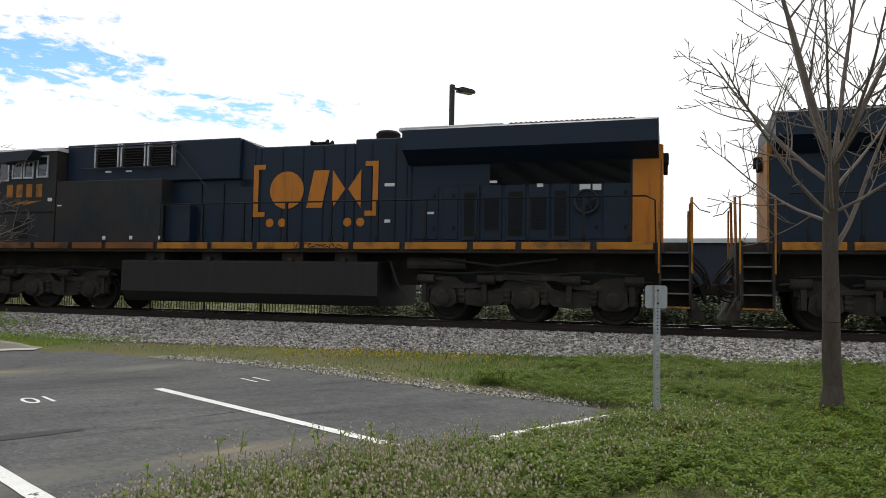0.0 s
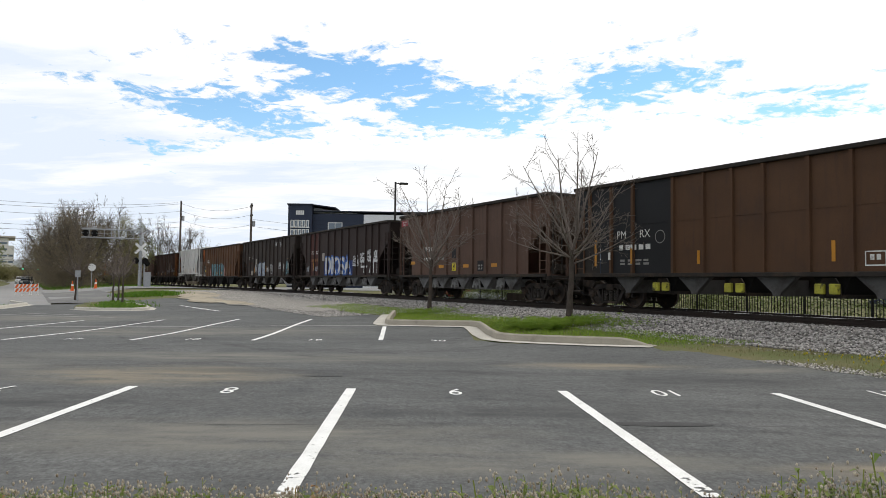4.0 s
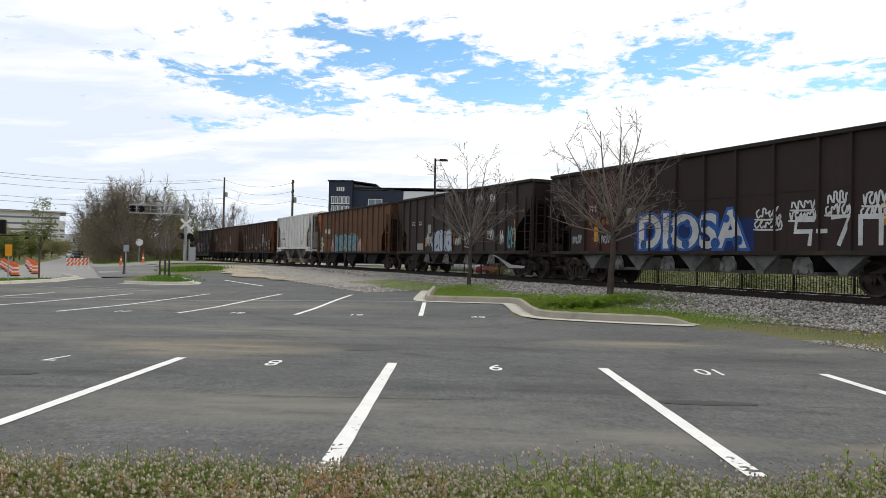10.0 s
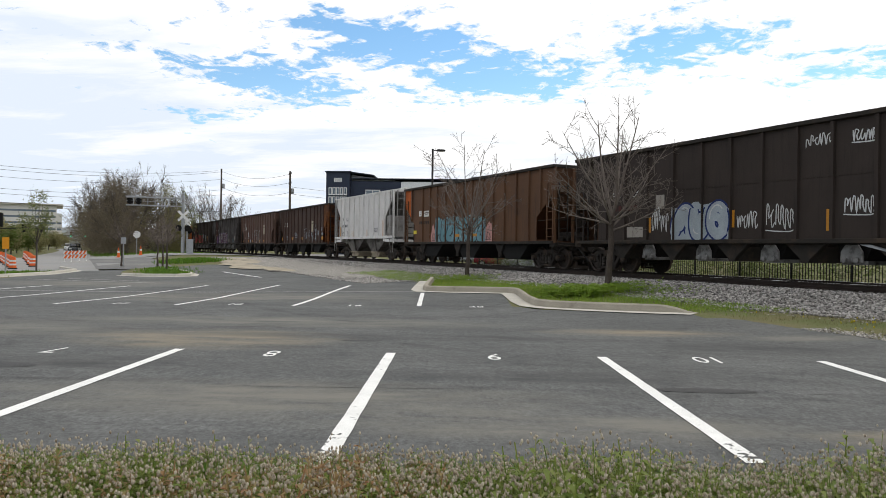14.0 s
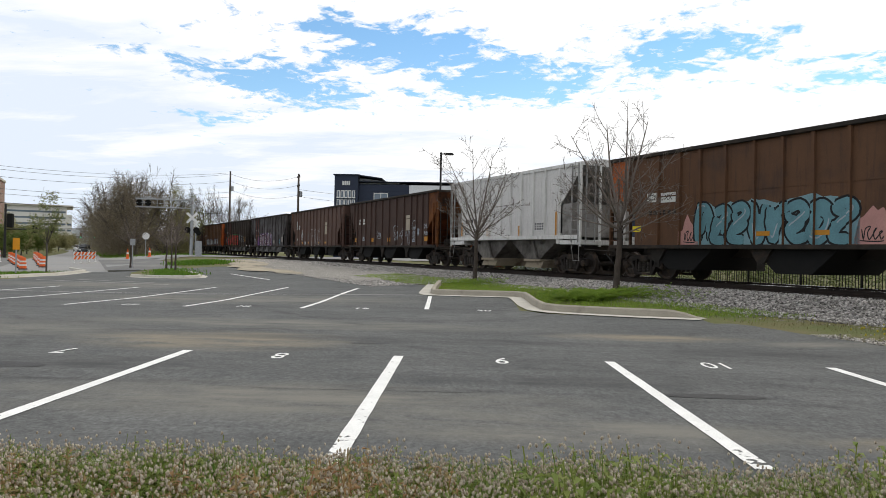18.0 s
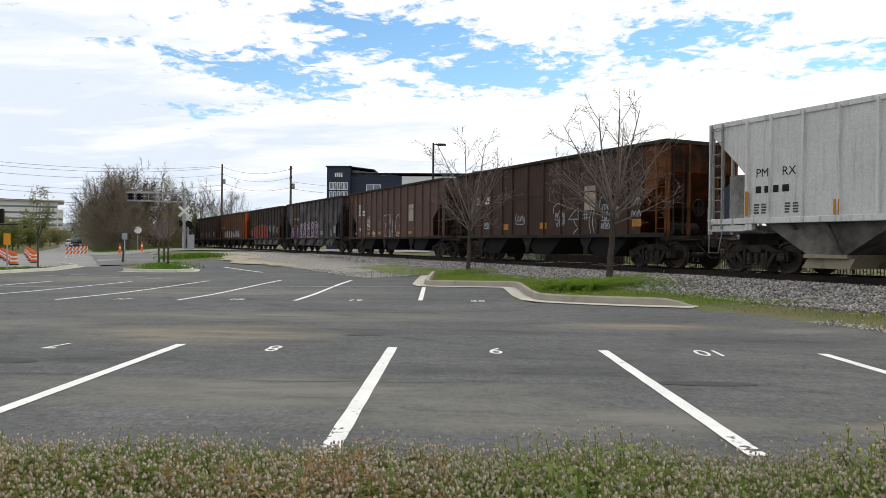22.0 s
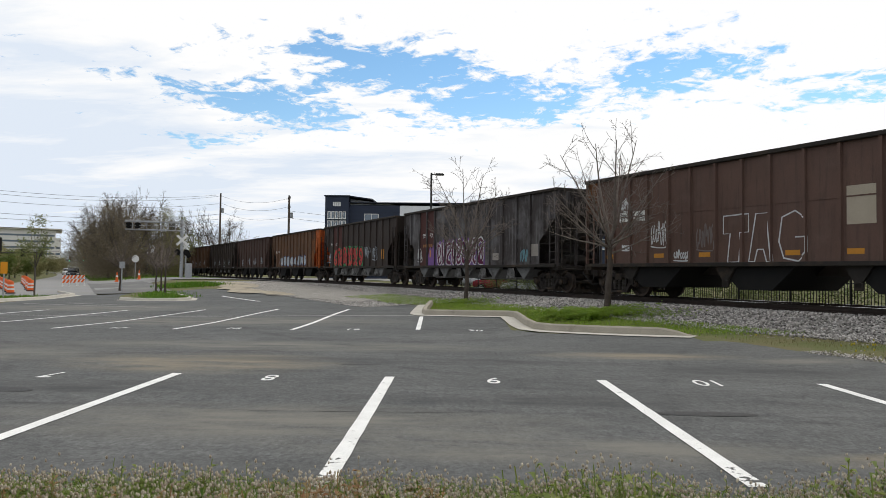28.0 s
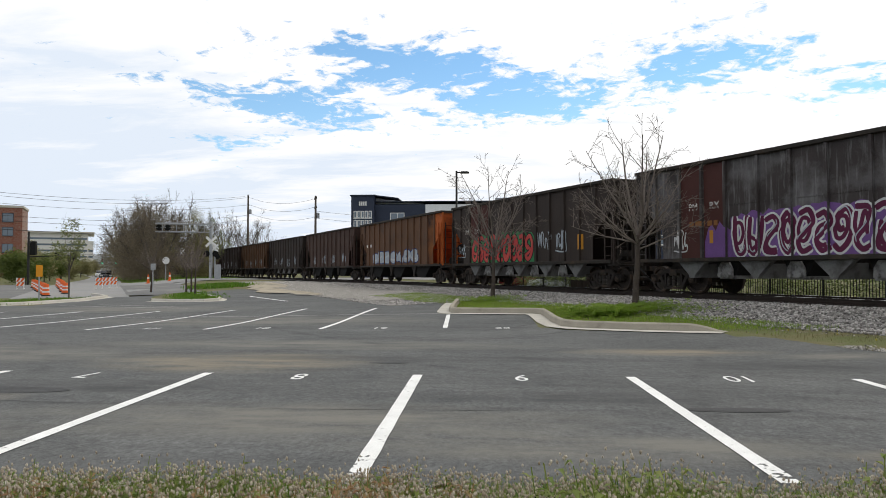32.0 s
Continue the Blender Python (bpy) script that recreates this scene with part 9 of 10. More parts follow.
        prism(bm, [(x - 0.75, 0.2), (x + 0.6, 0.2), (x + 0.75, 0.46), (x - 0.55, 0.46)], -1.25, 1.25)
        part("outlet_gate", bm, M["gate_tan"], car)
    bm = B()
    box(bm, -L, L, -0.25, 0.25, 0.8, 1.15)
    part("centre_sill", bm, M["grime"], car)
    lv = rib_levels(-L, L, ribs, 0.035)
    mark(car, c, -113.6, 2.78, "PM", 0.34, M["black_paint"])
    mark(car, c, -112.75, 2.78, "RX", 0.34, M["black_paint"])
    bars(car, c, lv, -113.85, -112.7, 2.18, 2.48, M["black_paint"], 1, 4, seed=41)
    bars(car, c, lv, -113.9, -113.4, 1.65, 1.95, M["letter_grey2"], 4, 2, seed=42)
    bars(car, c, lv, -112.9, -112.4, 1.65, 1.95, M["letter_grey2"], 4, 2, seed=43)
    bars(car, c, lv, -107.46, -106.75, 1.78, 2.1, M["letter_grey2"], 3, 4, seed=44)
    for x, z0, z1 in ((-105.76, 1.55, 2.5), (-108.57, 1.56, 2.0), (-114.05, 1.6, 2.3), (-111.3, 1.56, 1.95)):
        plate(car, c, lv, x - 0.06, x + 0.06, z0, z1, M["reflector"], "reflector_strip", "", 0.09)
    return car, c, w


for f in (car_1, car_2, car_3, car_4, car_5, covered_car, car_7, car_8, car_9, car_10, car_11):
    car, c, w = f()
    movers.append((car, c, 0, w))


def plain_car(a, b, n, skin, label, **more):
    w = []
    car, c, lv = hopper_car(label, a, b, evenly(a, b, n), skin, w, **more)
    for k in range(4):
        x = b + (a - b) * (0.18 + 0.2 * k)
        scrawl(car, x - c, x - c + 1.0, 1.35, 2.2, lv, M["spray_pale"], int(-a) + k, 0.06, 5)
    movers.append((car, c, 0, []))


at = -199.0
for k in range(9):
    ln = (14.4, 14.8, 15.1, 14.6)[k % 4]
    plain_car(at, at - ln, 12 + k % 3, (M["brown_7"], M["dark_4"], M["brown_1"], M["dark_3"])[k % 4],
              ("rusty brown hopper car far down the train", "blackened hopper car far down the train", "brown hopper car far down the train", "dark hopper car far down the train")[k % 4],
              bays="v" if k % 2 else "deep")
    at -= ln + 1.55


def on_rails(s, turn=0):
    p = on_track(s, 0, RAIL)
    sl = bend(s)[1]
    return pose(p.x, p.y, p.z, 0, 0, math.degrees(math.atan2(DY - NY * sl, DX - NX * sl)) + turn)


# ---- grass and weeds ----
def blade_shapes(n, seed, lean=0.5, width=0.02):
    """Single bent grass blades, one unit tall."""
    rng = np.random.default_rng(seed)
    out = []
    for _ in range(n):
        w, l, b = width * rng.uniform(0.7, 1.3), rng.uniform(0.1, lean), rng.uniform(-0.2, 0.2)
        v = np.array([(-w, 0, 0), (w, 0, 0), (w * 0.8 + b * 0.4, l * 0.35, 0.55), (-w * 0.8 + b * 0.4, l * 0.35, 0.55), (b, l, 1.0), (b + w * 0.15, l, 1.0)])
        out.append((v, np.array([(0, 1, 2, 3), (3, 2, 5, 4)])))
    return out


def weed_shapes(n, seed):
    """A thin stem with a few narrow leaves."""
    rng = np.random.default_rng(seed)
    out = []
    for _ in range(n):
        v, f = [], []
        lx, ly = rng.uniform(-0.25, 0.25, 2)

        def quad(a, b, c, d):
            k = len(v)
            v.extend((a, b, c, d))
            f.append((k, k + 1, k + 2, k + 3))

        w = 0.012
        quad((-w, 0, 0), (w, 0, 0), (lx + w, ly, 1), (lx - w, ly, 1))
        for _ in range(7):
            h, a = rng.uniform(0.15, 0.9), rng.uniform(0, 6.3)
            c, s_ = np.cos(a), np.sin(a)
            r, e = rng.uniform(0.14, 0.30), rng.uniform(-0.02, 0.16)
            px, py = lx * h, ly * h
            quad((px, py, h), (px + c * r * 0.5 - s_ * 0.05, py + s_ * r * 0.5 + c * 0.05, h + e), (px + c * r, py + s_ * r, h + e * 0.6), (px + c * r * 0.5 + s_ * 0.05, py + s_ * r * 0.5 - c * 0.05, h + e))
        out.append((np.array(v), np.array(f)))
    return out


def head_shapes(n, seed, tall=1.3):
    """Oval fuzzy flower heads: a soft core set with fine bristles."""
    rng = np.random.default_rng(seed)
    out = []
    for _ in range(n):
        v, f = [], []
        seg, prof = 5, ((0.3, -0.95), (0.72, -0.2), (0.62, 0.55), (0.15, 1.0))
        for r, h in prof:
            for k in range(seg):
                a = k * 2 * np.pi / seg
                v.append((r * np.cos(a), r * np.sin(a), h * tall * 0.75))
        for j in range(3):
            for k in range(seg):
                f.append((j * seg + k, j * seg + (k + 1) % seg, (j + 1) * seg + (k + 1) % seg, (j + 1) * seg + k))
        for k in range(10):
            a, el = rng.uniform(0, 6.3), rng.uniform(-0.6, 1.4)
            d = np.array((np.cos(a) * np.cos(el), np.sin(a) * np.cos(el), np.sin(el) * tall))
            u = np.cross(d, (0.3, 0.2, 0.9))
            u = u / np.linalg.norm(u) * 0.13
            q = len(v)
            v += [d * 0.5 - u, d * 0.5 + u, d * 1.15 + u * 0.3, d * 1.15 - u * 0.3]
            f.append((q, q + 1, q + 2, q + 3))
        out.append((np.array(v), np.array(f)))
    return out


def clover_shapes(n, seed):
    """A short stalk with narrow leaflets in threes, one unit tall."""
    rng = np.random.default_rng(seed)
    out = []
    for _ in range(n):
        v, f = [], []
        for _ in range(5):
            h, a0, r0 = rng.uniform(0.35, 1.0), rng.uniform(0, 6.3), rng.uniform(0.0, 0.35)
            cx, cy = r0 * np.cos(a0), r0 * np.sin(a0)
            for k in range(3):
                a = a0 + k * 2.09
                c, s_ = np.cos(a), np.sin(a)
                e = rng.uniform(0.02, 0.2)
                q = len(v)
                v += [(cx, cy, h), (cx + c * 0.16 - s_ * 0.07, cy + s_ * 0.16 + c * 0.07, h + e), (cx + c * 0.34, cy + s_ * 0.34, h + e * 0.7), (cx + c * 0.16 + s_ * 0.07, cy + s_ * 0.16 - c * 0.07, h + e)]
                f.append((q, q + 1, q + 2, q + 3))
        out.append((np.array(v), np.array(f)))
    return out


def patchy(x, y, sc=0.6, k=0):
    return 0.5 + 0.5 * noise.noise((x * sc, y * sc, k))


def grass_rows(n, pick, lo, hi, seed, keep=None):
    rng = np.random.default_rng(seed)
    rows = []
    for _ in range(n):
        x, y = pick(rng)
        if not off_kerb(x, y) or in_lot(x, y, 0.02 if y < 4.4 else -(0.12 + 0.95 * patchy(x, y, 0.9, 7) * smooth(5, 6.5, y) * (1 - smooth(10, 14, y)))) or (4.9 < x < 7.25 and 3.95 < y < 4.45) or (keep and rng.random() > keep(x, y)):
            continue
        h = rng.uniform(lo, hi) * (0.65 + 0.7 * patchy(x, y, 1.3))
        rows.append((x, y, ground_z(x, y) - 0.01, h, rng.uniform(0, 6.3)))
    return rows


def off_kerb(x, y):
    """True past the island kerb, on the grass side."""
    if not 15.7 < y < 28.2:
        return True
    return x > float(np.interp(y, [q[1] for q in ARC[::-1]], [q[0] for q in ARC[::-1]])) + 0.22


# foreground strip of flowering clover between the eye and the lot
def front(rng):
    return rng.uniform(-5.2, 7.2), 4.22 - 1.75 * rng.random() ** 1.15


heads, stems, browns, mat_leaves = [], [], [], []
rng = np.random.default_rng(21)
for _ in range(24000):
    x, y = front(rng)
    if (x > 4.9 and y > 4.0) or y < 2.45 + 0.9 * patchy(x, y, 1.5, 17) * rng.random():
        continue
    lawn = smooth(3.7, 5.2, x + 0.8 * (4.0 - y) * 0.5)
    if rng.random() < 0.86 * lawn:
        continue
    d = patchy(x, y, 0.9, 2)
    if rng.random() > 0.5 + 0.9 * d:
        continue
    edge = smooth(3.75, 4.15, y)
    if rng.random() < edge * (1 - 0.6 * smooth(-0.6, 1.0, x)) * (0.25 + 0.75 * (1 - smooth(0.25, 0.6, patchy(x, y, 0.75, 11)))):
        continue
    h = (0.04 + 0.17 * patchy(x, y, 1.1, 5)) * rng.uniform(0.55, 1.2)
    h *= 1 + 0.35 * smooth(-0.5, 1.5, x)
    if rng.random() < 0.14:
        h *= 1.6
    z, a = ground_z(x, y), rng.uniform(0, 6.3)
    rusty = patchy(x, y, 0.5, 8) > 0.56 and x < 1
    if rng.random() < 0.45:
        (browns if rusty and rng.random() < 0.7 else stems).append((x, y, z - 0.01, h, a))
    r = rng.uniform(0.007, 0.011)
    heads.append((x + rng.normal(0, 0.012), y + rng.normal(0, 0.012), z + h, r, a))
rng = np.random.default_rng(121)
for _ in range(30000):
    x, y = front(rng)
    if rng.random() < 0.7 * smooth(3.8, 4.15, y) or (x > 4.9 and y > 4.0):
        continue
    mat_leaves.append((x, y, ground_z(x, y), rng.uniform(0.03, 0.06) + 0.08 * rng.random() * patchy(x, y, 1.1, 5), rng.uniform(0, 6.3)))
scatter("weeds", stems, weed_shapes(8, 22), M["weed_green"], "green stems of dense flowering weeds", "weeds", 23)
scatter("dry_weeds", browns, weed_shapes(5, 24), M["weed_rust"], "rust-tinged dry weeds among the green", "weeds", 25)
scatter("clover_leaves", mat_leaves, clover_shapes(8, 122), M["weed_green"], "dense green clover leaves under the flower heads", "weeds", 123)
scatter("weed_flowers", heads, head_shapes(8, 26), M["weed_flower"], "pale pinkish-grey fuzzy clover flower heads", "flowers", 27)

rows = grass_rows(6000, lambda r: front(r), 0.05, 0.12, 31)
rows += grass_rows(60000, lambda r: (r.uniform(3.6, 14), r.uniform(-4.5, 8.5)), 0.04, 0.10, 32, keep=lambda x, y: (1.0 if y > 2.6 else smooth(3.8, 6.5, x + 2.0 * patchy(x, y, 0.8, 19))) if track_coords(x, y)[1] < -4.9 else 0.0)
scatter("lawn_grass", rows, blade_shapes(12, 33, 1.1, 0.055), M["grass"], "fresh green uncut grass", "grass", 34)
rows = grass_rows(34000, lambda r: (r.uniform(4.0, 13), r.uniform(-3.5, 7.0)), 0.07, 0.16, 132, keep=lambda x, y: (0.25 + 0.75 * smooth(0.3, 0.6, patchy(x, y, 0.8, 4))) * (1.0 if track_coords(x, y)[1] < -5.2 else 0.0) * (1.0 if y > 2.6 else smooth(4.4, 6.6, x + 1.6 * patchy(x, y, 0.8, 19))))
scatter("clover", rows, clover_shapes(8, 133), M["clover"], "low yellow-green clover in the grass", "weeds", 134)


def verge(r):
    s, q = r.uniform(-34, 8), r.uniform(-9.2, -4.3)
    p = on_track(s, q)
    return p.x, p.y


rows = grass_rows(60000, verge, 0.03, 0.075, 35, keep=lambda x, y: smooth(0.28, 0.6, patchy(x, y, 0.55, 3)) * (0.35 + 0.65 * smooth(-13, -2, track_coords(x, y)[0])) + (0.5 if track_coords(x, y)[0] < -12 and not y < 16 else 0))
scatter("verge_grass", rows, blade_shapes(10, 36, 0.7, 0.05), M["grass_dry"], "thin yellow-green grass on the verge", "grass", 37)


def island(r):
    while True:
        s, q = r.uniform(-34, -10.5), r.uniform(-9.0, -4.4)
        p = on_track(s, q)
        if not in_lot(p.x, p.y, -0.22):
            return p.x, p.y


rows = grass_rows(48000, island, 0.045, 0.10, 38, keep=lambda x, y: 0.06 + 0.94 * smooth(15.9, 17.0, y + 0.5 * patchy(x, y, 0.9, 6)))
scatter("island_grass", rows, blade_shapes(10, 39, 0.9, 0.05), M["grass_island"], "bright green long grass on the kerbed island", "grass", 40)
rng = np.random.default_rng(41)
rows = []
for cx, cy, n, sp, hh in ((3.3, 21.0, 700, 0.45, 0.26), (4.6, 21.7, 260, 0.5, 0.24), (5.6, 21.0, 160, 0.6, 0.14), (2.2, 20.8, 200, 0.6, 0.13), (0.1, 28.8, 260, 0.6, 0.18)):
    for _ in range(n):
        x, y = rng.normal(cx - 0.3, sp), rng.normal(cy - 0.3, sp)
        if off_kerb(x, y) and not in_lot(x, y, -0.2):
            rows.append((x, y, ground_z(x, y), hh * rng.uniform(0.5, 1.1), rng.uniform(0, 6.3)))
scatter("tall_tufts", rows, clover_shapes(8, 42), M["grass_island"], "tall green tufts round the young tree", "grass", 43)
rows = []
for _ in range(500):
    s, q = rng.normal(-4.6, 1.5), rng.normal(-6.2, 0.35)
    p = on_track(s, q)
    rows.append((p.x, p.y, ground_z(p.x, p.y) + rng.uniform(0.07, 0.14), rng.uniform(0.012, 0.022), rng.uniform(0, 6.3)))
for _ in range(1500):
    x, y = rng.uniform(5.5, 11), rng.uniform(-3, 4)
    if patchy(x, y, 0.7, 9) > 0.5:
        rows.append((x, y, ground_z(x, y) + rng.uniform(0.07, 0.14), rng.uniform(0.006, 0.011), rng.uniform(0, 6.3)))
scatter("yellow_flowers", rows, head_shapes(4, 44), M["flower_yellow"], "small yellow flowers in the grass", "flowers", 45)
rows = []
for _ in range(9000):
    x, y = rng.uniform(4.6, 11), rng.uniform(-2, 6.5)
    if patchy(x, y, 0.9, 13) > 0.56 and not in_lot(x, y, -0.5) and track_coords(x, y)[1] < -5.4:
        rows.append((x, y, ground_z(x, y) + rng.uniform(0.08, 0.15), rng.uniform(0.006, 0.010), rng.uniform(0, 6.3)))
scatter("lawn_flowers", rows, head_shapes(5, 48), M["weed_flower"], "small pale clover heads in the grass", "flowers", 49)
# far verges and mounds
rng = np.random.default_rng(46)
rows = []
for cx, cy, sx, sy, n, h in ((-14.7, 34.7, 0.55, 0.6, 1100, 0.14), (-16.0, 37.2, 0.5, 0.9, 900, 0.14), (-17.2, 39.8, 0.4, 0.8, 500, 0.14), (-19.4, 49.6, 0.8, 0.9, 3200, 0.26), (-22.4, 34.2, 0.7, 1.5, 1300, 0.12), (-27, 31, 3.0, 1.6, 1500, 0.12)):
    for _ in range(n):
        x, y = rng.normal(cx, sx), rng.normal(cy, sy)
        if cx > -18 or not in_lot(x, y, -0.1):
            rows.append((x, y, ground_z(x, y) + (0.08 if cx > -18 else 0), h * rng.uniform(0.5, 1.1), rng.uniform(0, 6.3)))
for _ in range(9000):
    s, q = rng.uniform(-150, -79), rng.uniform(-16.5, -4.6)
    p = on_track(s, q)
    rows.append((p.x, p.y, ground_z(p.x, p.y), rng.uniform(0.08, 0.2), rng.uniform(0, 6.3)))
scatter("far_grass", rows, blade_shapes(8, 47, 0.6, 0.13), M["grass"], "green grass mounds beside the street", "grass", 48)


# ---- trees ----
def bare_tree(x, y, height, fork, half, radius, seed, limbs, label, dead_leaves=40, lean=(0, 0), levels=3, rich=1.0, flat_=1.3, upward=0.03, girth=1.0, thin=0.007, low=0.22):
    """A leafless young tree: trunk, limbs that fan out into a wide crown, and long fine twigs."""
    rng = random.Random(seed)
    z = ground_z(x, y)
    tree = tagged(thing("bare_tree", pose(x, y, z)), label, "tree", "bare trees")
    trunk, crown, tips = B(), B(), []

    def limb(bm, p, d, length, r, depth, sides):
        n, wob = (7, 5, 4, 3)[depth], (0.045, 0.065, 0.09, 0.1)[depth]
        pts, q, v = [p.copy()], p.copy(), d.normalized()
        for k in range(n):
            v = (v + Vector((rng.gauss(0, wob), rng.gauss(0, wob), rng.gauss(upward, wob)))).normalized()
            q = q + v * length / n
            pts.append(q.copy())
        for k in range(n):
            a, b = r * (1 - 0.8 * k / n), r * (1 - 0.8 * (k + 1) / n)
            tube(bm, pts[k], pts[k + 1], max(a, thin), max(b, thin * 0.8), sides, False)
        if depth == levels:
            tips.append(pts[-1])
            return
        count = max(1, round({0: rng.uniform(7, 10), 1: rng.uniform(3, 5), 2: rng.uniform(1, 3)}[depth] * rich))
        for k in range(count):
            f = 0.15 + 0.83 * (k + rng.random() * 0.8) / count
            i = min(int(f * n), n - 1)
            o = pts[i].lerp(pts[i + 1], f * n - i)
            ax = (pts[i + 1] - pts[i]).normalized()
            side = ax.orthogonal().normalized()
            side.rotate(Matrix.Rotation(rng.uniform(0, math.tau), 3, ax))
            w = rng.uniform(0.6, 1.15)
            nd = ax * math.cos(w) + side * math.sin(w) + Vector((0, 0, 0.12))
            limb(bm, o, nd, length * rng.uniform(*((0.28, 0.54), (0.32, 0.62), (0.35, 0.7))[depth]) * (1 - 0.4 * f), max(r * 0.45 * (1 - 0.5 * f), 0.0046), depth + 1, 5 if depth == 0 else 3)

    n = 8
    pts = [Vector((0, 0, -0.05))]
    for k in range(n):
        pts.append(Vector((lean[0] * (k + 1) / n + rng.gauss(0, 0.012), lean[1] * (k + 1) / n + rng.gauss(0, 0.012), fork * (k + 1) / n)))
    for k in range(n):
        flare = 1.35 if k == 0 else 1.0
        tube(trunk, pts[k], pts[k + 1], radius * flare * (1 - 0.35 * k / n), radius * (1 - 0.35 * (k + 1) / n), 12, False)
    top = pts[-1]
    part("trunk", trunk, M["bark"], tree, smooth_=True)
    for k in range(limbs):
        a = 2.4 * k + rng.uniform(-0.4, 0.4)
        tilt = 0.24 + (flat_ - 0.22) * ((k + 0.3 + 0.4 * rng.random()) / limbs) ** 0.9
        d = Vector((math.cos(a) * math.sin(tilt), math.sin(a) * math.sin(tilt), math.cos(tilt)))
        ln = 1 / math.hypot(math.sin(tilt) / half, math.cos(tilt) / (height - fork)) * rng.uniform(0.86, 1.06)
        o = top - Vector((lean[0], lean[1], fork)) * (rng.uniform(0, low) if tilt > 0.55 else 0)
        limb(crown, o, d, ln, radius * girth * rng.uniform(0.42, 0.60) * (1.15 - 0.4 * tilt), 0, 6)
    part("crown", crown, M["twig"], tree)
    if dead_leaves:
        bm = B()
        for _ in range(dead_leaves):
            t = rng.choice(tips) + Vector((rng.gauss(0, 0.02), rng.gauss(0, 0.02), rng.gauss(0, 0.02)))
            u = Vector((rng.gauss(0, 1), rng.gauss(0, 1), rng.gauss(0, 1))).normalized() * rng.uniform(0.014, 0.03)
            w = u.orthogonal().normalized() * 0.014
            bm.faces.new([bm.verts.new(q) for q in (t - u, t - w, t + u, t + w)])
        part("buds", bm, M["dead_leaf"], tree, "few curled dry leaves and buds")
    return tree


bare_tree(4.1, 22.1, 5.6, 2.2, 2.45, 0.105, 7, 16, "leafless young tree with a spreading crown, on the grass island", 120, (0.10, 0.0), rich=0.92, girth=0.85, upward=0.035, flat_=1.45, thin=0.0058, low=0.2)
bare_tree(-0.17, 29.25, 6.2, 2.1, 2.0, 0.095, 12, 13, "slender leafless young tree on the grass island", 0, (0.04, 0), rich=0.85, flat_=1.2, girth=0.80, upward=0.05, thin=0.0066, low=0.25)
bare_tree(8.72, 2.61, 6.9, 2.70, 2.1, 0.100, 23, 13, "leafless young tree with rough grey-brown trunk, in the grass", 0, (-0.08, -0.06), rich=0.8, flat_=1.35, upward=0.06, girth=0.62, thin=0.005, low=0.36)
for k, (x, y, h) in enumerate(((-16.4, 38.6, 4.6), (-17.6, 40.9, 4.8), (-19.0, 43.4, 4.4), (-22.2, 45.4, 4.5))):
    bare_tree(x, y, h, 1.6, 1.0, 0.06, 60 + k, 7, "thin young street tree with bare twigs", 0, levels=2)
for k, (x, y, h) in enumerate(((44, 72, 8.0), (36, 66, 7.0), (52, 60, 7.5), (58, 20, 7), (52, 8, 7.5), (60, 28, 6))):
    bare_tree(x, y, h, 2.2, h * 0.35, 0.14, 80 + k, 8, "bare tree standing beyond the railway", 0, levels=2)


def leaf_quads(centres, per, spread, size, seed):
    rng = np.random.default_rng(seed)
    rows = []
    for x, y, z, r in centres:
        n = int(per * rng.uniform(0.6, 1.3))
        p = rng.normal(0, 1, (n, 3)) * r * spread + (x, y, z)
        for q in p:
            rows.append((*q, size * rng.uniform(0.6, 1.4), rng.uniform(0, 6.3)))
    return rows


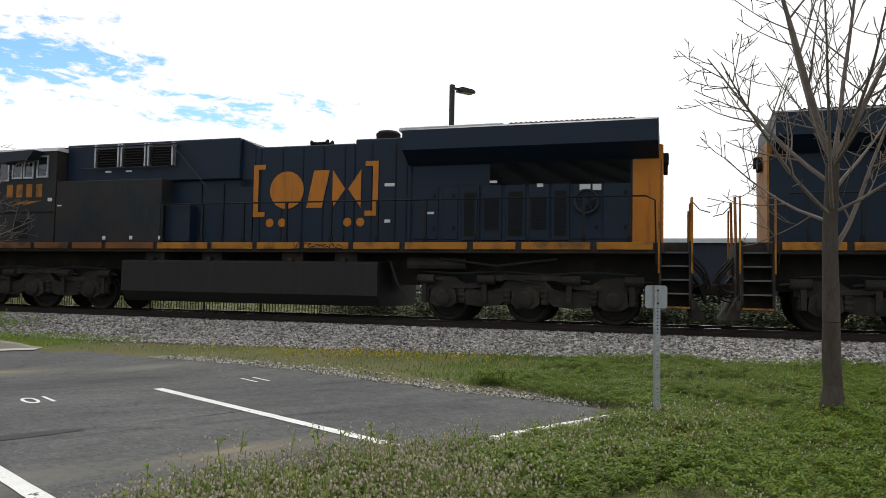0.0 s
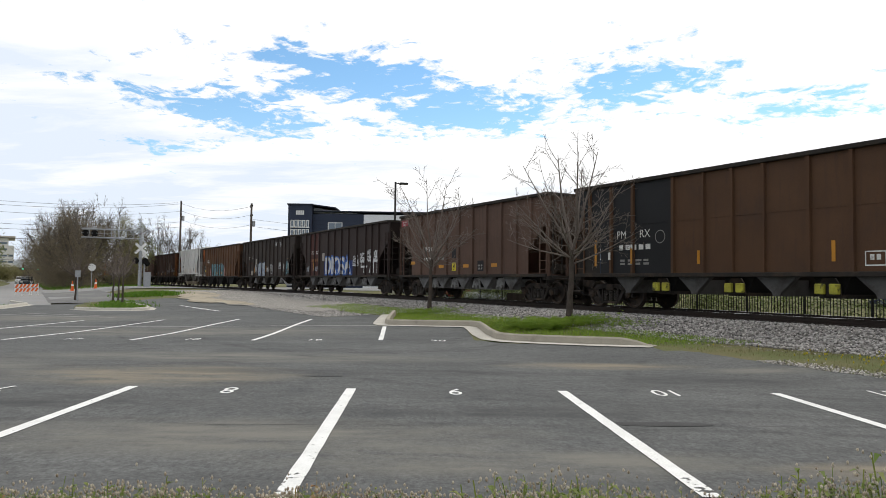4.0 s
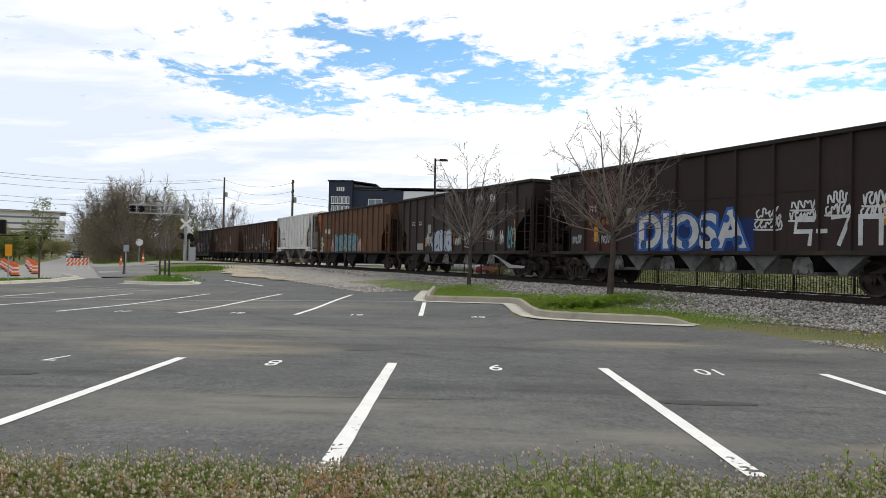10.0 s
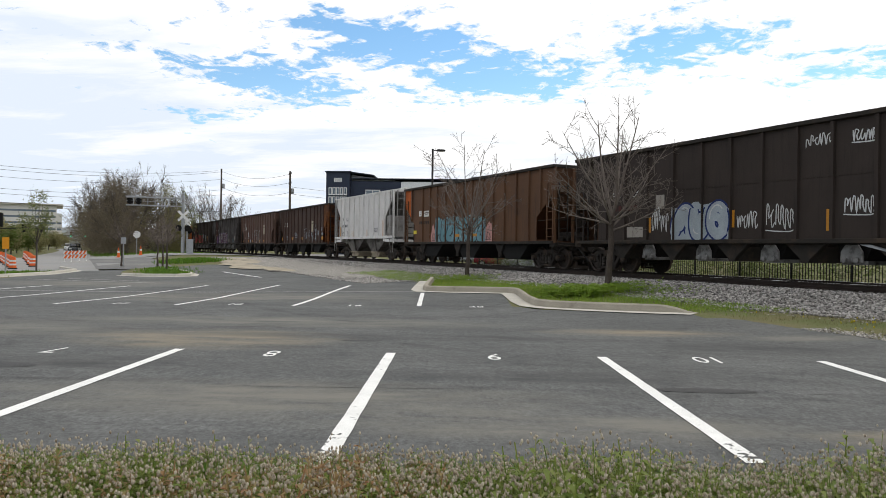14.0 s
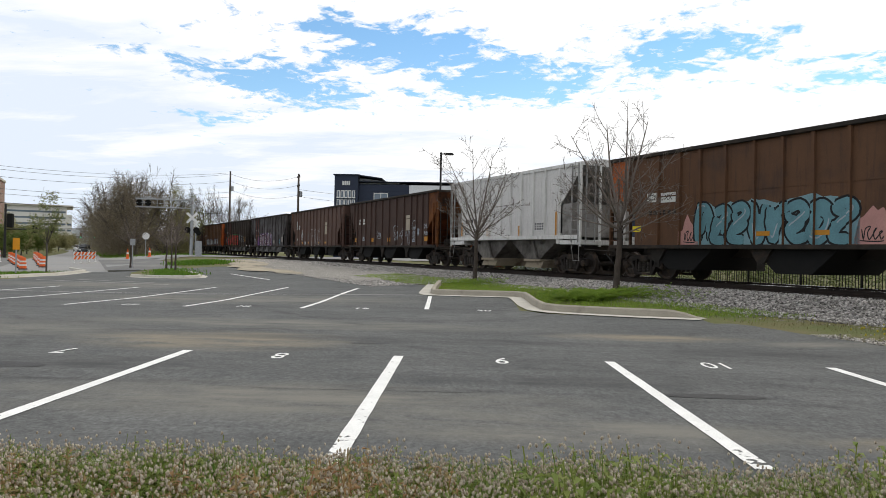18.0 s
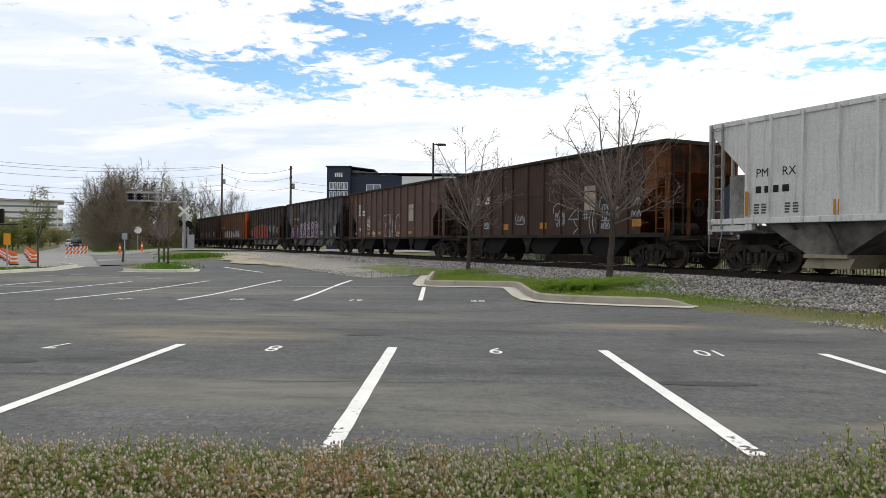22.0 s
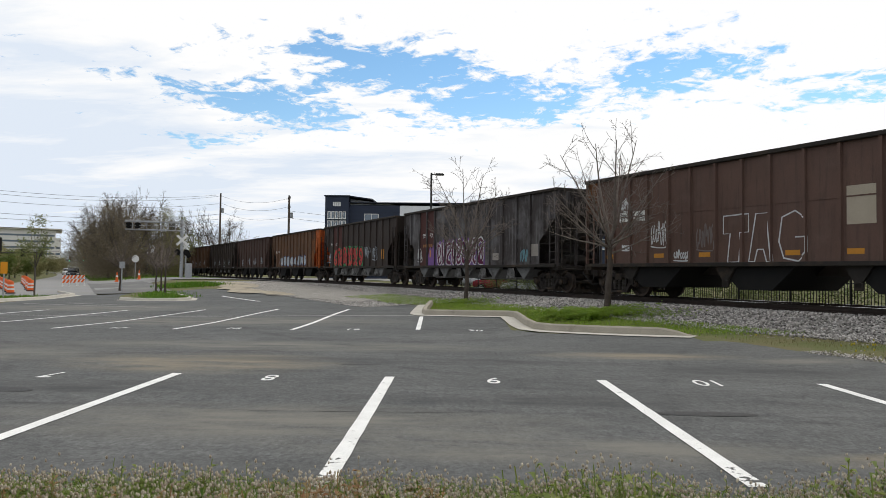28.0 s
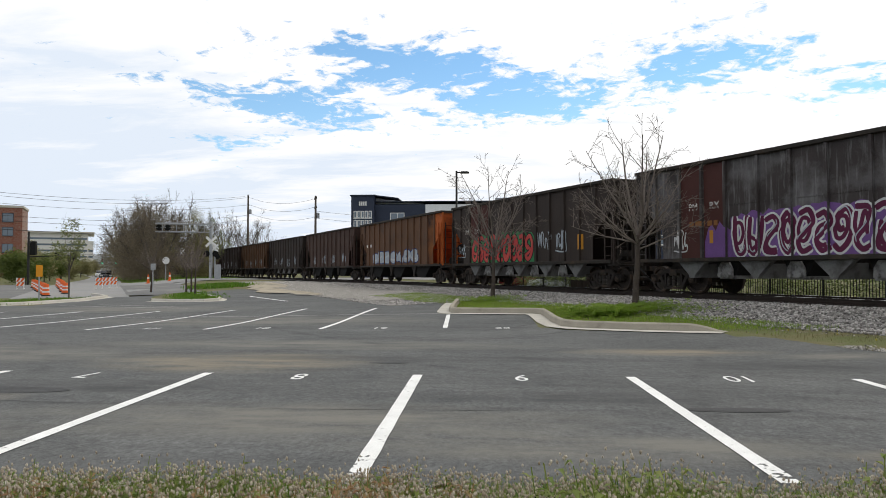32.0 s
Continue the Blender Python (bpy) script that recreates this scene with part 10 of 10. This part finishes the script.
def leafy_tree(x, y, height, width, trunk_h, mat, seed, label, clumps=60, per=70, size=0.16, name="tree", slim=0.55, twigs=0, skirt=0.5, girth=0.018, droop=0.09):
    """A tree in early leaf: trunk, limbs and a ragged crown of many small leaves with gaps."""
    rng = random.Random(seed)
    z = ground_z(x, y)
    tree = tagged(thing(name, pose(x, y, z)), label, "tree", "street trees")
    bm = B()
    r0 = height * girth
    tube(bm, (0, 0, -0.1), (0, 0, trunk_h), r0 * 1.2, r0, 10, False)
    limbs, centres = [], []
    for k in range(11):
        a, el = rng.uniform(0, math.tau), rng.uniform(0.45, 1.35)
        ln = (height - trunk_h) * rng.uniform(0.6, 0.98)
        e = Vector((math.cos(a) * math.cos(el) * width, math.sin(a) * math.cos(el) * width, trunk_h + ln * math.sin(el)))
        o = Vector((0, 0, trunk_h * rng.uniform(0.8, 1.0)))
        m = o.lerp(e, 0.5) + Vector((0, 0, -0.08 * ln))
        tube(bm, o, m, r0 * 0.55, r0 * 0.3, 6, False)
        tube(bm, m, e, r0 * 0.3, r0 * 0.06, 5, False)
        limbs.append((o, m, e))
        for _ in range(6):
            t = m.lerp(e, rng.uniform(0.0, 1))
            f = t + Vector((rng.gauss(0, 0.13) * width, rng.gauss(0, 0.13) * width, rng.gauss(0.05, 0.07) * height))
            tube(bm, t, f, r0 * 0.12, r0 * 0.03, 4, False)
            centres.append(f)
    part("trunk", bm, M["bark_far"], tree)
    cs = []
    for k in range(clumps):
        o, m, e = rng.choice(limbs)
        c = rng.choice(centres) if rng.random() < 0.6 else m.lerp(e, rng.uniform(0.1, 1.05))
        cs.append((c.x + rng.gauss(0, 0.05) * width, c.y + rng.gauss(0, 0.05) * width, max(skirt, c.z - abs(rng.gauss(0, droop)) * height), width * 0.115))
    if twigs:
        bm = B()
        for k in range(twigs):
            o, m, e = rng.choice(limbs)
            a = m.lerp(e, rng.uniform(0.2, 1.0)) if rng.random() < 0.5 else rng.choice(centres)
            out = Vector((a.x, a.y, (a.z - trunk_h) * 0.8)).normalized()
            d = (out + Vector((rng.gauss(0, 0.5), rng.gauss(0, 0.5), rng.gauss(0.25, 0.35)))).normalized()
            ln = height * rng.uniform(0.05, 0.14)
            mid = a + d * ln * 0.5 + Vector((0, 0, 0.06 * ln))
            tube(bm, a, mid, 0.020, 0.013, 3, False)
            tube(bm, mid, a + d * ln, 0.013, 0.006, 3, False)
            for _ in range(2):
                f = (d + Vector((rng.gauss(0, 0.6), rng.gauss(0, 0.6), rng.gauss(0.1, 0.5)))).normalized()
                tube(bm, mid, mid + f * ln * rng.uniform(0.3, 0.6), 0.011, 0.006, 3, False)
        part("twig_spray", bm, M["bark_far"], tree)
    shapes = []
    r2 = np.random.default_rng(seed)
    for _ in range(8):
        n = r2.normal(0, 1, 3)
        n /= np.linalg.norm(n)
        u = np.cross(n, (0.2, 0.5, 0.8))
        u /= np.linalg.norm(u)
        w = np.cross(n, u)
        shapes.append((np.array([-u, -w * slim, u, w * slim]), np.array([(0, 1, 2, 3)])))
    ob = scatter("crown", leaf_quads(cs, per, 1.0, size, seed), shapes, mat, "", "", seed)
    del ob["kind"]
    ob.parent = tree
    return tree


rng = random.Random(90)
TANGLED = "large tangled tree in sparse brownish leaf beside the street"
for k, (x, y, h, w) in enumerate(((-41.5, 86.3, 11.0, 4.8), (-47.0, 93.1, 11.0, 5.2), (-40.0, 90.5, 10.2, 4.2), (-55.5, 107.7, 12.2, 5.4), (-50.0, 103.0, 11.5, 5.0), (-63.0, 119.0, 11.5, 5.2), (-68.5, 130.0, 11.0, 5.2), (-75.0, 143.0, 11.0, 5.0), (-83.0, 156.0, 10.5, 5.0), (-91.0, 172.0, 10.0, 5.0))):
    leafy_tree(x, y, h, w, 0.9, M["leaf_dull"] if k % 4 != 2 else M["leaf_olive"], 100 + k, TANGLED, 150 if k < 5 else 110, 230 if k < 5 else 150, 0.12, slim=0.14, twigs=650 if k < 5 else 200, skirt=0.5, droop=0.2)
# fresh green tree behind the signal, then bare ones along the rails
for k, (x, y, h, w) in enumerate(((-39.0, 96.0, 10.2, 2.2), (-41.8, 104.0, 9.6, 2.4))):
    leafy_tree(x, y, h, w, 2.0, M["leaf_spring"], 130 + k, "slender tree in pale spring leaf beyond the rails", 60, 60, 0.10, slim=0.3, twigs=160)
for k, (x, y, h, w) in enumerate(((-44.5, 117.0, 10.6, 4.8), (-44.0, 124.0, 11.0, 5.0), (-46.0, 138.0, 11.0, 5.0), (-45.5, 148.0, 9.2, 4.6), (-42.0, 150.0, 8.0, 3.0), (-38.0, 152.0, 7.0, 3.0))):
    leafy_tree(x, y, h, w, 2.2, M["leaf_dull"] if k % 3 else M["leaf_spring"], 140 + k, "bare twiggy tree with few spring leaves beyond the rails", 40, 22, 0.10, slim=0.3, twigs=420)
p = on_track(-118, 24)
leafy_tree(p.x, p.y, 11.0, 2.2, 6, M["leaf_pine"], 150, "dark evergreen tree behind the utility pole", 40, 90, 0.16)
leafy_tree(-22.9, 37.5, 4.6, 1.3, 1.7, M["leaf_spring"], 151, "young street tree in pale spring leaf", 34, 40, 0.055, girth=0.009)
leafy_tree(-33, 39, 5.0, 1.8, 1.8, M["leaf_olive"], 152, "young street tree in olive leaf", 30, 60, 0.09, girth=0.011)
for k in range(9):
    s = -66 - 14 * k
    p = on_track(s, -37 - rng.uniform(0, 3) - 0.02 * (-s))
    leafy_tree(p.x, p.y, rng.uniform(4.5, 6.0), rng.uniform(2.2, 3.0), 1.5, M["leaf_spring"] if k % 2 else M["leaf_olive"], 160 + k, "small street tree in fresh olive leaf", 36, 70, 0.14)

for k, (s, q) in enumerate(((-198, -24.5), (-188, -27.5), (-206, -21.6), (-178, -30.0), (-224, -19.0), (-168, -27.2), (-216, -26.5))):
    p = on_track(s, q)
    leafy_tree(p.x, p.y, 5.4 - 0.25 * (k % 3), 3.0, 1.3, M["leaf_olive"] if k % 3 else M["leaf_spring"], 190 + k, "small street tree in dull olive leaf", 44, 110, 0.17)
for k, (x, y, h, w) in enumerate(((-49.0, 72.5, 4.2, 2.6), (-53.0, 78.5, 4.3, 2.6), (-56.5, 86.0, 4.4, 2.8), (-60.5, 93.5, 4.4, 2.8), (-65.5, 102.5, 4.4, 3.0), (-71.5, 115.0, 4.6, 3.0), (-80.0, 131.5, 4.6, 3.2), (-92.5, 156.0, 4.6, 3.4), (-108.0, 185.5, 4.6, 3.6))):
    leafy_tree(x, y, h, w, 0.8, M["leaf_olive"] if k % 3 else M["leaf_hedge"], 210 + k, "low rounded street tree in dull olive leaf beside the street", 80, 120, 0.12, slim=0.4, skirt=0.4)
# hedge behind the fence, seen under the cars
rng = np.random.default_rng(170)
cs = []
for k in range(1000):
    p = on_track(rng.uniform(-45, 22), 7.6 + rng.normal(0, 0.5))
    cs.append((p.x, p.y, ground_z(p.x, p.y) + rng.uniform(0.15, 0.95), 0.4))
shapes = [(np.array([(-1, 0, -0.2), (0, -0.5, 0.1), (1, 0, 0.3), (0, 0.5, 0.0)]), np.array([(0, 1, 2, 3)])), (np.array([(0, -1, 0.2), (0.5, 0, -0.2), (0, 1, 0.3), (-0.5, 0, 0.4)]), np.array([(0, 1, 2, 3)]))]
scatter("hedge", leaf_quads(cs, 60, 0.8, 0.06, 171), shapes, M["leaf_hedge"], "overgrown green hedge behind the picket fence", "hedge", 172)
# shrubs added to darken the gap under the locomotive, shade in their colour
cs = []
for k in range(950):
    p = on_track(rng.uniform(-11, 24), 4.9 + rng.normal(0, 0.25))
    cs.append((p.x, p.y, ground_z(p.x, p.y) + rng.uniform(0.0, 0.75), 0.28))
scatter("shrubs", leaf_quads(cs, 70, 0.8, 0.06, 181), shapes, M["leaf_shade"], "low shrubs along the ballast shoulder, train shade in their dark green", "shrubs", 182)
# far woods along the horizon, greyed by haze in their leaf colour
cs = []
for k in range(900):
    a = rng.uniform(-1.75, 1.0)
    r = rng.uniform(380, 620)
    if 0.47 < a < 0.66:
        r += 250
    cs.append((-math.sin(a) * r, math.cos(a) * r, 0.2 + rng.uniform(0, 1) ** 1.5 * 6.5, 4.5))
scatter("far_woods", leaf_quads(cs, 70, 0.8, 1.3, 173), shapes, M["leaf_far_haze"], "woods along the horizon, haze mixed into their grey-green", "woods", 174)


# ---- the railway track ----
track = tagged(thing("railway_track"), "steel rails on dark wooden sleepers in ballast", "railway track", kind="structure")
RAIL_PROFILE = [(-0.07, -0.172), (0.07, -0.172), (0.07, -0.16), (0.012, -0.14), (0.012, -0.045), (0.036, -0.034), (0.037, -0.006), (0.03, 0.0), (-0.03, 0.0), (-0.037, -0.006), (-0.036, -0.034), (-0.012, -0.045), (-0.012, -0.14), (-0.07, -0.16)]
for q in (-0.753, 0.753):
    s = 60.0
    while s > -224:
        ln = 11.9
        n = 6
        bm = B()
        rings = []
        for k in range(n + 1):
            ss = s - (ln - 0.008) * k / n
            rings.append([bm.verts.new(on_track(ss, q + a, RAIL + b)) for a, b in RAIL_PROFILE])
        m = len(RAIL_PROFILE)
        for r0, r1 in zip(rings, rings[1:]):
            for k in range(m):
                f = bm.faces.new((r0[k], r0[(k + 1) % m], r1[(k + 1) % m], r1[k]))
                f.material_index = 1 if k in (6, 7, 8) else 0
        bmesh.ops.recalc_face_normals(bm, faces=bm.faces[:])
        part("rail", bm, [M["steel_rail"], M["rail_top"]], track)
        s -= ln
bm = B()
box(bm, -0.11, 0.11, -1.30, 1.30, -0.14, 0.0, 0.012)
first = part("sleeper", bm, M["tie"], track)
rng = random.Random(11)
s, k = 24.0, 0
while s > -110:
    p = on_track(s, 0, RAIL - 0.175)
    m = pose(p.x, p.y, p.z + rng.uniform(-0.012, 0.006), 0, 0, math.degrees(math.atan2(DY, DX)) + rng.uniform(-1.2, 1.2))
    if k == 0:
        first.matrix_basis = m
    else:
        share("sleeper", first, track, m)
    s -= 0.52
    k += 1
bm = B()
for a in (-0.753, 0.753):
    box(bm, -0.09, 0.09, a - 0.17, a + 0.17, 0.0, 0.014)
    for d in (-0.11, 0.11):
        box(bm, -0.05, -0.02, a + d - 0.015, a + d + 0.015, 0.0, 0.045)
        box(bm, 0.03, 0.06, a + d - 0.015, a + d + 0.015, 0.0, 0.045)
plate0 = part("tie_plate", bm, M["steel_rail"], track)
s, k = 24.0, 0
while s > -70:
    p = on_track(s, 0, RAIL - 0.178)
    m = pose(p.x, p.y, p.z, 0, 0, math.degrees(math.atan2(DY, DX)))
    if k == 0:
        plate0.matrix_basis = m
    else:
        share("tie_plate", plate0, track, m)
    s -= 0.52
    k += 1


def stone_shapes(n, seed):
    rng = np.random.default_rng(seed)
    out = []
    f = np.array([(0, 2, 4), (2, 1, 4), (1, 3, 4), (3, 0, 4), (2, 0, 5), (1, 2, 5), (3, 1, 5), (0, 3, 5)])
    for _ in range(n):
        v = np.array([(1, 0, 0), (-1, 0, 0), (0, 1, 0), (0, -1, 0), (0, 0, 1), (0, 0, -1)], float)
        v = v * rng.uniform(0.6, 1.15, (6, 1)) * (1.0, 0.8, 0.62) + rng.normal(0, 0.22, (6, 3))
        out.append((v, f))
    return out


def ballast_places(n, s0, s1, q0, q1, lo, hi, seed, sink=0.2):
    rng = np.random.default_rng(seed)
    rows = []
    for _ in range(n):
        s, q = rng.uniform(s0, s1), rng.uniform(q0, q1)
        p = on_track(s, q)
        r = rng.uniform(lo, hi)
        rows.append((p.x, p.y, ground_z(p.x, p.y) + r * sink, r, rng.uniform(0, 6.3)))
    return rows


rows = ballast_places(46000, -26, 10, -5.1, -0.95, 0.016, 0.052, 1, 0.4) + ballast_places(12000, -60, -26, -4.8, -0.95, 0.032, 0.065, 2, 0.35) + ballast_places(4000, -40, 10, -0.6, 2.2, 0.03, 0.05, 3) + ballast_places(34000, -60, -26, -8.9, -4.6, 0.020, 0.050, 14, 0.35) + ballast_places(1500, -30, 9, -5.6, -4.6, 0.012, 0.028, 4)
scatter("ballast_stones", rows, stone_shapes(10, 5), M["stones"], "loose grey and buff crushed stones", "ballast", 6)
rows = []
rng = np.random.default_rng(8)
for _ in range(2600):
    y = rng.uniform(4.7, 13.0)
    x = lot_span(y)[1] + abs(rng.normal(0, 0.30)) - 0.06
    rows.append((x, y, ground_z(x, y) + 0.006, rng.uniform(0.008, 0.026), rng.uniform(0, 6.3)))
scatter("edge_gravel", rows, stone_shapes(6, 9), M["stones"], "loose gravel along the asphalt's broken edge", "gravel", 10)


def motions():
    for ob, c, turn, ws in movers:
        walk(ob, [(float(t), on_rails(c + run(t), turn)) for t in range(0, 33)])
    for ob, c, turn, ws in movers:
        for w, r in ws:
            base = w.matrix_basis.copy()
            n = 250
            walk(w, [(32.0 * k / n, base @ Matrix.Rotation((1 if turn == 0 else -1) * run(32.0 * k / n) / r, 4, "Y")) for k in range(n + 1)])


motions()
